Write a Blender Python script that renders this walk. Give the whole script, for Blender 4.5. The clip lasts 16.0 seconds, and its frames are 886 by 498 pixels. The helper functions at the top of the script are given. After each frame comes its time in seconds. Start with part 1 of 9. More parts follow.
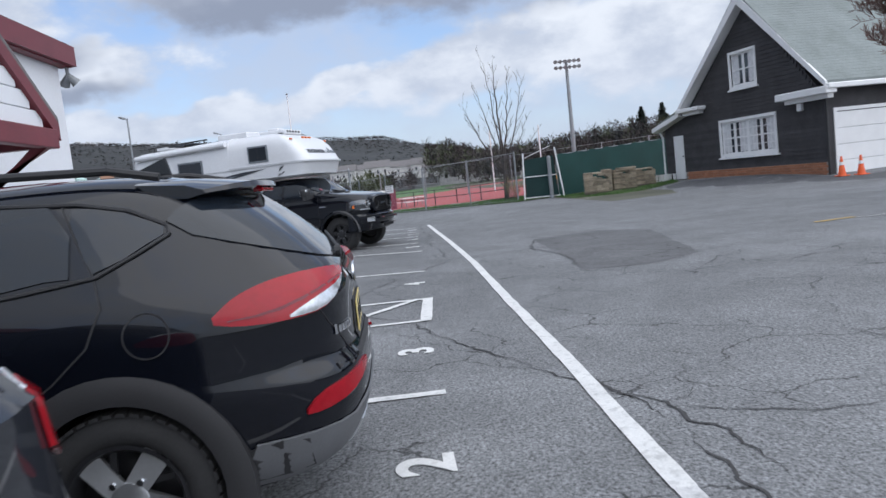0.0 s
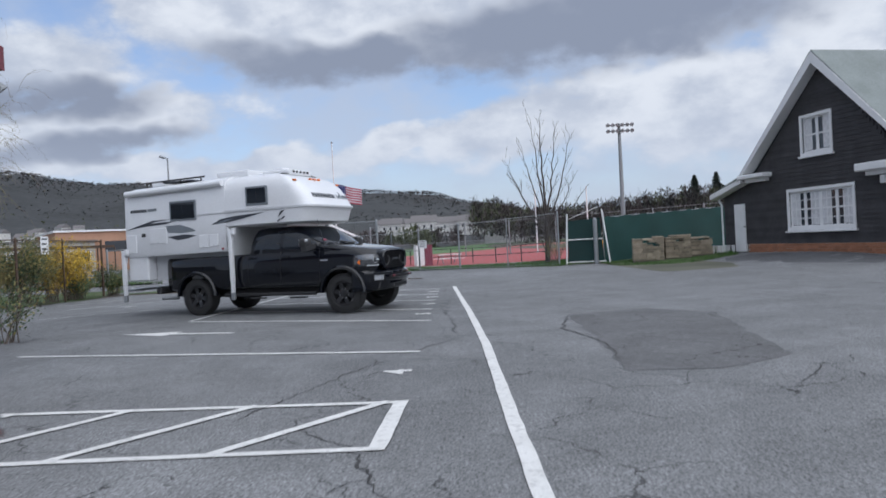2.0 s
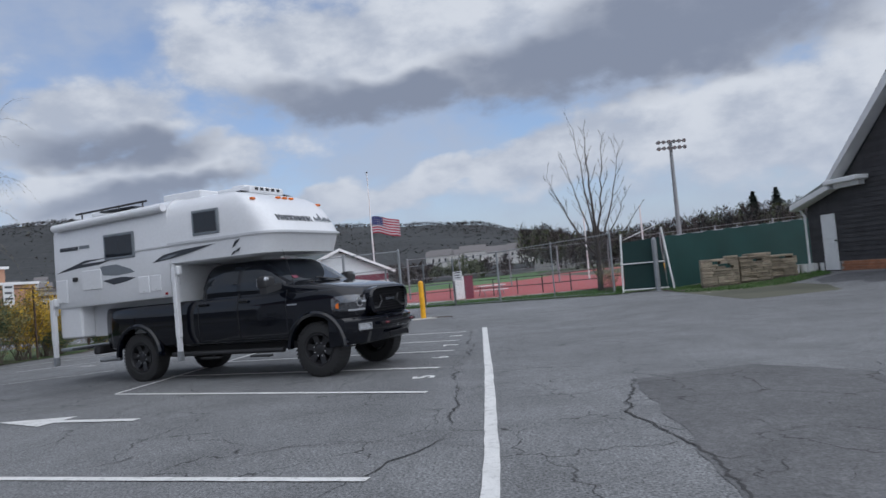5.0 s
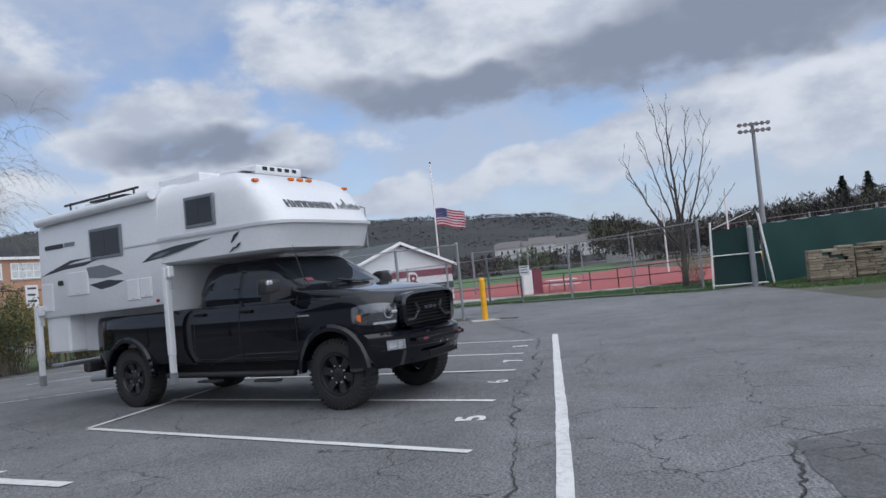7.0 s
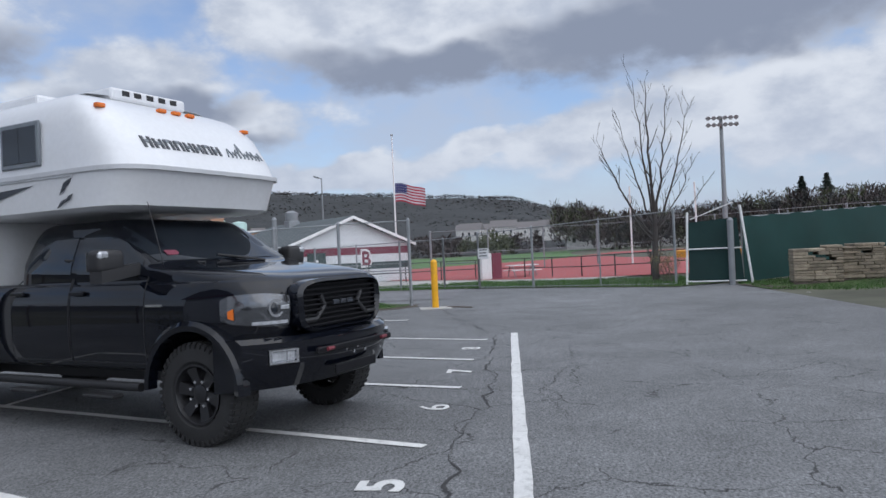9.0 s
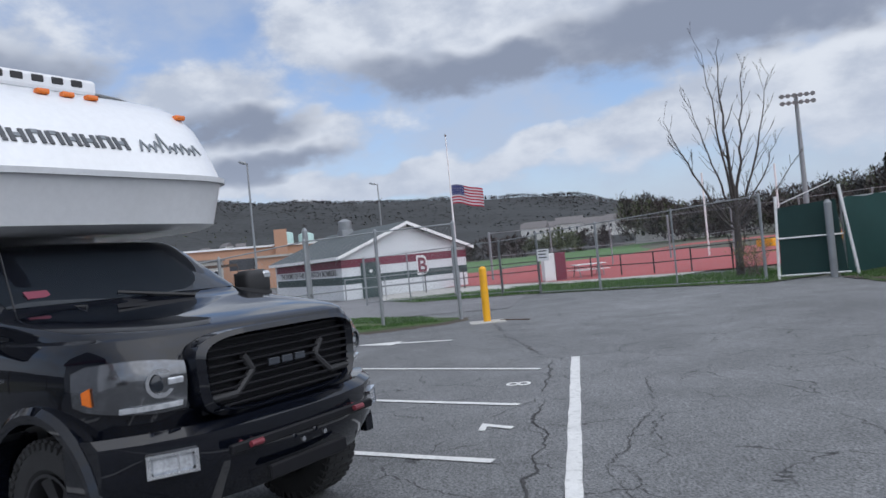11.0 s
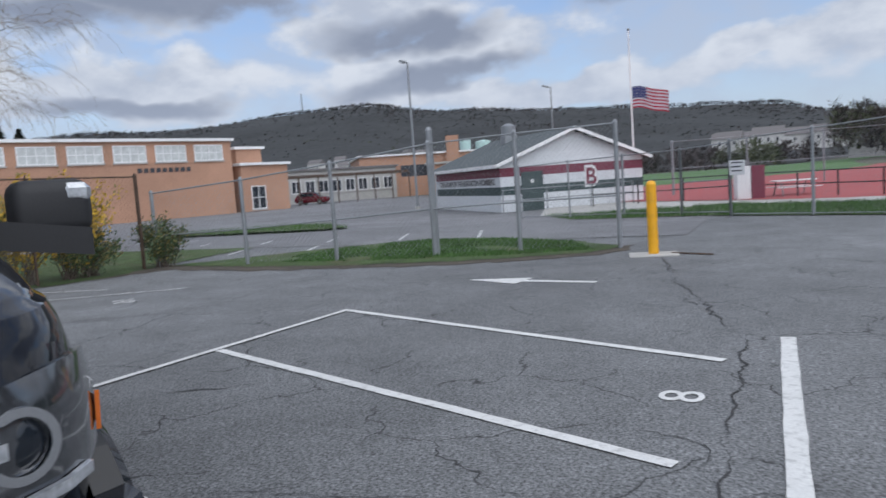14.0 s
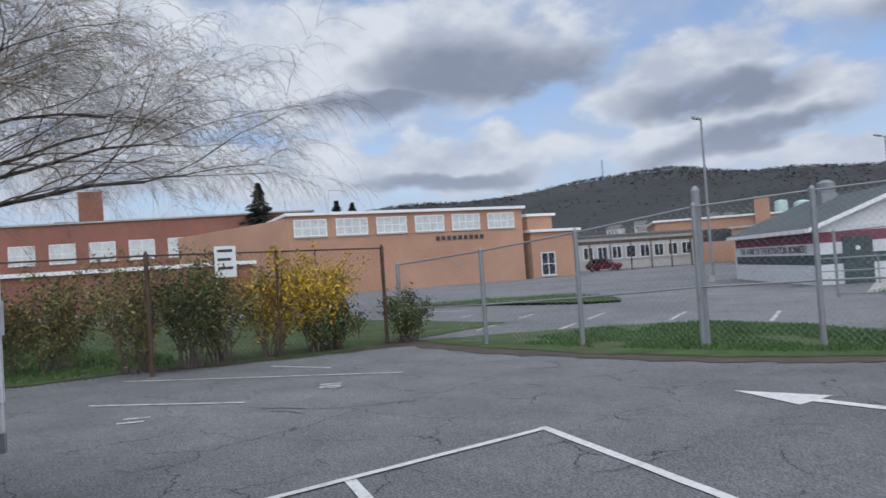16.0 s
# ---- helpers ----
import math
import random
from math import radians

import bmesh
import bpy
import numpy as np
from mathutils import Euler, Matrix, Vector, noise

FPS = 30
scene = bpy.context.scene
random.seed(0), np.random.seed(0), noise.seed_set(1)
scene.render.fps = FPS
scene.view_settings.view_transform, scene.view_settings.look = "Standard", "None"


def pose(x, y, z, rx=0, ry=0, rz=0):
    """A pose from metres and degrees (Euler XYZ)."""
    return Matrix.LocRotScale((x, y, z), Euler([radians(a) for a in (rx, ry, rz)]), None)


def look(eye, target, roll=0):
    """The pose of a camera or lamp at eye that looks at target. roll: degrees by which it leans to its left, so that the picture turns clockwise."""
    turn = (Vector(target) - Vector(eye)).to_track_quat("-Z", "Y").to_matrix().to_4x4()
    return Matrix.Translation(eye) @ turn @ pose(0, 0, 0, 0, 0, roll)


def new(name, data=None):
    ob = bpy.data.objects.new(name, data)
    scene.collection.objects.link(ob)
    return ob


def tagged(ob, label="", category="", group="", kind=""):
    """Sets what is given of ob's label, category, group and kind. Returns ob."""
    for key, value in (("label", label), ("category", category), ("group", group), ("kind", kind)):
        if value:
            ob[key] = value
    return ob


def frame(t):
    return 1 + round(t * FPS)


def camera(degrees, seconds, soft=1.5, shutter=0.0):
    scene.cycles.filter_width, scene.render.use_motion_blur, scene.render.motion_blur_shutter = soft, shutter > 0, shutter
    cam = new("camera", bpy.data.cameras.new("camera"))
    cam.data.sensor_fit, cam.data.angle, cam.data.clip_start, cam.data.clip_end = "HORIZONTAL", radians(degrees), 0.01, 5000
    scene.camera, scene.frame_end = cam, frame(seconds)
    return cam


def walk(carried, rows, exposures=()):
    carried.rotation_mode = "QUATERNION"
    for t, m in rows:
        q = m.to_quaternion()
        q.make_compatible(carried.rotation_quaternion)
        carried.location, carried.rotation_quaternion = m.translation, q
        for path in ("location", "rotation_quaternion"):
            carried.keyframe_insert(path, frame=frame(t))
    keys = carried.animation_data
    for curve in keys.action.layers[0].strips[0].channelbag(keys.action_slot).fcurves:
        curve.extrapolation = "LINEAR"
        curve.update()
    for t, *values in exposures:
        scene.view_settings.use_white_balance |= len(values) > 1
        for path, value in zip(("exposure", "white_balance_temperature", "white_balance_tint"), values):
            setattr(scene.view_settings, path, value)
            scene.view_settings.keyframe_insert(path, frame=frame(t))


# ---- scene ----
cam = camera(63.0, 16.0, shutter=0.3)
PATH = [
    (0, (-1.195, -1.096, 1.454), (-1.07, 0.891, 1.27), -6.3),
    (0.5, (-0.927, -0.479, 1.437), (-0.923, 1.513, 1.256), -7.7),
    (1, (-0.785, 0.152, 1.418), (-0.913, 2.136, 1.208), -7.2),
    (1.5, (-0.6, 0.817, 1.423), (-0.654, 2.81, 1.266), -5.3),
    (2, (-0.492, 1.584, 1.399), (-0.476, 3.583, 1.381), -3.0),
    (2.5, (-0.355, 2.303, 1.408), (-0.276, 4.3, 1.474), -3.8),
    (3, (-0.204, 3.006, 1.409), (-0.149, 5.005, 1.452), -5.3),
    (3.5, (-0.124, 3.718, 1.408), (-0.078, 5.718, 1.43), -5.9),
    (4, (0.053, 4.452, 1.4), (0.073, 6.451, 1.437), -6.1),
    (4.5, (0.081, 5.203, 1.398), (0.044, 7.201, 1.484), -5.0),
    (5, (0.197, 5.826, 1.38), (0.079, 7.821, 1.456), -5.2),
    (5.2, (0.215, 6.098, 1.425), (0.049, 8.09, 1.489), -5.4),
    (7.5, (0.174, 9.376, 1.476), (-0.141, 11.349, 1.548), -5.5),
    (8, (0.093, 10.123, 1.467), (-0.158, 12.108, 1.484), -3.3),
    (8.2, (0.064, 10.388, 1.464), (-0.137, 12.378, 1.463), -2.6),
    (10.3, (0.26, 12.832, 1.565), (0.003, 14.815, 1.603), -3.5),
    (10.5, (0.271, 13.078, 1.565), (-0.012, 15.057, 1.607), -4.1),
    (11, (0.273, 13.739, 1.586), (-0.113, 15.702, 1.611), -5.5),
    (11.5, (0.174, 14.417, 1.626), (-0.3, 16.36, 1.664), -5.9),
    (12, (0.198, 14.954, 1.612), (-0.372, 16.87, 1.676), -6.2),
    (12.5, (0.145, 15.578, 1.584), (-0.467, 17.481, 1.634), -6.7),
    (13, (0.171, 16.228, 1.567), (-0.401, 18.143, 1.608), -7.1),
    (13.5, (0.071, 16.935, 1.551), (-0.644, 18.803, 1.56), -5.8),
    (14, (-0.008, 17.483, 1.535), (-0.868, 19.279, 1.35), -4.0),
    (14.5, (-0.105, 18.171, 1.556), (-1.295, 19.772, 1.409), -4.5),
    (15, (-0.258, 18.769, 1.582), (-1.548, 20.295, 1.498), -4.1),
    (15.5, (-0.292, 19.309, 1.617), (-1.666, 20.762, 1.625), -4.4),
    (16, (-0.413, 19.841, 1.605), (-1.912, 21.164, 1.656), -3.9),
]
walk(cam, [(t, look(eye, target, roll)) for t, eye, target, roll in PATH],
     [(0, 0.22), (1.5, 0.12), (3.5, -0.12), (5, -0.18), (8, -0.02), (11, 0.0), (12.5, 0.0), (13.5, -0.1), (14.5, 0.06), (15.3, -0.06), (16, -0.06)])

# ---- light ----
SUN_ELEV, SUN_AZ = 54.0, 126.0   # degrees; azimuth clockwise from +y
world = bpy.data.worlds.new("sky")
scene.world = world
world.use_nodes = True
wn, wl = world.node_tree.nodes, world.node_tree.links
wn.clear()


def wnode(kind, **kw):
    n = wn.new(kind)
    for k, v in kw.items():
        if k == "operation":
            n.operation = v
        elif k == "inputs":
            for i, x in v.items():
                n.inputs[i].default_value = x
    return n


def wmath(op, a, b=None, c=None, clamp=False):
    n = wn.new("ShaderNodeMath")
    n.operation, n.use_clamp = op, clamp
    for i, v in enumerate((a, b, c)):
        if v is None:
            continue
        if isinstance(v, (int, float)):
            n.inputs[i].default_value = v
        else:
            wl.new(v, n.inputs[i])
    return n.outputs[0]


def build_sky():
    out, bg = wn.new("ShaderNodeOutputWorld"), wn.new("ShaderNodeBackground")
    sky = wn.new("ShaderNodeTexSky")
    sky.sky_type, sky.sun_disc = "NISHITA", False
    sky.sun_elevation, sky.sun_rotation = radians(SUN_ELEV), radians(SUN_AZ)
    sky.air_density, sky.dust_density, sky.ozone_density = 1.0, 0.6, 1.5
    tc = wn.new("ShaderNodeTexCoord")
    sep = wn.new("ShaderNodeSeparateXYZ")
    wl.new(tc.outputs["Generated"], sep.inputs[0])
    x, y, z = sep.outputs
    az = wmath("MULTIPLY", wmath("ARCTAN2", x, y), 57.2958)
    el = wmath("MULTIPLY", wmath("ARCSINE", z), 57.2958)

    def fbm(scale, detail, rough, seed, squash=1.7, dist=0.0):
        st = wn.new("ShaderNodeVectorMath")
        st.operation = "MULTIPLY"
        st.inputs[1].default_value = (1, 1, squash)
        wl.new(tc.outputs["Generated"], st.inputs[0])
        n = wn.new("ShaderNodeTexNoise")
        n.noise_dimensions = "4D"
        n.inputs["Scale"].default_value, n.inputs["Detail"].default_value = scale, detail
        n.inputs["Roughness"].default_value, n.inputs["W"].default_value = rough, seed
        n.inputs["Distortion"].default_value = dist
        wl.new(st.outputs[0], n.inputs["Vector"])
        return n.outputs["Fac"]

    def ramp(v, lo, hi, a=0.0, b=1.0):
        k = wn.new("ShaderNodeMapRange")
        k.interpolation_type = "SMOOTHSTEP"
        for nm, q in (("From Min", lo), ("From Max", hi), ("To Min", a), ("To Max", b)):
            k.inputs[nm].default_value = q
        wl.new(v, k.inputs["Value"])
        return k.outputs[0]

    def blend(f, a, b, mode="MIX"):
        k = wn.new("ShaderNodeMix")
        k.data_type, k.blend_type = "RGBA", mode
        for i, q in ((0, f), (6, a), (7, b)):
            if isinstance(q, (int, float, tuple)):
                k.inputs[i].default_value = q
            else:
                wl.new(q, k.inputs[i])
        return k.outputs[2]

    # ragged edges: azimuth and elevation are stirred before the banks are laid out
    azw = wmath("ADD", az, wmath("MULTIPLY", wmath("SUBTRACT", fbm(7, 3, 0.5, 1.0), 0.5), 9.0))
    elw = wmath("ADD", el, wmath("MULTIPLY", wmath("SUBTRACT", fbm(9, 3, 0.5, 5.0), 0.5), 4.5))

    def banks(rows):
        f = None
        for a, e, w, h, tilt in rows:
            da = wmath("SUBTRACT", azw, a)
            u = wmath("DIVIDE", da, w)
            v = wmath("DIVIDE", wmath("SUBTRACT", wmath("SUBTRACT", elw, e), wmath("MULTIPLY", da, tilt)), h)
            q = wmath("SUBTRACT", 1.0, wmath("ADD", wmath("MULTIPLY", u, u), wmath("MULTIPLY", v, v)))
            f = q if f is None else wmath("SMOOTH_MAX", f, q, 0.25)
        return wmath("MAXIMUM", f, -1.2)

    puff = wmath("SUBTRACT", fbm(13, 9, 0.56, 3.1), 0.5)
    soft = wmath("SUBTRACT", fbm(6, 6, 0.55, 8.2), 0.5)
    # overhead and behind, the same broken cloud goes on at random
    beyond = wmath("MAXIMUM", ramp(el, 20.5, 25.0), wmath("MAXIMUM", ramp(az, 36, 48), ramp(az, -80, -92)))
    free = wmath("SUBTRACT", wmath("MULTIPLY", wmath("ADD", fbm(2.4, 4, 0.5, 6.0), 0.02), beyond), wmath("SUBTRACT", 1.5, wmath("MULTIPLY", beyond, 1.0)))
    dens = wmath("ADD", wmath("MAXIMUM", banks(CLOUDS), wmath("MULTIPLY", free, 3.0)), wmath("MULTIPLY", puff, 2.6))
    cover = ramp(dens, -0.55, 0.4)
    dark = wmath("MAXIMUM", banks(BELLIES), wmath("SUBTRACT", wmath("MULTIPLY", beyond, 1.0), 1.0))
    shade = ramp(wmath("ADD", dark, wmath("MULTIPLY", wmath("ADD", puff, soft), 1.7)), -0.75, 0.85)
    tone = ramp(wmath("ADD", wmath("MULTIPLY", puff, -1.0), wmath("MULTIPLY", soft, -0.6)), -0.16, 0.2)
    lit = blend(tone, CLOUD_LIT, CLOUD_MID)
    cloud = blend(shade, lit, CLOUD_DARK)
    lift = blend(1.0, sky.outputs[0], SKY_GAIN, "MULTIPLY")
    veil = blend(ramp(wmath("ADD", soft, wmath("MULTIPLY", puff, 0.5)), -0.22, 0.2, 0.2, 0.8), lift, HAZE)
    mix = blend(cover, veil, cloud)
    # pale haze low over the horizon
    fin = blend(ramp(z, 0.0, 0.2, 0.75, 0.0), mix, HAZE)
    # thin cloud glows round the veiled sun, high behind the walk
    near = wn.new("ShaderNodeVectorMath")
    near.operation = "DOT_PRODUCT"
    a, e = radians(SUN_AZ), radians(SUN_ELEV)
    near.inputs[1].default_value = (math.sin(a) * math.cos(e), math.cos(a) * math.cos(e), math.sin(e))
    wl.new(tc.outputs["Generated"], near.inputs[0])
    fin = blend(ramp(near.outputs["Value"], 0.12, 1.0), fin, SUN_GLOW, "ADD")
    wl.new(fin, bg.inputs["Color"])
    bg.inputs["Strength"].default_value = SKY_STRENGTH
    wl.new(bg.outputs[0], out.inputs[0])


# banks of cloud and their shaded undersides: azimuth, elevation, half width, half height (degrees), slope
CLOUDS = [(-9, 17.6, 14, 4.4, 0), (4, 18, 14, 5, 0), (16, 17.5, 13, 4.2, -0.05), (-19, 17.6, 5, 3.2, 0), (-28.5, 13.4, 6.6, 3.0, 0), (-32, 11.6, 5, 1.7, 0),
          (-24, 9.4, 10, 2.1, 0.12), (-28, 7.3, 6, 1.2, 0), (-1, 8.6, 6.5, 1.3, 0.3), (9, 9.0, 10, 3.0, 0.1), (24, 9, 14, 4.0, 0), (-14, 6.5, 12, 1.2, 0), (-48, 16.5, 13, 4.2, 0),
          (-58, 15.5, 7, 5, 0), (-48, 8, 11, 2.4, 0), (-60, 8, 10, 2.4, 0), (-74, 9, 8, 3, 0), (33, 14, 9, 5, 0), (-73, 16, 10, 6, 0)]
BELLIES = [(-8, 14.0, 11, 2.0, 0), (8, 15.2, 11, 3.2, 0.05), (18, 17, 12, 3.6, 0), (2, 13.0, 8, 1.2, 0), (-27, 11.3, 7, 1.5, 0),
           (-24, 8.3, 8, 1.1, 0.12), (-45, 15, 8, 2.8, 0), (-41, 14.3, 6, 2.4, 0), (-53, 13, 6, 1.1, 0), (-48, 6.8, 8, 0.8, 0)]
SKY_STRENGTH = 0.1
SUN_GLOW = (9.0, 9.3, 9.7, 1)
SKY_GAIN = (1.3, 1.4, 1.6, 1)
CLOUD_LIT, CLOUD_MID, CLOUD_DARK, HAZE = (7.2, 7.7, 8.6, 1), (4.8, 5.4, 6.6, 1), (2.6, 3.05, 4.1, 1), (4.7, 5.4, 6.8, 1)
build_sky()
sun = new("sun", bpy.data.lights.new("sun", "SUN"))
sun.data.energy, sun.data.angle, sun.data.color = 0.9, radians(100), (1.0, 0.97, 0.94)
_a, _e = radians(SUN_AZ), radians(SUN_ELEV)
sun.matrix_world = look((20 * math.sin(_a) * math.cos(_e), 20 * math.cos(_a) * math.cos(_e), 20 * math.sin(_e)), (0, 0, 0))

# ---- materials ----


def material(name, color, rough=0.7, metal=0.0, vary=0.12, scale=6.0, fine=60.0, bump=0.15, dist=0.004, coat=0.0, stain=None, stain_amt=0.0,
             stain_scale=1.2, piece=0.0, spec=0.5):
    """A two-scale procedural surface: broad tone shifts, fine grain in colour and relief, optional stains, optional tone per piece."""
    m = bpy.data.materials.new(name)
    m.use_nodes = True
    n, l = m.node_tree.nodes, m.node_tree.links
    b = n["Principled BSDF"]
    b.inputs["Roughness"].default_value, b.inputs["Metallic"].default_value = rough, metal
    b.inputs["Coat Weight"].default_value, b.inputs["Coat Roughness"].default_value = coat, 0.03
    b.inputs["Specular IOR Level"].default_value = spec
    tc = n.new("ShaderNodeTexCoord")

    def fbm(s, d, r=0.55):
        t = n.new("ShaderNodeTexNoise")
        t.inputs["Scale"].default_value, t.inputs["Detail"].default_value, t.inputs["Roughness"].default_value = s, d, r
        l.new(tc.outputs["Object"], t.inputs["Vector"])
        return t.outputs["Fac"]

    broad, grain = fbm(scale, 4), fbm(fine, 3)
    add = n.new("ShaderNodeMath")
    add.operation = "ADD"
    l.new(broad, add.inputs[0]), l.new(grain, add.inputs[1])
    val = n.new("ShaderNodeMapRange")
    val.inputs["From Min"].default_value, val.inputs["From Max"].default_value = 0.55, 1.45
    val.inputs["To Min"].default_value, val.inputs["To Max"].default_value = 1 - vary * 1.6, 1 + vary * 1.6
    l.new(add.outputs[0], val.inputs["Value"])
    mul = n.new("ShaderNodeMix")
    mul.data_type, mul.blend_type = "RGBA", "MULTIPLY"
    mul.inputs[0].default_value = 1.0
    mul.inputs[6].default_value = (*color, 1)
    fac = val.outputs[0]
    if piece:
        oi = n.new("ShaderNodeObjectInfo")
        pr = n.new("ShaderNodeMapRange")
        pr.inputs["To Min"].default_value, pr.inputs["To Max"].default_value = 1 - piece, 1 + piece
        l.new(oi.outputs["Random"], pr.inputs["Value"])
        pm = n.new("ShaderNodeMath")
        pm.operation = "MULTIPLY"
        l.new(fac, pm.inputs[0]), l.new(pr.outputs[0], pm.inputs[1])
        fac = pm.outputs[0]
    l.new(fac, mul.inputs[7])
    col = mul.outputs[2]
    if stain:
        sm = n.new("ShaderNodeMapRange")
        sm.interpolation_type = "SMOOTHSTEP"
        sm.inputs["From Min"].default_value, sm.inputs["From Max"].default_value = 0.5, 0.68
        sm.inputs["To Max"].default_value = stain_amt
        l.new(fbm(stain_scale, 6, 0.62), sm.inputs["Value"])
        mx = n.new("ShaderNodeMix")
        mx.data_type = "RGBA"
        mx.inputs[7].default_value = (*stain, 1)
        l.new(sm.outputs[0], mx.inputs[0]), l.new(col, mx.inputs[6])
        col = mx.outputs[2]
    l.new(col, b.inputs["Base Color"])
    if bump:
        bp = n.new("ShaderNodeBump")
        bp.inputs["Strength"].default_value, bp.inputs["Distance"].default_value = bump, dist
        l.new(grain, bp.inputs["Height"])
        l.new(bp.outputs[0], b.inputs["Normal"])
    return m


def glassy(name, color, rough=0.03, alpha_mix=0.0):
    """Dark tinted car or window glass: a clear gloss over a deep tint."""
    m = bpy.data.materials.new(name)
    m.use_nodes = True
    b = m.node_tree.nodes["Principled BSDF"]
    b.inputs["Base Color"].default_value = (*color, 1)
    b.inputs["Roughness"].default_value = rough
    b.inputs["IOR"].default_value = 1.52
    b.inputs["Transmission Weight"].default_value = alpha_mix
    return m


def asphalt(name, color, speck=0.5, seed=0.0):
    """Worn asphalt: pale and dark aggregate, blotches, long stains and a rough skin."""
    m = bpy.data.materials.new(name)
    m.use_nodes = True
    n, l = m.node_tree.nodes, m.node_tree.links
    b = n["Principled BSDF"]
    b.inputs["Roughness"].default_value, b.inputs["Specular IOR Level"].default_value = 0.82, 0.35
    tc = n.new("ShaderNodeTexCoord")

    def fbm(s, d, r, lo, hi, t0, t1):
        t = n.new("ShaderNodeTexNoise")
        t.noise_dimensions = "4D"
        t.inputs["Scale"].default_value, t.inputs["Detail"].default_value, t.inputs["Roughness"].default_value, t.inputs["W"].default_value = s, d, r, seed + s
        l.new(tc.outputs["Object"], t.inputs["Vector"])
        k = n.new("ShaderNodeMapRange")
        k.inputs["From Min"].default_value, k.inputs["From Max"].default_value = lo, hi
        k.inputs["To Min"].default_value, k.inputs["To Max"].default_value = t0, t1
        l.new(t.outputs["Fac"], k.inputs["Value"])
        return k.outputs[0], t.outputs["Fac"]

    def mul(a, c):
        k = n.new("ShaderNodeMath")
        k.operation = "MULTIPLY"
        l.new(a, k.inputs[0]), l.new(c, k.inputs[1])
        return k.outputs[0]

    stone, raw = fbm(44, 3, 0.8, 0.36, 0.64, 1 - speck, 1 + speck)
    coarse, _ = fbm(11, 4, 0.65, 0.32, 0.68, 0.8, 1.2)
    blotch, _ = fbm(1.1, 6, 0.65, 0.3, 0.7, 0.78, 1.2)
    wide, _ = fbm(0.14, 5, 0.55, 0.3, 0.7, 0.8, 1.18)
    f = mul(mul(stone, coarse), mul(blotch, wide))
    # hairline crazing: the rims of a stirred cell pattern, open only in patches
    stir = n.new("ShaderNodeTexNoise")
    stir.inputs["Scale"].default_value, stir.inputs["Detail"].default_value = 3.0, 5.0
    l.new(tc.outputs["Object"], stir.inputs["Vector"])
    mv = n.new("ShaderNodeVectorMath")
    mv.operation = "MULTIPLY_ADD"
    mv.inputs[1].default_value = (0.5, 0.5, 0)
    l.new(stir.outputs["Color"], mv.inputs[0]), l.new(tc.outputs["Object"], mv.inputs[2])
    cell = n.new("ShaderNodeTexVoronoi")
    cell.voronoi_dimensions, cell.feature = "2D", "DISTANCE_TO_EDGE"
    cell.inputs["Scale"].default_value = 0.85
    l.new(mv.outputs[0], cell.inputs["Vector"])
    rim = n.new("ShaderNodeMapRange")
    for nm, q in (("From Min", 0.003), ("From Max", 0.011), ("To Min", 0.22), ("To Max", 1.0)):
        rim.inputs[nm].default_value = q
    l.new(cell.outputs["Distance"], rim.inputs["Value"])
    gate, _ = fbm(0.9, 4, 0.6, 0.47, 0.55, 1.0, 0.0)
    hold = n.new("ShaderNodeMath")
    hold.operation = "MAXIMUM"
    l.new(rim.outputs[0], hold.inputs[0]), l.new(gate, hold.inputs[1])
    f = mul(f, hold.outputs[0])
    mx = n.new("ShaderNodeMix")
    mx.data_type, mx.blend_type = "RGBA", "MULTIPLY"
    mx.inputs[0].default_value = 1.0
    mx.inputs[6].default_value = (*color, 1)
    l.new(f, mx.inputs[7])
    l.new(mx.outputs[2], b.inputs["Base Color"])
    bp = n.new("ShaderNodeBump")
    bp.inputs["Strength"].default_value, bp.inputs["Distance"].default_value = 0.7, 0.006
    l.new(raw, bp.inputs["Height"])
    l.new(bp.outputs[0], b.inputs["Normal"])
    return m


M = {}
M["asphalt"] = asphalt("asphalt", (0.152, 0.156, 0.161), 0.75)
M["patch"] = asphalt("asphalt_patch", (0.112, 0.113, 0.117), 0.36, 5.0)
M["asphalt_new"] = asphalt("asphalt_new", (0.075, 0.076, 0.082), 0.35, 9.0)
M["asphalt_far"] = asphalt("asphalt_far", (0.17, 0.17, 0.178), 0.3, 3.0)
M["crack"] = material("crack_fill", (0.034, 0.033, 0.034), 0.75, vary=0.4, scale=3, fine=40, bump=0.3)
M["paint"] = material("road_paint", (0.62, 0.62, 0.61), 0.7, vary=0.12, scale=2.5, fine=70, bump=0.3, stain=(0.2, 0.2, 0.205), stain_amt=0.4, stain_scale=14)
M["paint_worn"] = material("road_paint_worn", (0.5, 0.5, 0.5), 0.75, vary=0.2, scale=2.5, fine=70, bump=0.3, stain=(0.12, 0.12, 0.125), stain_amt=0.95, stain_scale=6)
M["yellow_worn"] = material("yellow_road_paint", (0.5, 0.33, 0.08), 0.75, vary=0.2, scale=2.5, fine=70, stain=(0.12, 0.12, 0.12), stain_amt=0.95, stain_scale=6)
M["grass_soil"] = material("grass_soil", (0.05, 0.085, 0.022), 0.95, vary=0.5, scale=1.6, fine=35, bump=0.8, dist=0.03, stain=(0.13, 0.1, 0.06), stain_amt=0.5, stain_scale=0.9)
M["grass"] = material("grass_blade", (0.055, 0.125, 0.028), 0.8, vary=0.4, scale=1.2, fine=9, bump=0.0)
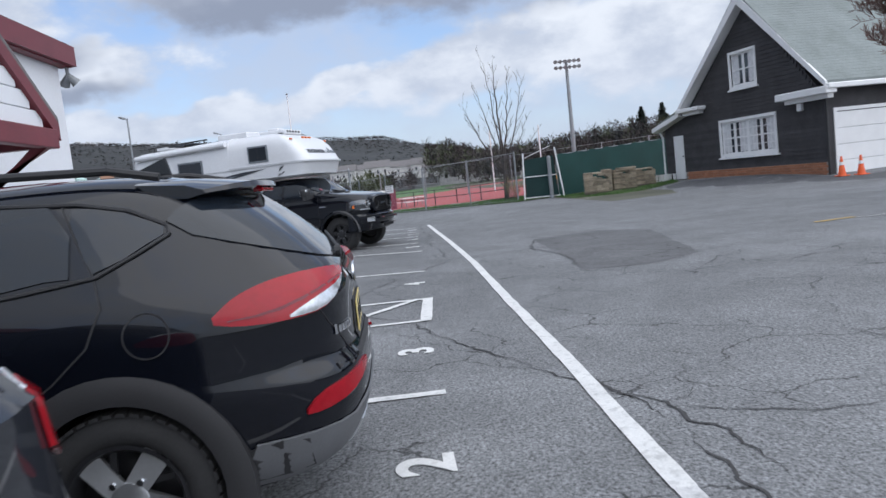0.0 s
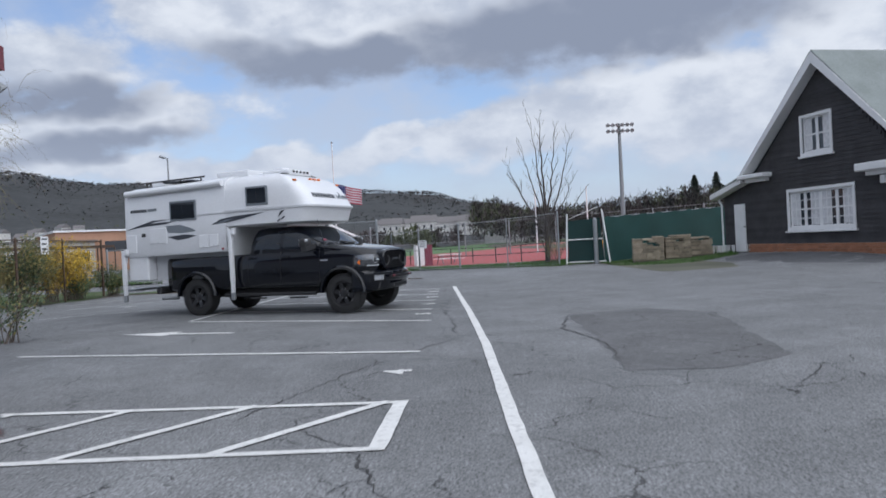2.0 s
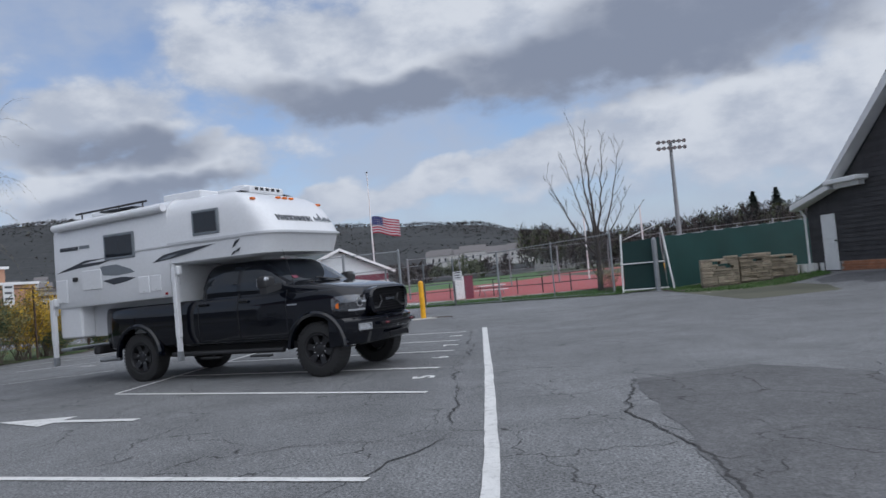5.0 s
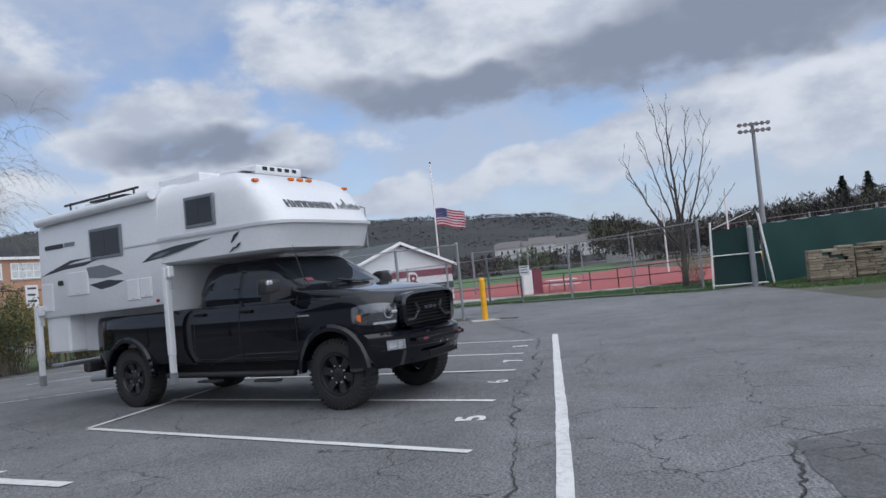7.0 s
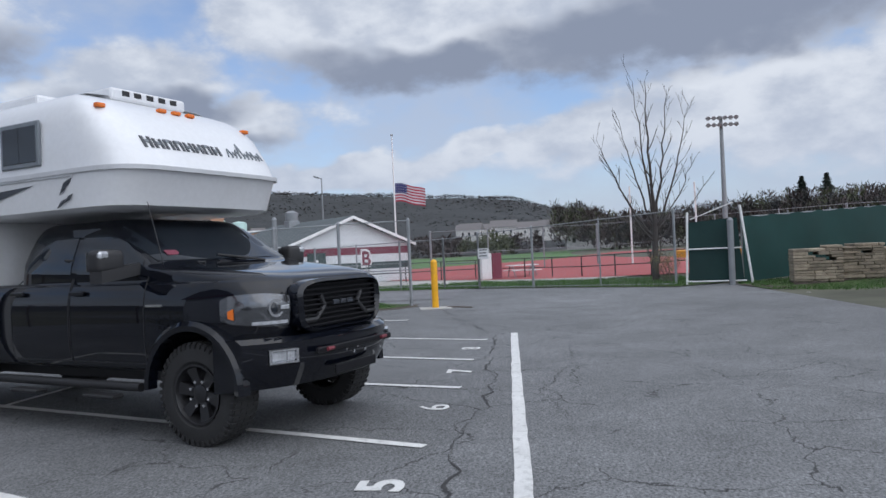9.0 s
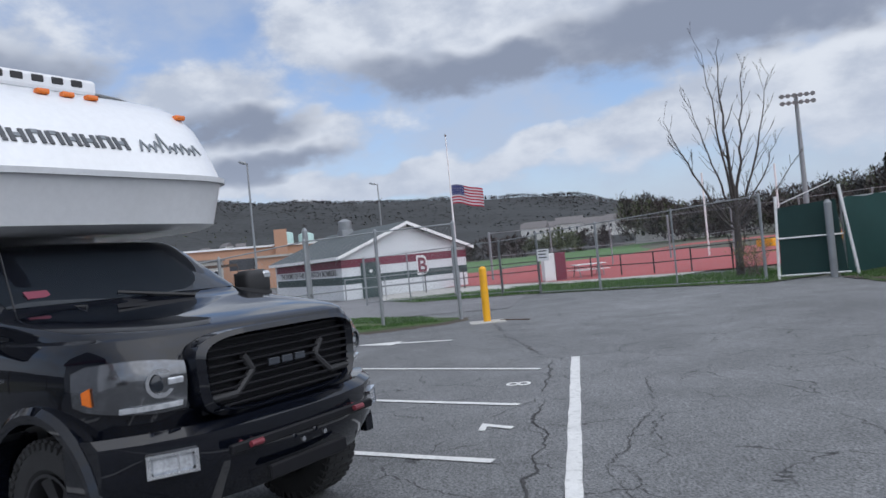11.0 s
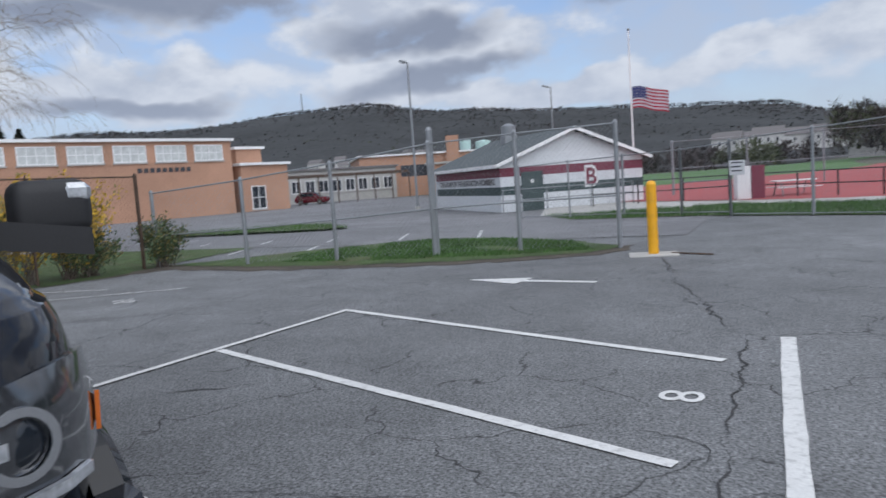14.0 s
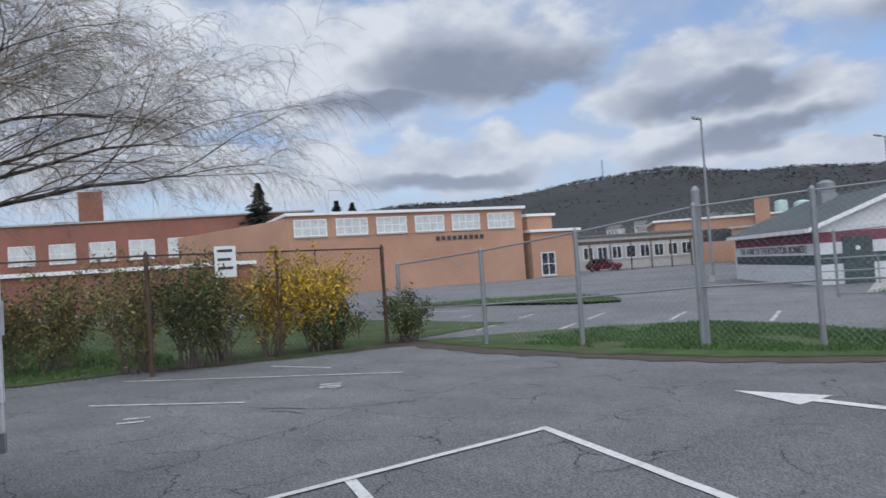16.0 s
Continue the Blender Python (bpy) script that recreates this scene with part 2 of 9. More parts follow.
M["dirt"] = material("dirt", (0.075, 0.062, 0.048), 0.95, vary=0.35, scale=2, fine=45, bump=0.8, dist=0.02)
M["field"] = material("field_turf", (0.075, 0.15, 0.05), 0.95, vary=0.3, scale=0.1, fine=3, bump=0.0)
M["far_ground"] = material("far_ground", (0.085, 0.085, 0.06), 0.95, vary=0.5, scale=0.02, fine=0.4, bump=0.0)
M["court"] = material("red_court", (0.34, 0.075, 0.075), 0.85, vary=0.12, scale=0.15, fine=6, bump=0.0)
M["concrete"] = material("concrete", (0.4, 0.39, 0.37), 0.85, vary=0.15, scale=1.5, fine=60, bump=0.4)
M["white_wall"] = material("white_render", (0.72, 0.73, 0.76), 0.8, vary=0.05, scale=0.9, fine=50, bump=0.25)
M["white_trim"] = material("white_trim", (0.76, 0.76, 0.76), 0.5, vary=0.06, scale=2, fine=50, bump=0.1)
M["maroon"] = material("maroon_trim", (0.16, 0.025, 0.035), 0.45, vary=0.15, scale=2, fine=50, bump=0.1)
M["maroon_band"] = material("maroon_band", (0.17, 0.03, 0.055), 0.7, vary=0.1, scale=1, fine=30)
M["green_band"] = material("dark_green_band", (0.03, 0.055, 0.055), 0.7, vary=0.1, scale=1, fine=30)
M["clap"] = material("dark_shingle_siding", (0.055, 0.053, 0.056), 0.8, vary=0.3, scale=1.5, fine=30, bump=0.3, piece=0.15, spec=0.3)
M["roof_grey"] = material("grey_roof_shingle", (0.21, 0.235, 0.23), 0.9, vary=0.16, scale=0.8, fine=14, bump=0.5, dist=0.01, stain=(0.15, 0.17, 0.16), stain_amt=0.5, stain_scale=0.6)
M["roof_green"] = material("grey_green_roof", (0.085, 0.1, 0.105), 0.9, vary=0.16, scale=0.8, fine=14, bump=0.4)
M["brick"] = material("brick_unit", (0.36, 0.16, 0.09), 0.85, vary=0.22, scale=3, fine=40, bump=0.4, piece=0.2)
M["brick_far"] = material("orange_brick_wall", (0.43, 0.245, 0.165), 0.88, vary=0.16, scale=0.22, fine=9, bump=0.3)
M["brick_red"] = material("red_brick_wall", (0.27, 0.115, 0.085), 0.88, vary=0.18, scale=0.22, fine=9, bump=0.3)
M["mortar"] = material("mortar", (0.33, 0.3, 0.27), 0.9, vary=0.15, scale=3, fine=50)
M["window_dark"] = glassy("window_glass", (0.03, 0.035, 0.045), 0.04)
M["window_pale"] = material("pale_window_blind", (0.55, 0.57, 0.56), 0.25, vary=0.16, scale=1.2, fine=4, bump=0.0)
M["curtain"] = material("curtain", (0.62, 0.62, 0.63), 0.8, vary=0.2, scale=8, fine=30)
M["galv"] = material("galvanised_steel", (0.27, 0.285, 0.3), 0.6, metal=0.45, vary=0.14, scale=3, fine=60, bump=0.1)
M["wire"] = material("fence_wire", (0.3, 0.315, 0.33), 0.5, metal=0.6, vary=0.1, scale=3, fine=60, bump=0.0)
M["rust"] = material("rusty_brown_steel", (0.085, 0.055, 0.04), 0.8, metal=0.2, vary=0.3, scale=4, fine=60)
M["dark_rail"] = material("black_rail", (0.02, 0.02, 0.022), 0.5, vary=0.1)
M["screen"] = material("green_windscreen", (0.004, 0.046, 0.042), 0.75, vary=0.22, scale=0.7, fine=60, bump=0.3, dist=0.01)
M["screen_dark"] = material("dark_green_windscreen", (0.007, 0.034, 0.032), 0.8, vary=0.2, scale=0.7, fine=60, bump=0.3)
M["yellow"] = material("yellow_bollard", (0.82, 0.4, 0.015), 0.42, vary=0.08, scale=3, fine=60, bump=0.08, stain=(0.45, 0.24, 0.05), stain_amt=0.35, stain_scale=5)
M["orange"] = material("cone_orange", (0.8, 0.12, 0.03), 0.5, vary=0.1)
M["bark"] = material("bark", (0.13, 0.105, 0.09), 0.9, vary=0.3, scale=6, fine=50, bump=0.5)
M["bark_dark"] = material("dark_bark", (0.055, 0.045, 0.042), 0.9, vary=0.3, scale=6, fine=50, bump=0.5)
M["bark_red"] = material("reddish_bark", (0.16, 0.095, 0.08), 0.9, vary=0.3, scale=6, fine=50, bump=0.5)
M["twig"] = material("willow_twig", (0.24, 0.2, 0.165), 0.85, vary=0.2, bump=0.0)
M["bud"] = material("willow_bud", (0.23, 0.23, 0.11), 0.8, vary=0.2, bump=0.0)
M["leaf_yellow"] = material("forsythia_bloom", (0.52, 0.33, 0.03), 0.75, vary=0.3, scale=1.5, fine=6, bump=0.0)
M["leaf_olive"] = material("olive_leaf", (0.21, 0.18, 0.06), 0.75, vary=0.35, scale=1.5, fine=6, bump=0.0)
M["leaf_green"] = material("dark_green_leaf", (0.05, 0.085, 0.035), 0.7, vary=0.35, scale=1.5, fine=6, bump=0.0)
M["fir"] = material("fir_needles", (0.018, 0.03, 0.02), 0.85, vary=0.3, bump=0.0)
M["woods"] = material("far_woods", (0.026, 0.028, 0.029), 0.95, vary=0.5, scale=0.012, fine=0.15, bump=0.0, piece=0.0)
M["woods_brown"] = material("bare_woods", (0.052, 0.04, 0.039), 0.95, vary=0.4, scale=0.03, fine=0.3, bump=0.0)
M["woods_green"] = material("spring_woods", (0.065, 0.075, 0.036), 0.95, vary=0.4, scale=0.04, fine=0.3, bump=0.0)
M["house_far"] = material("far_house_wall", (0.55, 0.54, 0.52), 0.9, vary=0.2, scale=0.05, fine=1, bump=0.0)
M["roof_far"] = material("far_house_roof", (0.16, 0.15, 0.15), 0.9, vary=0.2, bump=0.0)
M["tank"] = material("pale_green_tank", (0.45, 0.62, 0.58), 0.6, vary=0.06, scale=0.5, fine=5)
M["black_paint"] = material("black_car_paint", (0.0035, 0.0045, 0.008), 0.3, vary=0.1, scale=2, fine=30, bump=0.0, coat=1.0, spec=0.0)
M["black_trim"] = material("black_plastic", (0.018, 0.018, 0.02), 0.6, vary=0.15, scale=5, fine=120, bump=0.2, dist=0.001)
M["grey_trim"] = material("grey_skid_plate", (0.11, 0.113, 0.12), 0.5, vary=0.1, scale=5, fine=120, bump=0.15, dist=0.001)
M["rubber"] = material("tyre_rubber", (0.02, 0.02, 0.021), 0.85, vary=0.2, scale=8, fine=80, bump=0.3)
M["rim_black"] = material("black_wheel", (0.015, 0.015, 0.017), 0.35, vary=0.1)
M["alloy"] = material("machined_alloy", (0.62, 0.63, 0.65), 0.28, metal=0.9, vary=0.05)
M["chrome"] = material("chrome", (0.75, 0.76, 0.78), 0.12, metal=1.0, vary=0.03, bump=0.0)
M["car_glass"] = glassy("car_glass", (0.012, 0.016, 0.022), 0.02)
M["red_lens"] = material("red_lamp_lens", (0.29, 0.003, 0.01), 0.12, vary=0.1, scale=9, fine=40, bump=0.0, coat=0.25, spec=0.3)
M["grille_black"] = material("grille_black", (0.006, 0.006, 0.008), 0.55, vary=0.15, scale=5, fine=120, bump=0.0, spec=0.25)
M["clear_lens"] = material("clear_lamp_lens", (0.55, 0.57, 0.6), 0.1, metal=0.5, vary=0.25, scale=20, fine=60, bump=0.1, coat=1.0)
M["lamp_dark"] = material("smoked_lamp_housing", (0.1, 0.105, 0.115), 0.12, metal=0.7, vary=0.3, scale=14, fine=40, bump=0.0, coat=1.0)
M["amber"] = material("amber_lens", (0.7, 0.16, 0.02), 0.25, vary=0.08)
M["gel"] = material("camper_gelcoat", (0.67, 0.68, 0.7), 0.32, vary=0.04, scale=1.2, fine=20, bump=0.03, coat=0.4, stain=(0.6, 0.6, 0.6), stain_amt=0.25, stain_scale=1.5)
M["gel_grey"] = material("camper_grey", (0.5, 0.51, 0.53), 0.5, vary=0.06, bump=0.03)
M["decal"] = material("dark_decal", (0.035, 0.04, 0.05), 0.4, vary=0.1)
M["decal_grey"] = material("grey_decal", (0.16, 0.18, 0.2), 0.4, vary=0.1)
M["plate"] = material("yellow_number_plate", (0.62, 0.5, 0.2), 0.45, vary=0.15, scale=12, fine=80)
M["car_red"] = material("dark_red_car_paint", (0.14, 0.015, 0.025), 0.5, vary=0.05, coat=1.0, bump=0.0, spec=0.0)
M["car_grey"] = material("dark_grey_car_paint", (0.02, 0.022, 0.027), 0.5, vary=0.05, coat=1.0, bump=0.0, spec=0.0)
M["flag_red"] = material("flag_red", (0.33, 0.02, 0.045), 0.8, vary=0.1)
M["flag_white"] = material("flag_white", (0.5, 0.5, 0.53), 0.8, vary=0.08)
M["flag_blue"] = material("flag_blue", (0.03, 0.04, 0.14), 0.8, vary=0.1)
M["stone"] = material("stacked_stone", (0.3, 0.25, 0.19), 0.9, vary=0.3, scale=4, fine=40, bump=0.5, piece=0.3)
M["sign_white"] = material("white_sign", (0.72, 0.72, 0.72), 0.5, vary=0.06)
M["siding"] = material("pale_siding", (0.62, 0.64, 0.66), 0.6, vary=0.05, scale=1, fine=30, piece=0.04)

# ---- mesh helpers ----


def mesh_of(name, bm, mat, smooth=None):
    me = bpy.data.meshes.new(name)
    bm.normal_update()
    bm.to_mesh(me)
    bm.free()
    for m in (mat if isinstance(mat, (list, tuple)) else [mat]):
        me.materials.append(M[m])
    if smooth is not None:
        me.shade_smooth()
        me.set_sharp_from_angle(angle=radians(smooth))
    return me


def part(name, bm, mat, parent=None, label="", smooth=None, at=None):
    ob = new(name, mesh_of(name, bm, mat, smooth))
    if parent is not None:
        ob.parent = parent
    if at is not None:
        ob.matrix_basis = at
    if label:
        ob["label"] = label
    return ob


def thing(name, m, label, category, group="", kind=""):
    ob = new(name)
    ob.matrix_basis = m
    return tagged(ob, label, category, group, kind)


def box(bm, lo, hi, m=None, bevel=0.0, seg=1):
    lo, hi = Vector(lo), Vector(hi)
    r = bmesh.ops.create_cube(bm, size=1.0)
    vs = r["verts"]
    bmesh.ops.scale(bm, vec=hi - lo, verts=vs)
    bmesh.ops.translate(bm, vec=(lo + hi) / 2, verts=vs)
    if bevel:
        es = list({e for v in vs for e in v.link_edges})
        r = bmesh.ops.bevel(bm, geom=es, offset=bevel, segments=seg, affect="EDGES", profile=0.5)
        vs = r["verts"]
    if m is not None:
        bmesh.ops.transform(bm, matrix=m, verts=vs)
    return vs


def tube(bm, a, b, r0, r1=None, n=8, caps=True):
    a, b = Vector(a), Vector(b)
    r1 = r0 if r1 is None else r1
    d = (b - a).normalized()
    s = d.orthogonal().normalized()
    t = d.cross(s)
    ra, rb = [], []
    for i in range(n):
        k = 2 * math.pi * i / n
        o = s * math.cos(k) + t * math.sin(k)
        ra.append(bm.verts.new(a + o * r0))
        rb.append(bm.verts.new(b + o * r1))
    for i in range(n):
        j = (i + 1) % n
        bm.faces.new((ra[i], ra[j], rb[j], rb[i]))
    if caps:
        bm.faces.new(ra[::-1])
        bm.faces.new(rb)


def loft(bm, rings, closed=True, caps=True):
    vs = [[bm.verts.new(p) for p in ring] for ring in rings]
    n = len(vs[0])
    for a, b in zip(vs, vs[1:]):
        for i in range(n if closed else n - 1):
            j = (i + 1) % n
            bm.faces.new((a[i], a[j], b[j], b[i]))
    if caps and closed:
        bm.faces.new(vs[0][::-1])
        bm.faces.new(vs[-1])
    return vs


def prism(bm, poly, depth):
    """A flat outline (3D points) pushed along the vector depth."""
    depth = Vector(depth)
    a = [bm.verts.new(p) for p in poly]
    b = [bm.verts.new(Vector(p) + depth) for p in poly]
    n = len(a)
    bm.faces.new(a[::-1])
    bm.faces.new(b)
    for i in range(n):
        j = (i + 1) % n
        bm.faces.new((a[i], a[j], b[j], b[i]))
    bmesh.ops.recalc_face_normals(bm, faces=bm.faces[:])


def finish(ob, mods, smooth=30):
    """Bake a few modifiers, given as (type, settings), into the mesh and drop them."""
    cutters = []
    for kind, kw in mods:
        md = ob.modifiers.new(kind, kind)
        for k, v in kw.items():
            if k == "levels":
                md.levels = v
            elif k == "cutter":
                c = new("cutter", mesh_of("cutter", v, "black_trim"))
                c.matrix_world = ob.matrix_world.copy()
                cutters.append(c)
                md.object, md.operation, md.solver = c, "DIFFERENCE", "EXACT"
            elif k == "width":
                md.width = v
            elif k == "segments":
                md.segments = v
            elif k == "thickness":
                md.thickness = v
            elif k == "offset":
                md.offset = v
    bpy.context.view_layer.update()
    me = bpy.data.meshes.new_from_object(ob.evaluated_get(bpy.context.evaluated_depsgraph_get()))
    ob.modifiers.clear()
    ob.data = me
    for c in cutters:
        bpy.data.objects.remove(c)
    me.shade_smooth()
    me.set_sharp_from_angle(angle=radians(smooth))
    return ob


def words(name, text, size, mat, m, parent=None, depth=0.002, label="", stretch=1.0, bold=0.0):
    cu = bpy.data.curves.new(name, "FONT")
    cu.body, cu.size, cu.align_x, cu.align_y, cu.extrude, cu.offset = text, size, "CENTER", "CENTER", depth, bold
    tmp = new(name, cu)
    bpy.context.view_layer.update()
    me = bpy.data.meshes.new_from_object(tmp.evaluated_get(bpy.context.evaluated_depsgraph_get()))
    bpy.data.objects.remove(tmp)
    me.materials.clear()
    me.materials.append(M[mat])
    me.transform(Matrix.Diagonal((stretch, 1, 1, 1)))
    ob = new(name, me)
    if parent is not None:
        ob.parent = parent
    ob.matrix_basis = m
    if label:
        ob["label"] = label
    return ob

# ---- ground ----


def smooth01(a, b, v):
    k = min(1.0, max(0.0, (v - a) / (b - a)))
    return k * k * (3 - 2 * k)


def gz(x, y):
    """Height of the ground: level in the lot, a little lower towards the school, a low bank by the dark house."""
    return -0.25 * smooth01(36, 52, y) * smooth01(12, 2, x) + 0.3 * smooth01(9, 15, x) * smooth01(22, 29, y)


def sheet(name, xs, ys, lift, mat, label="", category="", kind="structure", inside=None):
    bm = bmesh.new()
    grid = {}
    for i, x in enumerate(xs):
        for j, y in enumerate(ys):
            grid[i, j] = bm.verts.new((x, y, gz(x, y) + lift))
    for i in range(len(xs) - 1):
        for j in range(len(ys) - 1):
            if inside is None or inside((xs[i] + xs[i + 1]) / 2, (ys[j] + ys[j + 1]) / 2):
                bm.faces.new((grid[i, j], grid[i + 1, j], grid[i + 1, j + 1], grid[i, j + 1]))
    for v in [v for v in bm.verts if not v.link_faces]:
        bm.verts.remove(v)
    return tagged(part(name, bm, mat, smooth=60), label, category, "", kind)


def steps(a, b, d):
    n = max(1, round((b - a) / d))
    return [a + (b - a) * i / n for i in range(n + 1)]


def blot(name, outline, lift, mat, label="", category="", jag=0.0, kind="structure", rng=None, height=0.0):
    """A flat patch with the given outline, densified and slightly ragged, draped on the ground."""
    rng = rng or random.Random(5)
    pts = []
    for (x0, y0), (x1, y1) in zip(outline, outline[1:] + outline[:1]):
        n = max(1, int(math.hypot(x1 - x0, y1 - y0) / (0.25 if jag else 1.5)))
        n = min(n, 60)
        for i in range(n):
            k = i / n
            pts.append((x0 + (x1 - x0) * k + rng.uniform(-jag, jag), y0 + (y1 - y0) * k + rng.uniform(-jag, jag)))
    bm = bmesh.new()
    f = bm.faces.new([bm.verts.new((x, y, gz(x, y) + lift)) for x, y in pts])
    if f.calc_area() and f.normal.z < 0:
        f.normal_flip()
    bmesh.ops.triangulate(bm, faces=bm.faces[:])
    if height:
        bmesh.ops.recalc_face_normals(bm, faces=bm.faces[:])
    return tagged(part(name, bm, mat), label, category, "", kind)


far_x = [-3000, -1500, -700, -300, -150] + steps(-100, 60, 8) + [90, 150, 300, 700, 1500, 3000]
far_y = [-3000, -1000, -300, -100] + steps(-60, 120, 6) + [160, 250, 400, 700, 1500, 3000]
sheet("ground", far_x, far_y, -0.06, "far_ground", "rough grass and earth ground reaching the hills", "ground")
sheet("parking_lot", steps(-46, 46, 2), steps(-40, 29, 1.5) + steps(30.5, 60, 1.5), 0.0, "asphalt", "worn grey asphalt of the parking lot with patches and cracks", "asphalt",
      inside=lambda x, y: (y < 36.5 and x > -17.5) or (y < 34.4 - 0.5 * (x - 8) and x > 2) or (x < 6 and y > 26 and y < 60) or y < 10)
sheet("school_drive", steps(-120, -2, 4), steps(30, 110, 4), 0.012, "asphalt_far", "pale grey asphalt driveway in front of the school", "driveway",
      inside=lambda x, y: x < -1 - 0.55 * (y - 30) if y > 50 else x < -12 or y > 34)

# repair patch, new strip by the house, drain scars
blot("asphalt_patch", [(1.35, 8.9), (1.62, 11.5), (1.72, 14.35), (3.25, 14.75), (4.1, 13.6), (3.6, 11.0), (3.3, 9.35), (2.3, 8.75)], 0.004, "patch",
     "smoother darker rectangular repair patch in the asphalt", "asphalt patch", jag=0.04)
blot("driveway_apron", [(11.2, 27.0), (10.2, 31.0), (12.9, 32.6), (14.4, 27.8), (15.2, 23.8), (26, 26.5), (26, 24.5), (15, 21.2)], 0.006, "asphalt_new",
     "newer dark asphalt strip along the dark house", "asphalt strip", jag=0.05)


def crack(points, width, seed, branch=0.25):
    """A meandering sealed crack along a line of plan points."""
    rng = random.Random(seed)
    bm = bmesh.new()

    def run(pts, w):
        path = []
        for (x0, y0), (x1, y1) in zip(pts, pts[1:]):
            n = max(2, int(math.hypot(x1 - x0, y1 - y0) / 0.055))
            for i in range(n):
                k = i / n
                path.append((x0 + (x1 - x0) * k, y0 + (y1 - y0) * k))
        path.append(pts[-1])
        ox = oy = 0.0
        out = []
        for i, (x, y) in enumerate(path):
            ox, oy = ox * 0.93 + rng.uniform(-0.032, 0.032), oy * 0.93 + rng.uniform(-0.032, 0.032)
            out.append((x + ox, y + oy))
        k1, k2 = rng.uniform(0, 50), rng.uniform(0, 50)
        rows = []
        for i, (x, y) in enumerate(out):
            a, b = out[max(0, i - 1)], out[min(len(out) - 1, i + 1)]
            d = Vector((b[0] - a[0], b[1] - a[1]))
            d = d.normalized() if d.length else Vector((1, 0))
            swell = 0.55 + 1.3 * noise.noise((i * 0.06, k1, k2))
            ww = w * max(0.1, swell) * rng.uniform(0.45, 1.0) * min(1.0, 0.3 + i * 0.1, 0.3 + (len(out) - i) * 0.1)
            rows.append((bm.verts.new((x - d.y * ww, y + d.x * ww, 0.0065)), bm.verts.new((x + d.y * ww, y - d.x * ww, 0.0065))))
        for p, q in zip(rows, rows[1:]):
            bm.faces.new((p[0], p[1], q[1], q[0]))
        return out

    main = run(points, width)
    for i in range(6, len(main) - 4, 11):
        if rng.random() < branch:
            a = rng.uniform(0, 6.28)
            x, y = main[i]
            l = rng.uniform(0.3, 1.0)
            run([(x, y), (x + l * math.cos(a) * 0.6, y + l * math.sin(a) * 0.6), (x + l * math.cos(a + 0.5), y + l * math.sin(a + 0.5))], width * 0.5)
    bmesh.ops.recalc_face_normals(bm, faces=bm.faces[:])
    return bm


CRACKS = [
    ([(-1.7, 7.3), (-1.2, 6.6), (-0.75, 5.4), (-0.35, 4.4), (0.0, 3.62), (0.25, 2.7), (0.3, 1.6), (0.5, 0.2)], 0.03),
    ([(-6.5, 8.1), (-3.5, 7.6), (-0.9, 7.5), (0.0, 7.35), (1.6, 7.3), (2.6, 7.9), (3.4, 8.8)], 0.014),
    ([(0.25, 3.0), (1.2, 2.6), (2.6, 2.9), (4.5, 2.7), (7.0, 3.0)], 0.014),
    ([(-2.2, 7.6), (-1.7, 9.2), (-0.9, 10.9), (-0.3, 12.0), (-0.25, 14.2), (-0.4, 16.5), (-0.2, 19.0), (-0.35, 21.5), (-0.3, 24.0), (-0.9, 26.0), (-1.6, 28.6), (-1.9, 30.0)], 0.03),
    ([(1.45, 8.9), (1.62, 11.0), (1.4, 12.6), (1.75, 14.4)], 0.03),
    ([(1.75, 14.4), (3.2, 14.8), (4.2, 13.5), (5.2, 12.2)], 0.018),
    ([(1.4, 8.85), (2.3, 8.7), (3.4, 9.3)], 0.012),
    ([(0.4, 24.6), (2.5, 25.0), (6, 25.3), (11, 26.2)], 0.012),
    ([(-0.25, 24.4), (2.0, 24.6)], 0.01),
    ([(0.15, 15.0), (0.5, 17.0), (0.3, 19.0), (0.75, 20.5), (0.9, 22.4)], 0.012),
    ([(-5.4, 20.4), (-4.2, 20.6), (-2.8, 20.2), (-1.4, 20.5), (-0.5, 20.9)], 0.012),
    ([(-3.9, 23.9), (-3.6, 24.9), (-3.8, 25.8)], 0.014),
    ([(0.12, 3.3), (0.3, 2.7), (0.42, 2.0)], 0.03),
    ([(2.4, 4.6), (2.7, 5.6), (3.3, 6.3), (3.2, 7.2)], 0.012),
    ([(2.0, 0.5), (2.4, 2.6), (2.2, 4.4)], 0.01),
    ([(-3.0, 11.5), (-1.6, 12.2), (-0.3, 12.1)], 0.008),
    ([(0.2, 10.9), (1.5, 10.8)], 0.009),
    ([(1.8, 18.5), (2.8, 18.9), (3.4, 18.6)], 0.012),
    ([(-7.5, 21.8), (-6.6, 22.4), (-6.2, 23.3)], 0.012),
    ([(-9.0, 24.0), (-7.9, 24.6), (-7.4, 25.4)], 0.02),
    ([(-7.9, 27.9), (-7.3, 28.2)], 0.09),
    ([(-4.6, 21.6), (-3.9, 22.0)], 0.03),
    ([(-6.2, 12.3), (-5.2, 12.8), (-4.6, 12.7)], 0.02),
    ([(5.2, 14.2), (5.9, 16.2), (5.6, 18.4)], 0.01),
]
for k, (line, w) in enumerate(CRACKS):
    tagged(part("asphalt_crack", crack(line, w * 0.6, 40 + k, 0.45), "crack"), "dark meandering crack in the asphalt", "crack", "cracks in the asphalt", "structure")

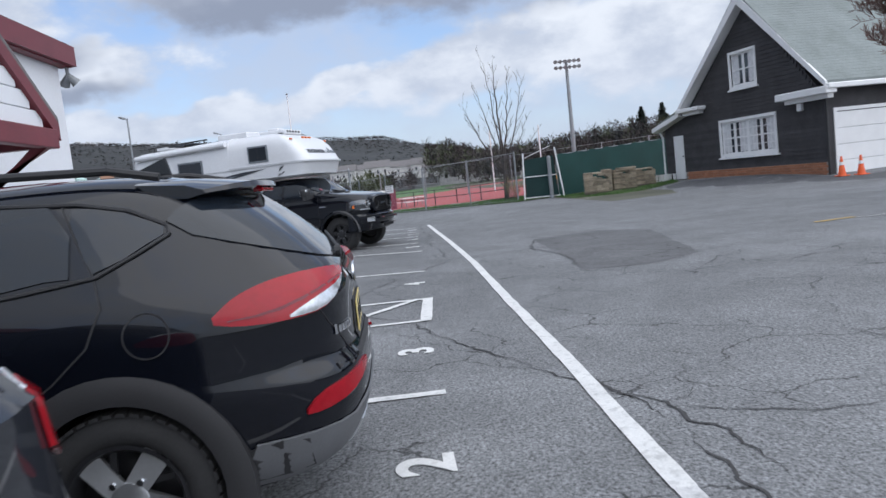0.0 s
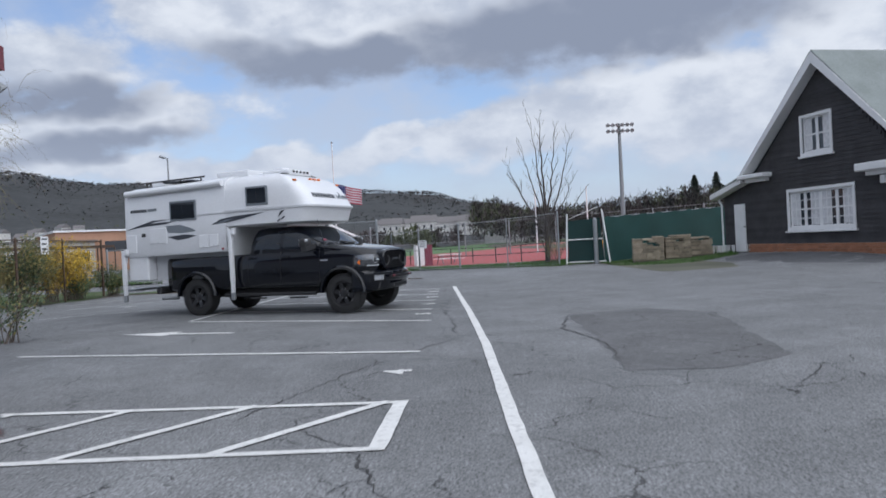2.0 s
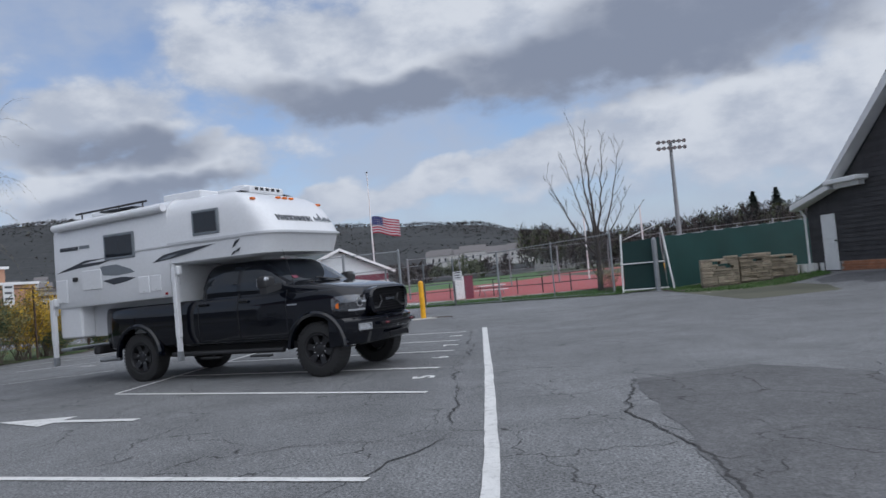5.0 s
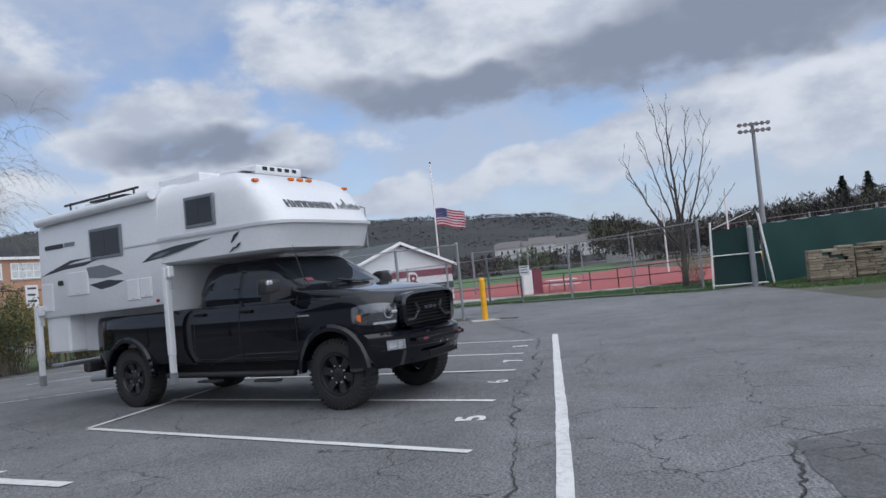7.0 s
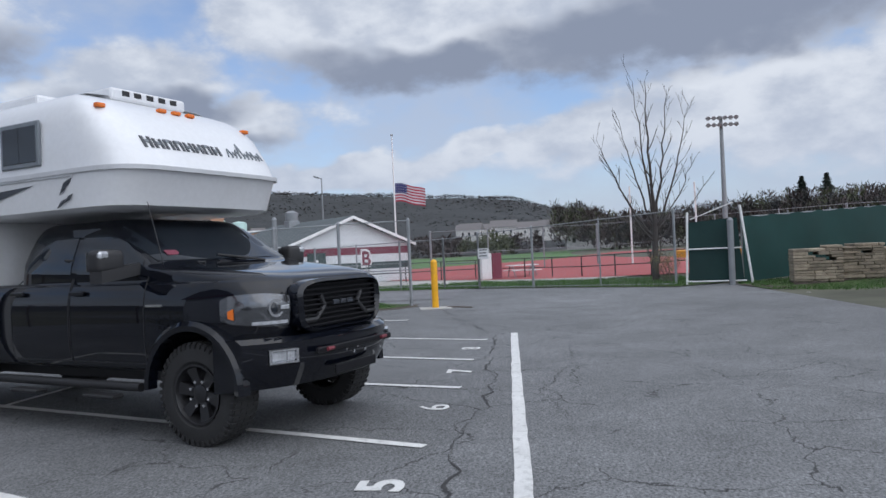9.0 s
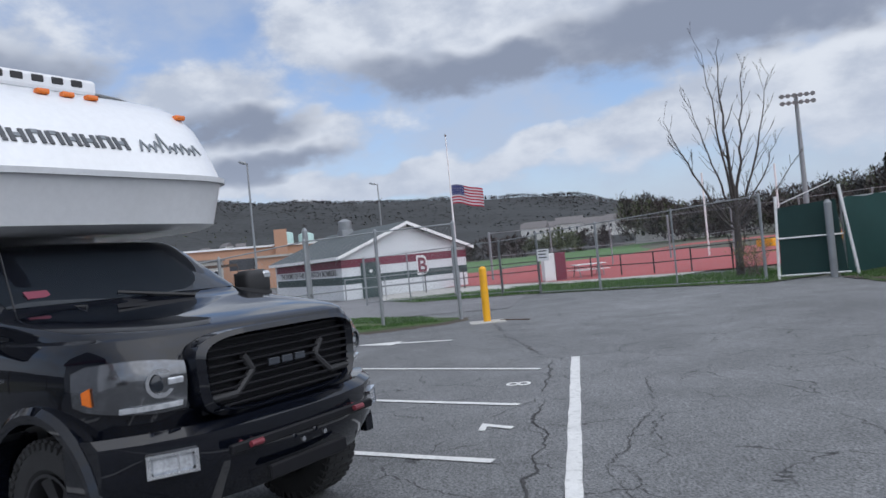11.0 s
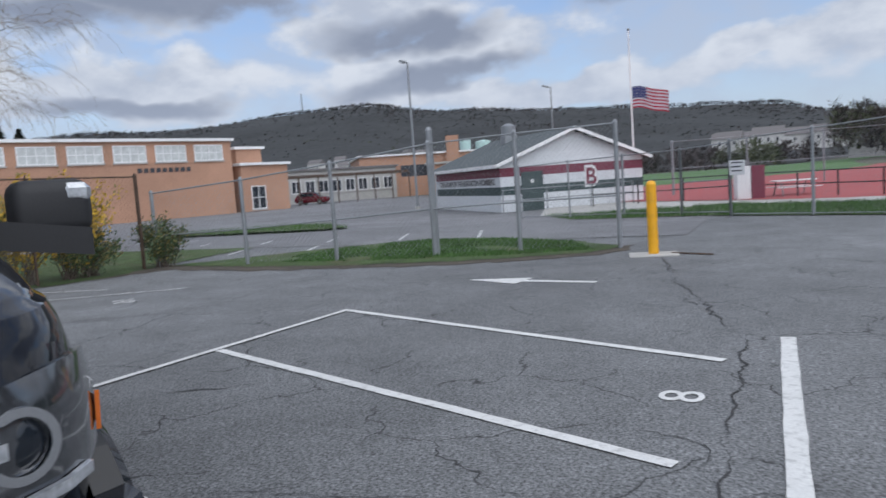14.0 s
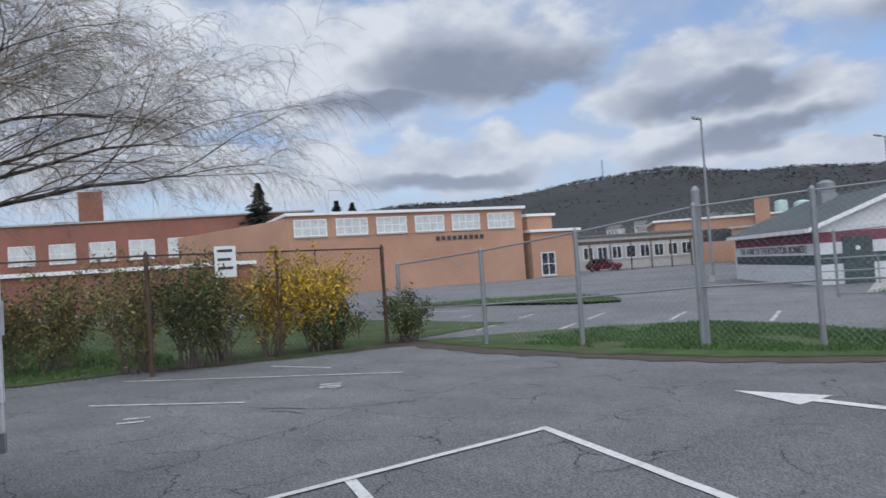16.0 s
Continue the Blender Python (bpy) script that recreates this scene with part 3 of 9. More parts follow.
_r = random.Random(123)
fine = bmesh.new()
for k in range(150):
    x, y = _r.uniform(-9.5, 9.0), _r.uniform(0.0, 30.0)
    a = _r.choice((0.1, 0.3, 1.4, 2.9)) + _r.uniform(-0.4, 0.4)
    l = _r.uniform(0.25, 1.3)
    seg = crack([(x, y), (x + math.cos(a) * l * 0.5, y + math.sin(a) * l * 0.5), (x + math.cos(a + 0.4) * l, y + math.sin(a + 0.4) * l)], _r.uniform(0.004, 0.011), 300 + k, 0.3)
    tmp = bpy.data.meshes.new("hairline")
    seg.to_mesh(tmp)
    seg.free()
    fine.from_mesh(tmp)
    bpy.data.meshes.remove(tmp)
tagged(part("hairline_cracks", fine, "crack"), "fine hairline cracks scattered over the asphalt", "crack", "", "stuff")

# ---- painted lines ----


def stripe(a, b, w, mat="paint", name="parking_line", label="white painted parking line", lift=0.009, seed=0):
    rng = random.Random(hash((round(a[0] * 100), round(a[1] * 100), seed)) & 0xffff)
    a, b = Vector(a), Vector(b)
    d = (b - a).normalized()
    s = Vector((-d.y, d.x)) * w / 2
    n = max(2, int((b - a).length / 0.22))
    bm = bmesh.new()
    rows = []
    for i in range(n + 1):
        p = a.lerp(b, i / n)
        l, r = p + s * rng.uniform(0.88, 1.06), p - s * rng.uniform(0.88, 1.06)
        rows.append((bm.verts.new((l.x, l.y, gz(l.x, l.y) + lift)), bm.verts.new((r.x, r.y, gz(r.x, r.y) + lift))))
    for p, q in zip(rows, rows[1:]):
        bm.faces.new((p[0], q[0], q[1], p[1]))
    bmesh.ops.recalc_face_normals(bm, faces=bm.faces[:])
    ob = part(name, bm, mat)
    if ob.data.polygons[0].normal.z < 0:
        ob.data.flip_normals()
    return tagged(ob, label, "parking line", "painted lines of the lot", "structure")


AISLE = [(-0.1, -8.0), (-0.06, 1.9), (0.0, 4.5), (0.03, 7.4), (0.1, 11.4), (0.08, 16.0), (0.03, 20.0), (-0.02, 24.22)]
for a, b in zip(AISLE, AISLE[1:]):
    stripe(a, b, 0.105 if b[1] < 2 else 0.122, "paint_worn" if b[1] < 2 else "paint", name="aisle_line", label="long white painted line along the parking bays")
BAYS = [(-0.975, 3.82), (-0.70, 10.93), (-0.675, 14.6), (-0.67, 16.87), (-0.575, 19.22), (-0.555, 21.2), (-0.468, 23.35)]
SLOPE = 2.31 / 5.1     # bays 5 to 8 lie at a slant
stripe((-0.975, 3.82), (-6.2, 3.95), 0.105)
stripe((-1.0, 1.0), (-6.2, 1.15), 0.105)
stripe((-0.78, 10.92), (-6.9, 12.55), 0.1)
for x, y in BAYS[2:]:
    k = {14.6: 2.3, 16.87: 2.0, 19.22: 1.56, 21.2: 1.75, 23.35: 1.76}[y]
    stripe((x, y), (x - 4.65 if y > 20 else x - 4.85 if y > 18 else x - 5.1, y + k), 0.1)
stripe((-5.8, 16.92), (-5.05, 25.1), 0.085, lift=0.013)
# hatched bay
stripe((-0.98, 6.5), (-0.88, 8.02), 0.13, lift=0.0135)
stripe((-0.92, 6.55), (-5.6, 6.75), 0.095)
stripe((-0.9, 7.98), (-5.6, 8.45), 0.095)
for x0, x1 in ((-2.15, -1.0), (-3.35, -2.2), (-4.5, -3.35), (-5.6, -4.5)):
    stripe((x0, 6.62), (x1, 8.0 + 0.1 * -x1 * 0.9 - 0.05), 0.1, lift=0.0115)
# far bays by the hedge
stripe((-9.42, 24.12), (-11.4, 22.75), 0.08, "paint_worn")
stripe((-9.46, 26.81), (-13.6, 23.9), 0.07, "paint_worn")
stripe((-8.0, 21.0), (-10.5, 19.6), 0.08, "paint_worn")
stripe((-11.2, 26.6), (-12.6, 26.2), 0.07, "paint_worn")
stripe((6.3, 11.4), (7.1, 11.5), 0.12, "yellow_worn", "yellow_mark", "faded yellow paint mark on the asphalt")
stripe((7.1, 11.4), (8.6, 11.2), 0.08, "paint_worn")
stripe((7.6, 31.2), (8.6, 30.3), 0.1, "paint_worn")
for i in range(5):
    stripe((-15.5 + i * 2.2, 31.8 + i * 0.35), (-17.5 + i * 2.3, 36.0 + i * 0.4), 0.1, "paint_worn")
stripe((-22, 37.0), (-19, 37.6), 0.14, "paint_worn")
stripe((-17, 45.5), (-15, 46), 0.16, "paint_worn")


def arrow(tip, tail, name="road_arrow"):
    tip, tail = Vector(tip), Vector(tail)
    d = (tip - tail).normalized()
    s = Vector((-d.y, d.x))
    head = tip - d * (tip - tail).length * 0.46
    pts = [tip, head + s * 0.3, head + s * 0.075, tail + s * 0.07, tail - s * 0.07, head - s * 0.075, head - s * 0.3]
    bm = bmesh.new()
    f = bm.faces.new([bm.verts.new((p.x, p.y, 0.009)) for p in pts])
    f.normal_update()
    if f.normal.z < 0:
        f.normal_flip()
    bmesh.ops.triangulate(bm, faces=bm.faces[:])
    tagged(part(name, bm, "paint"), "white painted direction arrow on the asphalt", "road arrow", "painted lines of the lot", "structure")


arrow((-4.45, 27.6), (-2.4, 27.33))
arrow((-6.35, 14.95), (-4.15, 14.3))
for text, x, y in (("2", -1.16, 2.55), ("3", -1.12, 5.16), ("4", -0.98, 9.52), ("5", -0.82, 15.95), ("6", -0.74, 18.25), ("7", -0.66, 20.3), ("8", -0.65, 22.37)):
    tagged(words("bay_number", text, 0.42, "paint", pose(x, y, 0.0075, 0, 0, 90), stretch=1.25, bold=0.0 if text in "68" else 0.012),
           "white painted bay number %s on the asphalt" % text, "bay number", "painted bay numbers", "structure")
for text, x, y, r in (("11", -9.62, 22.75, -35), ("10", -9.52, 25.5, -35)):
    tagged(words("bay_number", text, 0.42, "paint_worn", pose(x, y, 0.0075, 0, 0, r), stretch=1.25, bold=0.012),
           "worn white bay number %s on the asphalt" % text, "bay number", "painted bay numbers", "structure")

# ---- grass, court, field ----


def grass(name, outline, density, seed, label, h=(0.04, 0.1)):
    """Soil bed with many upright blades, as one piece of stuff."""
    rng = random.Random(seed)
    xs, ys = [p[0] for p in outline], [p[1] for p in outline]

    def inside(x, y):
        c = False
        for (x0, y0), (x1, y1) in zip(outline, outline[1:] + outline[:1]):
            if (y0 > y) != (y1 > y) and x < (x1 - x0) * (y - y0) / (y1 - y0) + x0:
                c = not c
        return c

    verts, faces = [], []
    area = (max(xs) - min(xs)) * (max(ys) - min(ys))
    for _ in range(int(area * density)):
        x, y = rng.uniform(min(xs), max(xs)), rng.uniform(min(ys), max(ys))
        if not inside(x, y) or noise.noise((x * 0.7, y * 0.7, seed)) < -0.32:
            continue
        a, r, t = rng.uniform(0, 6.28), rng.uniform(0.008, 0.02), rng.uniform(*h)
        dx, dy = math.cos(a) * r, math.sin(a) * r
        z, b = gz(x, y) + 0.01, rng.uniform(-0.03, 0.03)
        i = len(verts)
        verts += [(x - dx, y - dy, z), (x + dx, y + dy, z), (x + b, y - b, z + t)]
        faces.append((i, i + 1, i + 2))
    me = bpy.data.meshes.new(name)
    me.from_pydata(verts, [], faces)
    me.materials.append(M["grass"])
    tagged(new(name, me), label, "grass", "", "stuff")


MARGIN = [(-14.3, 24.6), (-13.7, 26.0), (-12.9, 28.2), (-12.4, 29.3), (-9.3, 28.95), (-6.2, 29.25), (-3.6, 30.2), (-2.6, 31.3), (-2.9, 32.2), (-4.5, 31.0), (-8.3, 29.8), (-11, 30.1), (-13.4, 30.3), (-14.2, 27.5), (-14.9, 25)]
blot("earth_margin", MARGIN, 0.008, "dirt", "dark crumbly earth and leaf litter along the lot edge", "earth", jag=0.12)
blot("gate_earth", [(7.0, 35.2), (7.6, 33.0), (9.0, 31.9), (9.6, 32.6), (8.6, 34.2), (7.8, 35.8)], 0.03, "dirt", "bare reddish earth beside the gate", "earth", jag=0.12)
STRIP = [(-13.2, 30.0), (-10.9, 29.7), (-8.3, 29.5), (-5.2, 30.1), (-3.4, 30.9), (-2.9, 31.9), (-4.4, 33.4), (-6.5, 34.6), (-8.7, 34.9), (-10.6, 33.4), (-12.2, 31.3)]
blot("grass_strip", STRIP, 0.016, "grass_soil", "grass strip with bare earth edge under the chain-link fence", "grass", jag=0.07)
grass("grass_blades", [(-10.6, 30.3), (-8.3, 30.2), (-5.2, 30.7), (-3.4, 31.4), (-4.4, 33.3), (-6.5, 34.5), (-8.7, 34.8), (-10.4, 33.2)], 620, 3, "short green grass on the strip by the fence", (0.025, 0.08))
BED = [(-13.4, 29.8), (-13.0, 28.0), (-13.7, 26.0), (-14.6, 24.7), (-15.2, 22.2), (-16, 17), (-34, 17), (-34, 34), (-14, 34)]
blot("hedge_bed", BED, 0.016, "grass_soil", "grass and leaf litter under the hedge", "grass", jag=0.07)
grass("hedge_grass", [(-14.4, 25.2), (-15.3, 22.2), (-16.2, 17.5), (-26, 17.5), (-26, 25), (-17, 26)], 160, 4, "bright green grass in front of the hedge", (0.05, 0.14))
BANK = [(7.2, 33.0), (8.9, 30.9), (10.0, 31.2), (12.7, 33.2), (13.4, 35.9), (16.9, 43), (7.3, 36.2)]
blot("bank_grass", BANK, 0.02, "grass_soil", "patchy grass bank in front of the green windscreen", "grass", jag=0.09)
grass("bank_blades", BANK, 200, 5, "patchy grass on the bank", (0.05, 0.14))
ISLE = [(-24.5, 39.4), (-16.2, 40.6), (-15.6, 41.6), (-19, 45.5), (-23.2, 47.6), (-25.0, 44)]
blot("traffic_island", ISLE, 0.1, "grass_soil", "green grass island in the school drive", "grass", jag=0.05)
grass("island_grass", ISLE, 60, 6, "short grass on the traffic island", (0.15, 0.25))
VERGE = [(5.2, 35.6), (1.5, 38.2), (-2.2, 40.6), (-6.6, 41.6), (-9.0, 46), (-2, 50), (6, 44), (11, 40)]
blot("court_verge", VERGE, 0.022, "grass_soil", "green verge between fence and red court", "grass", jag=0.05)
grass("verge_grass", VERGE, 90, 7, "short green grass on the verge", (0.08, 0.18))
blot("court_path", [(-9, 45.5), (-2, 49.6), (3.5, 45.7), (8, 50), (2, 56), (-12, 56)], 0.04, "concrete", "pale concrete path beside the red court", "path")
blot("running_court", [(8, 46), (-4, 53.5), (-16, 62), (-14, 110), (30, 125), (70, 80), (40, 48), (16, 45)], 0.07, "court", "wide red all-weather running court", "court")
blot("playing_field", [(-14, 112), (30, 127), (72, 82), (120, 130), (60, 230), (-60, 200), (-16, 70)], 0.05, "field", "green playing field beyond the red court", "field")

# ---- hills and woods ----
RIDGE = [(-120, 4.2), (-90, 4.0), (-70, 4.3), (-57, 4.9), (-50, 5.2), (-43, 5.4), (-36, 6.1), (-30.5, 6.5), (-24, 5.7), (-17, 5.2), (-12, 4.85), (-6, 4.45), (-1, 4.2),
         (3.5, 3.15), (9, 2.3), (16, 2.4), (24, 2.7), (40, 2.6), (60, 2.4), (120, 2.6)]


def ridge(az):
    for (a, e), (b, f) in zip(RIDGE, RIDGE[1:]):
        if a <= az <= b:
            return e + (f - e) * smooth01(a, b, az)
    return 3.0


def hill_height(r, az, far=1500.0):
    """Rises from the flat at 300 m to the skyline at the far distance."""
    top = math.tan(radians(ridge(az))) * far - 8
    k = smooth01(260, far, r)
    return top * (0.35 * k + 0.65 * k * k) + 10 * noise.noise((r * 0.004, az * 0.13, 2.0)) * k


def build_hills():
    bm = bmesh.new()
    rows = []
    for az in steps(-118, 118, 2.0):
        row = []
        for r in (250, 330, 420, 520, 640, 780, 940, 1100, 1280, 1500, 1800):
            a = radians(az)
            row.append(bm.verts.new((r * math.sin(a), 10 + r * math.cos(a), hill_height(r, az) if r < 1600 else hill_height(1500, az) - 20)))
        rows.append(row)
    for p, q in zip(rows, rows[1:]):
        for i in range(len(p) - 1):
            bm.faces.new((p[i], p[i + 1], q[i + 1], q[i]))
    bmesh.ops.recalc_face_normals(bm, faces=bm.faces[:])
    tagged(part("hillside", bm, "woods", smooth=80), "long wooded ridge closing the view", "hill", "", "structure")


def crowns(name, spots, mats, label, seed, squash=1.0, sprays=12, thin=0.2):
    """A far wood: ragged crowns, each a spray of thin upswept twigs, as one piece of stuff."""
    rng = random.Random(seed)
    rnd = rng.random
    verts, faces, idx = [], [], []
    for x, y, z, s, mi in spots:
        tall = squash * (0.8 + 0.5 * rnd())
        for _ in range(sprays):
            a, q, h = 6.2832 * rnd(), math.sqrt(rnd()), rnd()
            q *= s * (0.25 + 0.75 * math.sin(math.pi * min(1.0, h * 0.8 + 0.12)))
            px, py, pz = x + q * math.cos(a), y + q * math.sin(a), z + s * (h * 2.0 - 0.4) * tall
            b, w, l = a + rnd() - 0.5, s * thin * (0.6 + rnd()), s * (0.3 + 0.5 * rnd())
            i = len(verts)
            cx, cy = -math.sin(b) * w, math.cos(b) * w
            verts += [(px + cx, py + cy, pz), (px - cx, py - cy, pz + w), (px + math.cos(b) * l * 0.5, py + math.sin(b) * l * 0.5, pz + l * (0.3 + 0.7 * rnd()))]
            faces.append((i, i + 1, i + 2))
            idx.append(mi)
    me = bpy.data.meshes.new(name)
    me.from_pydata(verts, [], faces)
    for m in mats:
        me.materials.append(M[m])
    me.polygons.foreach_set("material_index", idx)
    me.update()
    tagged(new(name, me), label, "woods", "", "stuff")


def polar(az, r, z=0.0):
    a = radians(az)
    return (r * math.sin(a), 18 + r * math.cos(a), z)


build_hills()
_r = random.Random(11)
spots = []
for _ in range(22000):
    az, r = _r.uniform(-95, 45), 330 + 1190 * _r.random() ** 0.6
    x, y, _z = polar(az, r)
    s = _r.uniform(1.5, 3.2) * (0.75 + r / 2000)
    k = noise.noise((x * 0.006, y * 0.006, 4.0))
    spots.append((x, y, hill_height(r, az) - 2, s, 2 if (k > 0.22 and r < 950) else (1 if _r.random() < 0.35 else 0)))
crowns("hill_woods", spots, ["woods", "woods_brown", "woods_green"], "bare grey-brown spring woods over the hillside", 12, 0.6, 9, 0.3)
spots = []
for _ in range(3800):
    az = _r.uniform(3, 75)
    r = _r.uniform(150, 230)
    x, y, _z = polar(az, r)
    e = 2.95 + 0.8 * smooth01(12, 21, az) + (0.9 if az < 7 else 0.0) * smooth01(9, 4, az)
    h = math.tan(radians(e)) * r * _r.uniform(0.5, 1.05)
    s = _r.uniform(1.1, 2.4)
    spots.append((x, y, max(0.5, h - 1.8 * s), s, 1 if _r.random() < 0.62 else (2 if _r.random() < 0.45 else 0)))
crowns("field_woods", spots, ["woods", "woods_brown", "woods_green"], "reddish bare trees and shrubs behind the playing field", 13, 1.0, 46, 0.07)
spots = []
for _ in range(500):
    az = _r.uniform(-60, 2)
    r = _r.uniform(190, 330)
    x, y, _z = polar(az, r)
    s = _r.uniform(1.5, 3.2)
    spots.append((x, y, _r.uniform(-1, 2) + (r - 190) * 0.02, s, 2 if noise.noise((az * 0.2, 0, 9)) > 0.1 else 1))
crowns("valley_trees", spots, ["woods", "woods_brown", "woods_green"], "spring trees along the foot of the hill", 14, 0.8, 80, 0.1)


def far_house(x, y, z, w, d, h, rot, wall="house_far", roof="roof_far"):
    t = thing("far_house", pose(x, y, z, 0, 0, rot), "small pale house with dark roof among hillside trees", "house", "far houses")
    bm = bmesh.new()
    box(bm, (-w / 2, -d / 2, -2), (w / 2, d / 2, h))
    part("wall", bm, wall, t)
    bm = bmesh.new()
    prism(bm, [(-w / 2 - 0.4, -d / 2 - 0.5, h), (-w / 2 - 0.4, d / 2 + 0.5, h), (-w / 2 - 0.4, 0, h + d * 0.42)], (w + 0.8, 0, 0))
    part("roof", bm, roof, t)
    for sx in (-0.28, 0.0, 0.28):
        bm = bmesh.new()
        box(bm, (w * sx - 0.5, -d / 2 - 0.08, h * 0.45), (w * sx + 0.5, -d / 2 + 0.05, h * 0.75))
        part("window", bm, "window_dark", t)


for k in range(26):
    az, r = _r.uniform(-36, -14), _r.uniform(470, 700)
    x, y, _z = polar(az, r)
    far_house(x, y, hill_height(r, az) + 3, _r.uniform(8, 13), 8, _r.uniform(5, 7), _r.uniform(-40, 40))
for k in range(12):
    az, r = _r.uniform(-6, 4), _r.uniform(330, 520)
    x, y, _z = polar(az, r)
    far_house(x, y, hill_height(r, az) + 6, _r.uniform(12, 24), 9, _r.uniform(5, 6), _r.uniform(-12, 12))
for az, r in ((12.6, 190), (14.3, 200), (8.2, 215), (5.5, 230)):
    x, y, _z = polar(az, r)
    far_house(x, y, 0.5, 11, 8, 4.6, _r.uniform(-30, 30))


def water_tank(az, el_top, r, d, wall="tank", name="water_tank"):
    x, y, _z = polar(az, r)
    top = 1.6 + r * math.tan(radians(el_top))
    t = thing(name, pose(x, y, top - d * 1.05), "pale green domed water tank on the hillside" if wall == "tank" else "grey steel ventilator on the roof", "tank")
    bm = bmesh.new()
    n = 24
    prof = [(d / 2, -6), (d / 2, d * 0.85), (d * 0.47, d * 0.93), (d * 0.3, d * 1.0), (d * 0.02, d * 1.05)]
    loft(bm, [[(p * math.cos(k * 6.2832 / n), p * math.sin(k * 6.2832 / n), h) for k in range(n)] for p, h in prof])
    part("shell", bm, wall, t, smooth=35)
    bm = bmesh.new()
    for a in range(0, 360, 15):
        k = radians(a)
        tube(bm, (d * 0.49 * math.cos(k), d * 0.49 * math.sin(k), d * 0.85), (d * 0.49 * math.cos(k), d * 0.49 * math.sin(k), d * 0.92), 0.06, n=4)
    part("railing", bm, "galv", t)


water_tank(-21.9, 3.05, 420, 8.8)
water_tank(-23.3, 3.2, 430, 6.5)
# radio mast on the hilltop
_x, _y, _z = polar(-35.7, 1400)
mast = thing("radio_mast", pose(_x, _y, hill_height(1400, -35.7)), "thin lattice radio mast on the hilltop", "mast")
bm = bmesh.new()
for a in range(3):
    k = radians(120 * a)
    tube(bm, (1.4 * math.cos(k), 1.4 * math.sin(k), 0), (0.5 * math.cos(k), 0.5 * math.sin(k), 34), 0.35, 0.25, 5)
part("leg", bm, "galv", mast)
bm = bmesh.new()
for h in range(2, 34, 4):
    tube(bm, (1.1, 0, h), (-0.7, 0.9, h + 3), 0.2, n=4)
    tube(bm, (-0.7, 0.9, h), (-0.7, -0.9, h + 3), 0.2, n=4)
part("brace", bm, "galv", mast)

# ---- the dark house ----
HOUSE = Matrix.Translation((15.3, 25.15, 0)) @ pose(0, 0, 0, 0, 0, math.degrees(math.atan2(0.98, -0.2)))
# local: x along the gable wall (0 at the garage corner, 10.7 at the far corner), -y into the house


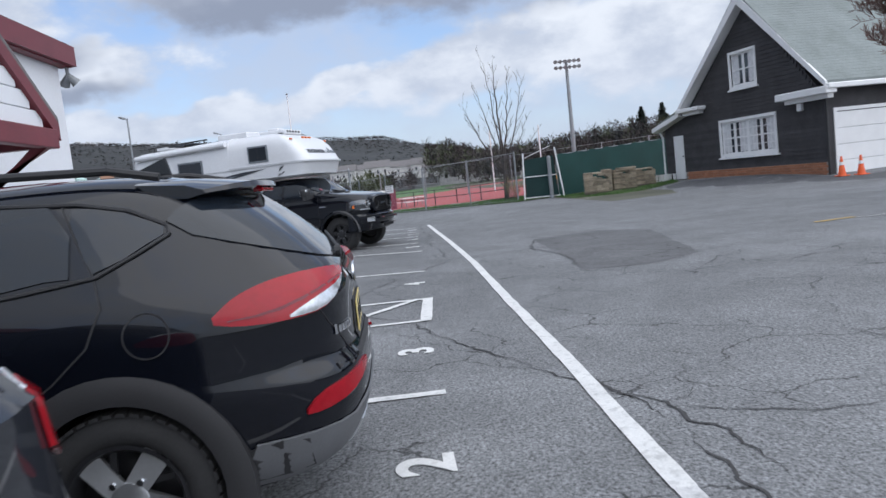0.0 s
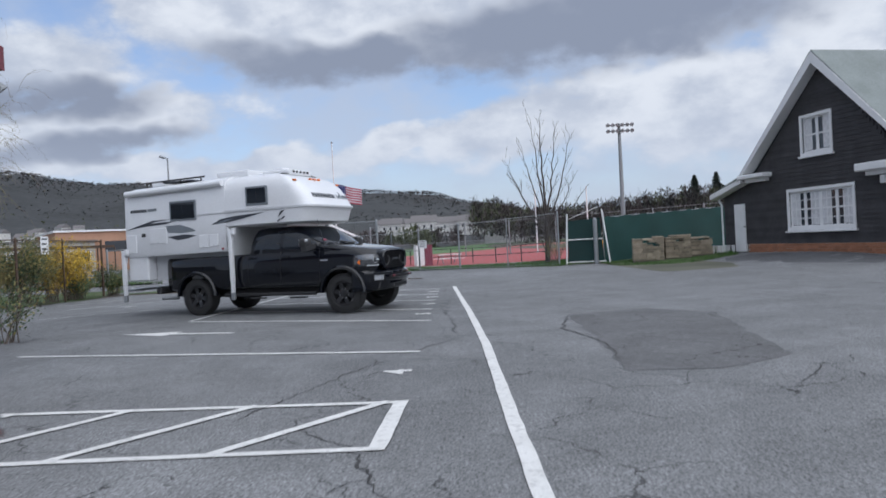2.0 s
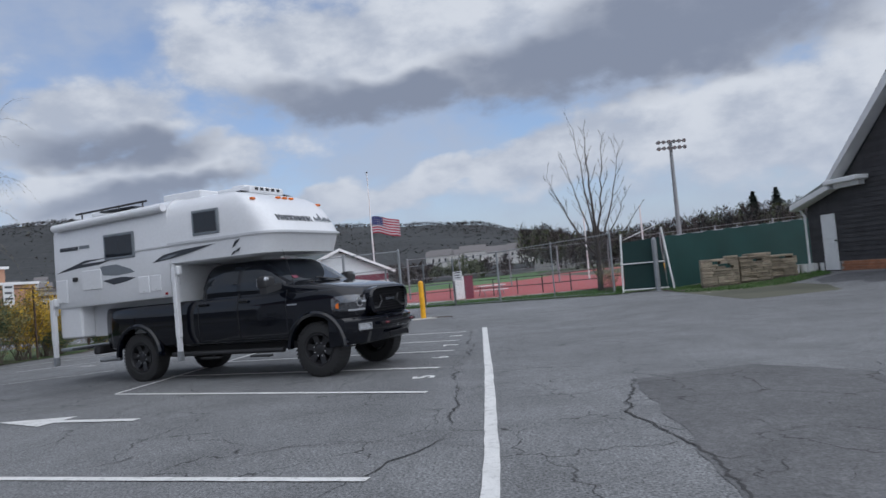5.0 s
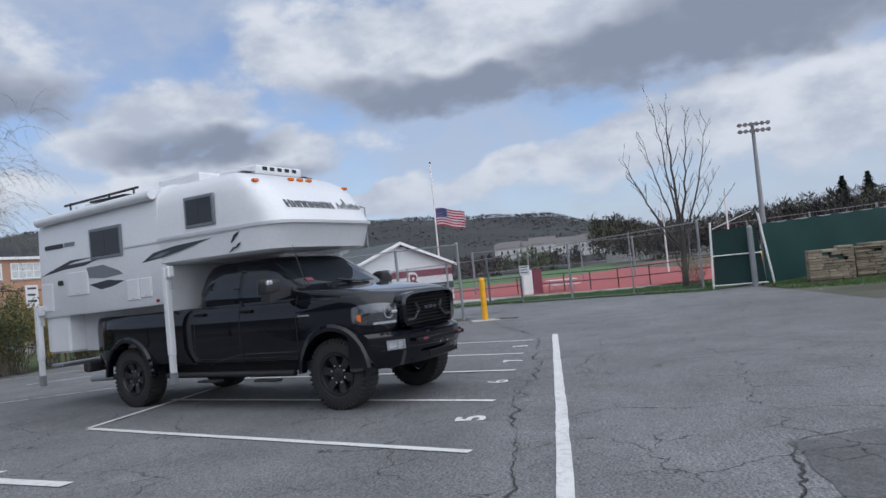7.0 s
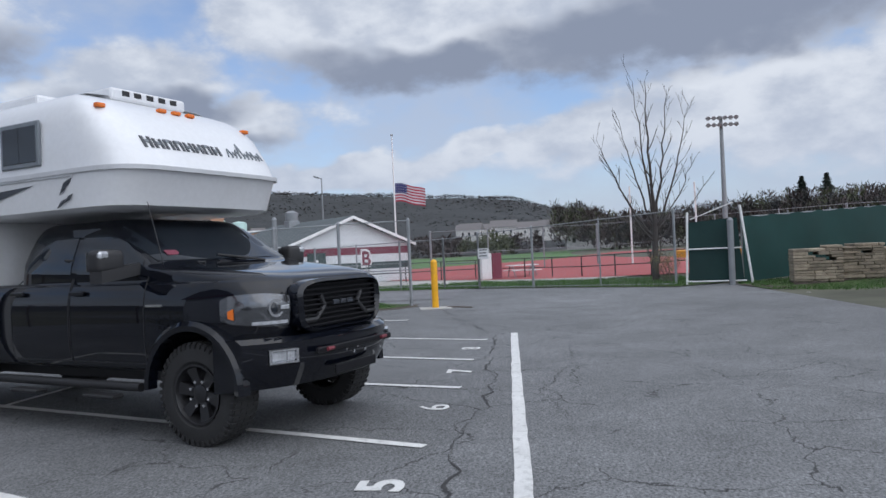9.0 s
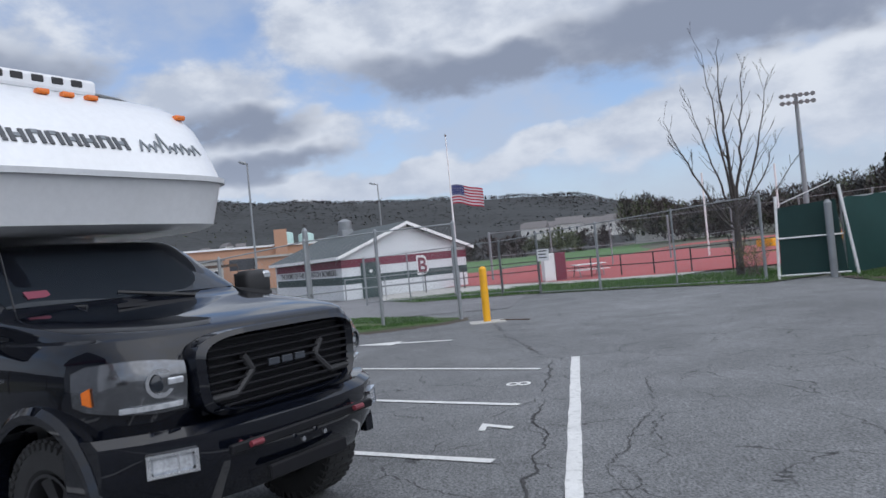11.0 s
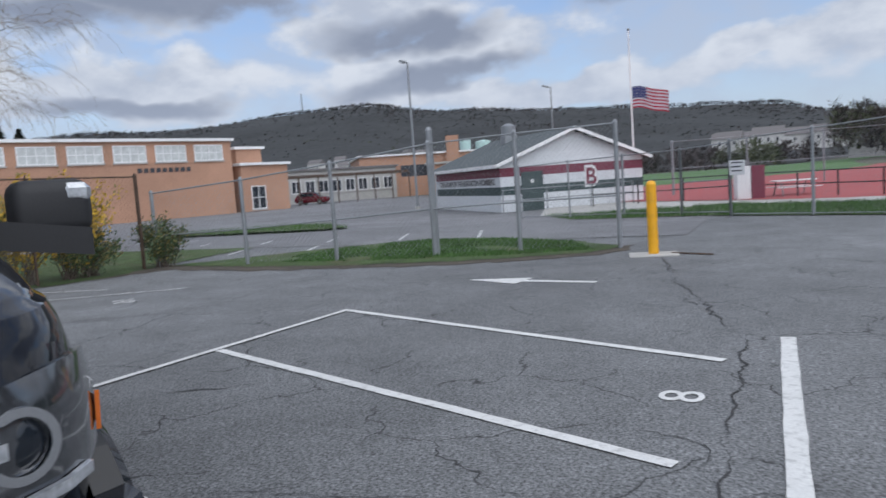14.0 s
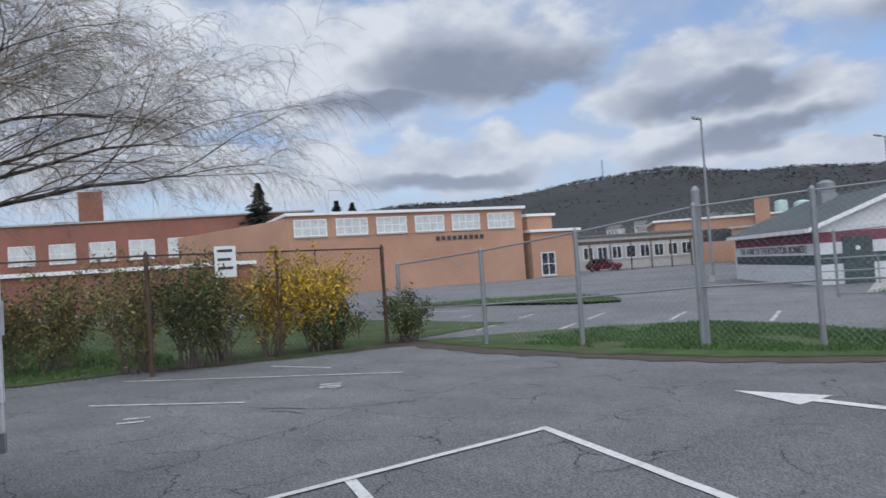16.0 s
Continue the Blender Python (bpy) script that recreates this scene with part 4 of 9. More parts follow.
def build_house():
    h = thing("dark_house", HOUSE, "black shingled gabled house with white trim, grey roof and brick base", "house")
    L, D, E = 10.7, 16.0, 3.45      # gable length, depth, eave height
    AX, AZ, TH = 4.03, 7.87, 0.22     # apex
    FZ = 2.95                        # low eave at the far side
    holes = [(2.72, 1.25, 6.14, 2.70), (3.7, 4.18, 5.2, 5.56)]

    def rise(x):
        return AZ - 0.26 - (AX - x) * (AZ - E) / (AX - 0.15) if x < AX else AZ - 0.26 - (x - AX) * (AZ - 3.62) / (8.75 - AX)

    # gable wall in strips round the openings, each a real board course
    core = bmesh.new()
    xs = sorted({0, L, *[v for o in holes for v in (o[0], o[2])], AX, 8.75, *[round(0.1 + k * 0.1, 2) for k in range(106)]})
    zs = sorted({0.0, E, 9.0, *[v for o in holes for v in (o[1], o[3])]})
    for x0, x1 in zip(xs, xs[1:]):
        for z0, z1 in zip(zs, zs[1:]):
            if any(o[0] <= x0 and x1 <= o[2] and o[1] <= z0 and z1 <= o[3] for o in holes):
                continue
            t0, t1 = min(z1, top_at(x0, rise, FZ, L)), min(z1, top_at(x1, rise, FZ, L))
            if t0 <= z0 + 0.01 and t1 <= z0 + 0.01:
                continue
            t0, t1 = max(t0, z0), max(t1, z0)
            pts = [(x0, -0.03, z0), (x1, -0.03, z0), (x1, -0.03, t1), (x0, -0.03, t0)]
            pts = [p for i, p in enumerate(pts) if i == 0 or (Vector(p) - Vector(pts[i - 1])).length > 1e-4]
            if len(pts) > 2:
                prism(core, pts, (0, -TH, 0))
    for a, b in (((0, -D, 0), (0.25, -TH - 0.03, E)), ((L - 0.25, -D, 0), (L, -TH - 0.03, FZ)), ((0, -D, 0), (L, -D + 0.25, E))):
        if a[0] == 0 and b[0] == 0.25:
            # long wall with the garage opening
            box(core, (0, -0.4, 0), (0.25, -TH - 0.03, E)), box(core, (0, -D, 0), (0.25, -5.8, E)), box(core, (0, -5.8, 2.45), (0.25, -0.4, E))
        else:
            box(core, a, b)
    part("wall", core, "clap", h, "black-stained shingle wall")
    # courses
    z = 0.62
    course = {}
    while z < 8.0:
        spans = [(0.0, L)]
        lim = [x / 20 for x in range(0, int(L * 20) + 1) if top_at(x / 20, rise, FZ, L) > z + 0.17]
        if not lim:
            break
        spans = [(min(lim), max(lim))]
        for o in holes:
            if o[1] < z + 0.17 and z < o[3]:
                spans = [q for s in spans for q in ((s[0], min(s[1], o[0])), (max(s[0], o[2]), s[1])) if q[1] - q[0] > 0.05]
        if z < 2.42:
            spans = [q for s in spans for q in ((s[0], min(s[1], 9.1)), (max(s[0], 9.88), s[1])) if q[1] - q[0] > 0.05]
        for s0, s1 in spans:
            bm = bmesh.new()
            prism(bm, [(s0, -0.03, z), (s0, 0.022, z), (s0, 0.002, z + 0.175), (s0, -0.03, z + 0.175)], (s1 - s0, 0, 0))
            part("siding_course", bm, "clap", h)
        z += 0.17
    # brick base
    rngb = random.Random(3)
    bm = bmesh.new()
    box(bm, (0.0, -0.03, 0.0), (9.0, 0.03, 0.61))
    part("base_mortar", bm, "mortar", h)
    me = None
    for row in range(6):
        for k in range(39):
            x0 = k * 0.23 + (0.115 if row % 2 else 0)
            if x0 + 0.22 > 9.0:
                continue
            if me is None:
                bm = bmesh.new()
                box(bm, (0, -0.02, 0), (0.215, 0.02, 0.095), bevel=0.006)
                me = mesh_of("brick", bm, "brick")
            o = new("brick", me)
            o.parent, o.matrix_basis = h, pose(x0, 0.028 + rngb.uniform(0, 0.006), 0.0 + row * 0.1015)
    # roof slopes
    for x0, z0, x1, z1, nm in ((-0.45, E + 0.02, AX, AZ, "roof"), (8.95, 3.42, AX, AZ, "roof")):
        bm = bmesh.new()
        dx, dz = x1 - x0, z1 - z0
        ln = math.hypot(dx, dz)
        nx, nz = -dz / ln * 0.1 * (1 if dx > 0 else -1), abs(dx) / ln * 0.1
        prism(bm, [(x0, 0.42, z0), (x1, 0.42, z1), (x1, 0.42, z1 + 0.12), (x0 + nx * 0, 0.42, z0 + 0.12)], (0, -D - 0.8, 0))
        rf = part(nm, bm, "roof_grey", h, "grey asphalt shingle roof")
        # courses of shingles as thin proud steps
        n = 34
        for i in range(n):
            k0, k1 = i / n, (i + 1.12) / n
            bm = bmesh.new()
            a, b = Vector((x0 + dx * k0, 0.43, z0 + dz * k0 + 0.122)), Vector((x0 + dx * min(1, k1), 0.43, z0 + dz * min(1, k1) + 0.122))
            up = Vector((-dz, 0, dx)).normalized() * (1 if dx > 0 else -1)
            prism(bm, [a, b, b + up * 0.002, a + up * 0.007], (0, -D - 0.82, 0))
            part("shingle_course", bm, "roof_grey", rf)
    # the low lean-to eave at the far side
    bm = bmesh.new()
    prism(bm, [(8.7, 0.42, 3.55), (L + 0.4, 0.42, 2.86), (L + 0.4, 0.42, 2.98), (8.7, 0.42, 3.7)], (0, -D - 0.8, 0))
    part("roof", bm, "roof_grey", h)
    # rake boards
    for x0, z0, x1, z1 in ((-0.5, E - 0.08, AX + 0.02, AZ + 0.06), (8.98, 3.34, AX - 0.02, AZ + 0.06), (L + 0.45, 2.76, 8.75, 3.52)):
        bm = bmesh.new()
        prism(bm, [(x0, 0.36, z0 - 0.02), (x1, 0.36, z1 - 0.42 if x1 != 8.75 else z1 - 0.2), (x1, 0.36, z1), (x0, 0.36, z0 + 0.2)], (0, 0.1, 0))
        part("rake_board", bm, "white_trim", h)
        bm = bmesh.new()
        prism(bm, [(x0, -0.02, z0 - 0.05), (x1, -0.02, z1 - 0.36 if x1 != 8.75 else z1 - 0.2), (x1, -0.02, z1 - 0.3 if x1 != 8.75 else z1 - 0.14), (x0, -0.02, z0 + 0.02)], (0, 0.4, 0))
        part("soffit", bm, "white_trim", h)
    # eave returns and gutter
    for a, b in (((-0.55, -0.02, E - 0.32), (2.1, 0.5, E - 0.04)), ((7.15, -0.02, 3.48), (8.95, 0.5, 3.66))):
        bm = bmesh.new()
        box(bm, a, b, bevel=0.03)
        box(bm, (a[0] + 0.2, a[1], a[2] - 0.16), (b[0] - 0.25, 0.25, a[2]))
        part("eave_return", bm, "white_trim", h)
    bm = bmesh.new()
    box(bm, (-0.62, -D - 0.4, E - 0.16), (-0.48, 0.42, E + 0.04), bevel=0.03)
    part("gutter", bm, "white_trim", h)
    bm = bmesh.new()
    tube(bm, (L + 0.35, 0.1, 2.8), (L + 0.08, 0.08, 2.45), 0.045)
    tube(bm, (L + 0.08, 0.08, 2.45), (L + 0.08, 0.08, 0.35), 0.045)
    part("downpipe", bm, "white_trim", h)
    bm = bmesh.new()
    tube(bm, (-0.06, 0.06, 3.2), (-0.06, 0.06, 0.1), 0.05)
    part("downpipe", bm, "dark_rail", h)

    def window(x0, z0, x1, z1, lights, rows):
        w = new("window")
        w.parent = h
        bm = bmesh.new()
        f = 0.12
        for a, b in (((x0 - f, z0 - f), (x1 + f, z0)), ((x0 - f, z1), (x1 + f, z1 + f)), ((x0 - f, z0), (x0, z1)), ((x1, z0), (x1 + f, z1))):
            box(bm, (a[0], -0.1, a[1]), (b[0], 0.06, b[1]))
        part("frame", bm, "white_trim", w)
        bm = bmesh.new()
        box(bm, (x0 - 0.2, -0.02, z0 - 0.2), (x1 + 0.2, 0.12, z0 - f - 0.003), bevel=0.01)
        part("sill", bm, "white_trim", w)
        pitch = (x1 - x0) / lights
        for i in range(lights):
            a, b = x0 + i * pitch, x0 + (i + 1) * pitch
            bm = bmesh.new()
            s = 0.075
            mid = (z0 + z1) / 2
            for p, q in (((a, z0), (a + s, z1)), ((b - s, z0), (b, z1)), ((a + s, z0), (b - s, z0 + s)), ((a + s, z1 - s), (b - s, z1)), ((a + s, mid - 0.03), (b - s, mid + 0.03))):
                box(bm, (p[0], -0.09, p[1]), (q[0], -0.035, q[1]))
            if rows:
                for c in range(1, 3):
                    xx = a + s + (b - a - 2 * s) * c / 3
                    box(bm, (xx - 0.014, -0.08, z0 + s), (xx + 0.014, -0.045, z1 - s))
                for c in (0.25, 0.75):
                    zz = z0 + (z1 - z0) * c
                    box(bm, (a + s, -0.08, zz - 0.014), (b - s, -0.045, zz + 0.014))
            part("sash", bm, "white_trim", w)
            bm = bmesh.new()
            box(bm, (a + s, -0.068, z0 + s), (b - s, -0.062, z1 - s))
            part("pane", bm, "window_dark", w)
            # curtain hangs behind the pane at one side
            bm = bmesh.new()
            n = 14
            c0, c1 = (a + s, a + pitch * 0.62) if i % 2 == 0 else (b - pitch * 0.62, b - s)
            loft(bm, [[(c0 + (c1 - c0) * k / n, -0.055 + 0.006 * math.sin(k * 2.2), zz) for k in range(n + 1)] for zz in (z0 + s + 0.02, z1 - s)], closed=False, caps=False)
            cu = part("curtain", bm, "curtain", w, smooth=60)
            cu.matrix_basis = pose(0, 0.0, 0)

    window(2.72, 1.25, 6.14, 2.70, 4, True)
    window(3.7, 4.18, 5.2, 5.56, 2, False)
    # side door
    bm = bmesh.new()
    box(bm, (9.1, -0.03, 0.28), (9.88, 0.05, 2.43))
    d = part("door", bm, "white_trim", h, "plain white side door")
    bm = bmesh.new()
    for a, b in (((9.2, 1.5), (9.78, 2.3)), ((9.2, 0.45), (9.78, 1.35))):
        box(bm, (a[0], 0.05, a[1]), (b[0], 0.062, b[1]), bevel=0.01)
    part("panel", bm, "white_trim", d)
    bm = bmesh.new()
    tube(bm, (9.1, 0.05, 1.4), (9.1, 0.12, 1.4), 0.03)
    part("handle", bm, "dark_rail", d)
    # garage door in the long wall
    g = new("garage_door")
    g.parent = h
    for i in range(4):
        bm = bmesh.new()
        box(bm, (-0.02, -5.8, 0.02 + i * 0.608), (0.05, -0.4, 0.02 + (i + 1) * 0.608 - 0.012), bevel=0.01)
        part("panel", bm, "white_trim", g)
    bm = bmesh.new()
    for a, b in (((-0.4, 0), (-0.28, 2.6)), ((-5.92, 0), (-5.8, 2.6)), ((-5.8, 2.47), (-0.4, 2.6))):
        box(bm, (-0.06, a[0], a[1]), (0.0, b[0], b[1]))
    part("frame", bm, "white_trim", g)
    # lamp on the gable wall
    bm = bmesh.new()
    box(bm, (1.1, 0.0, 2.65), (1.35, 0.16, 2.95), bevel=0.03)
    part("wall_lamp", bm, "white_trim", h)


def top_at(x, rise, fz, length):
    return rise(x) if x <= 8.75 else 3.45 - (x - 8.75) * (3.45 - 2.8) / (length - 8.75)


build_house()


def traffic_cone(x, y):
    t = thing("traffic_cone", pose(x, y, gz(x, y)), "orange traffic cone with a pale band by the garage door", "traffic cone", "cones at the garage")
    bm = bmesh.new()
    box(bm, (-0.19, -0.19, 0), (0.19, 0.19, 0.04), bevel=0.01)
    part("base", bm, "orange", t)
    bm = bmesh.new()
    tube(bm, (0, 0, 0.04), (0, 0, 0.72), 0.14, 0.03, 16)
    part("cone", bm, "orange", t, smooth=40)
    bm = bmesh.new()
    tube(bm, (0, 0, 0.4), (0, 0, 0.52), 0.094, 0.073, 16)
    part("band", bm, "sign_white", t, smooth=40)


traffic_cone(15.15, 24.2)
traffic_cone(15.75, 24.0)

# ---- buildings of the school ----


def wall_block(t, name, a, b, z, mat, depth=8.0, cap=None, side=1):
    """An upright wall from a to b in plan with depth behind it."""
    a, b = Vector((*a, 0)), Vector((*b, 0))
    d = (b - a).normalized()
    n = Vector((d.y, -d.x, 0)) * depth * side
    bm = bmesh.new()
    prism(bm, [a + Vector((0, 0, -0.6)), b + Vector((0, 0, -0.6)), b + n + Vector((0, 0, -0.6)), a + n + Vector((0, 0, -0.6))], (0, 0, z + 0.6))
    ob = part(name, bm, mat, t)
    if cap:
        bm = bmesh.new()
        e = -n.normalized() * 0.35
        prism(bm, [a + e - d * 0.3 + Vector((0, 0, z)), b + e + d * 0.3 + Vector((0, 0, z)), b + n + d * 0.3 + Vector((0, 0, z)), a + n - d * 0.3 + Vector((0, 0, z))], (0, 0, 0.28))
        part("roof_edge", bm, cap, t)
    return ob


def wall_window(t, a, b, s0, s1, z0, z1, bars=3, rows=2, side=1, glass="window_pale"):
    """A framed window on the wall a-b between s0 and s1 metres from a."""
    a, b = Vector((*a, 0)), Vector((*b, 0))
    d = (b - a).normalized()
    out = Vector((-d.y, d.x, 0)) * side
    w = new("window")
    w.parent = t
    w.matrix_basis = Matrix(((d.x, out.x, 0, a.x), (d.y, out.y, 0, a.y), (0, 0, 1, 0), (0, 0, 0, 1)))
    bm = bmesh.new()
    f = 0.1
    for p, q in (((s0, z0), (s1, z0 + f)), ((s0, z1 - f), (s1, z1)), ((s0, z0 + f), (s0 + f, z1 - f)), ((s1 - f, z0 + f), (s1, z1 - f))):
        box(bm, (p[0], -0.1, p[1]), (q[0], 0.08, q[1]))
    for i in range(1, bars):
        x = s0 + (s1 - s0) * i / bars
        box(bm, (x - 0.04, -0.1, z0 + f), (x + 0.04, 0.07, z1 - f))
    for i in range(1, rows):
        z = z0 + (z1 - z0) * i / rows
        box(bm, (s0 + f, -0.1, z - 0.035), (s1 - f, 0.06, z + 0.035))
    part("frame", bm, "white_trim", w)
    bm = bmesh.new()
    box(bm, (s0 + f, 0.0, z0 + f), (s1 - f, 0.03, z1 - f))
    part("pane", bm, glass, w)
    bm = bmesh.new()
    box(bm, (s0 - 0.1, 0.0, z0 - 0.14), (s1 + 0.1, 0.14, z0 - 0.004))
    part("sill", bm, "concrete", w)


GL, GR, GS = (-60.0, 53.5), (-52.4, 77.2), (-84.0, 52.5)
gym = thing("gymnasium", Matrix(), "orange brick flat-roofed gymnasium with pale high strip windows", "school building")
wall_block(gym, "wall", GL, GR, 7.3, "brick_far", 22, "white_trim", side=-1)
bm = bmesh.new()
prism(bm, [(*GL, -0.6), (*GS, -0.6), (GS[0] + 6, GS[1] + 24, -0.6), (-54.0, 76.5, -0.6)], (0, 0, 7.7))
part("wall", bm, "brick_far", gym)
glen = math.hypot(GR[0] - GL[0], GR[1] - GL[1])
for i in range(6):
    s = 0.5 + i * (glen - 0.6) / 6
    wall_window(gym, GR, GL, glen - s - (glen - 0.6) / 6 + 0.9, glen - s, 5.35, 6.95, 4, 2, side=1)
bm = bmesh.new()
for k in range(9):
    o = Vector((-55.5, 67.6, 4.35)) + Vector((0.305, 0.952, 0)) * k * 0.62
    box(bm, (0, -0.03, 0), (0.4, 0.03, 0.42), Matrix.Translation(o + Vector((0.06, -0.02, 0))) @ pose(0, 0, 0, 0, 0, 72.2))
part("wall_lettering", bm, "decal", gym, "dark unreadable raised lettering")
annex = thing("gym_annex", Matrix(), "low orange brick entrance block beside the gymnasium", "school building")
A0, A1 = (-52.0, 78.0), (-50.3, 83.7)
wall_block(annex, "wall", A0, A1, 4.7, "brick_far", 12, "white_trim", side=-1)
wall_block(annex, "upper_wall", (-54.2, 80.0), (-53.2, 83.0), 6.6, "brick_far", 6, "white_trim", side=-1)
wall_window(annex, A1, A0, 3.1, 4.9, 0.0, 2.5, 2, 2, side=1, glass="window_dark")
wing = thing("school_wing", Matrix(), "orange brick school wing with a square chimney", "school building")
W0, W1 = polar(-31.8, 112)[:2], polar(-20.5, 116)[:2]
wall_block(wing, "wall", W0, W1, 6.0, "brick_far", 20, "white_trim", side=-1)
wall_block(wing, "chimney", polar(-24.9, 113)[:2], polar(-23.9, 113)[:2], 8.6, "brick_far", 2.2, None, side=-1)
wall_block(wing, "low_wall", polar(-26.5, 100)[:2], polar(-21.5, 100)[:2], 4.0, "brick_far", 6, "concrete", side=-1)
bm = bmesh.new()
p0 = Vector(polar(-28.6, 103))
box(bm, (0, 0, 2.6), (5.6, 0.2, 4.2), Matrix.Translation(p0) @ pose(0, 0, 0, 0, 0, 26))
part("sign_board", bm, "decal", wing, "dark name board")
for k in (6, 7):
    wall_window(wing, W1, W0, 2.0 + k * 2.6, 3.9 + k * 2.6, 1.2, 3.2, 2, 2, side=1, glass="window_dark")
canopy = thing("walkway_canopy", Matrix(), "long dark flat-roofed walkway canopy on posts", "canopy")
c0, c1 = Vector(polar(-38.2, 92)), Vector(polar(-28.0, 100))
cd = (c1 - c0).normalized()
cn = Vector((-cd.y, cd.x, 0))
bm = bmesh.new()
prism(bm, [c0 + Vector((0, 0, 3.2)), c1 + Vector((0, 0, 3.2)), c1 + cn * 3 + Vector((0, 0, 3.2)), c0 + cn * 3 + Vector((0, 0, 3.2))], (0, 0, 0.35))
part("roof", bm, "rust", canopy)
for k in range(8):
    bm = bmesh.new()
    p = c0.lerp(c1, k / 7)
    tube(bm, p + Vector((0, 0, -0.3)), p + Vector((0, 0, 3.2)), 0.09, n=6)
    part("post", bm, "rust", canopy)
back = thing("school_link_block", Matrix(), "low pale link block with dark windows behind the canopy", "school building")
b0, b1 = polar(-39, 104)[:2], polar(-29, 112)[:2]
wall_block(back, "wall", b0, b1, 4.4, "concrete", 6, "roof_far", side=-1)
for k in range(9):
    wall_window(back, b1, b0, 0.8 + k * 2.1, 2.3 + k * 2.1, 1.2, 3.0, 2, 1, side=1, glass="window_dark")
old = thing("old_school", Matrix(), "long red brick school block with rows of pale windows", "school building")
O0, O1 = polar(-86, 150)[:2], polar(-58, 132)[:2]
wall_block(old, "wall", O0, O1, 13.2, "brick_red", 14, "concrete", side=-1)
ol = math.hypot(O1[0] - O0[0], O1[1] - O0[1])
for zz in ((6.6, 9.9), (1.6, 4.6)):
    s = 1.5
    while s < ol - 5:
        wall_window(old, O1, O0, s, s + 4.2, zz[0], zz[1], 2, 2, side=1)
        s += 6.4
wall_block(old, "chimney", polar(-74.6, 165)[:2], polar(-73.0, 165)[:2], 22.0, "brick_red", 3, None, side=-1)
wall_block(old, "roof_hut", polar(-76, 158)[:2], polar(-73.8, 158)[:2], 15.0, "brick_red", 3, "roof_far", side=-1)
low = thing("low_flat_roof_block", Matrix(), "low flat-roofed block with a pale roof edge behind the hedge", "school building")
wall_block(low, "wall", polar(-88, 62)[:2], polar(-62, 60)[:2], 2.9, "brick_red", 10, "white_trim", side=-1)

# ---- the striped field house ----
S2, S1, SR = Vector((-13.1, 52.1, 0)), Vector((-20.6, 60.3, 0)), Vector((-7.0, 57.7, 0))


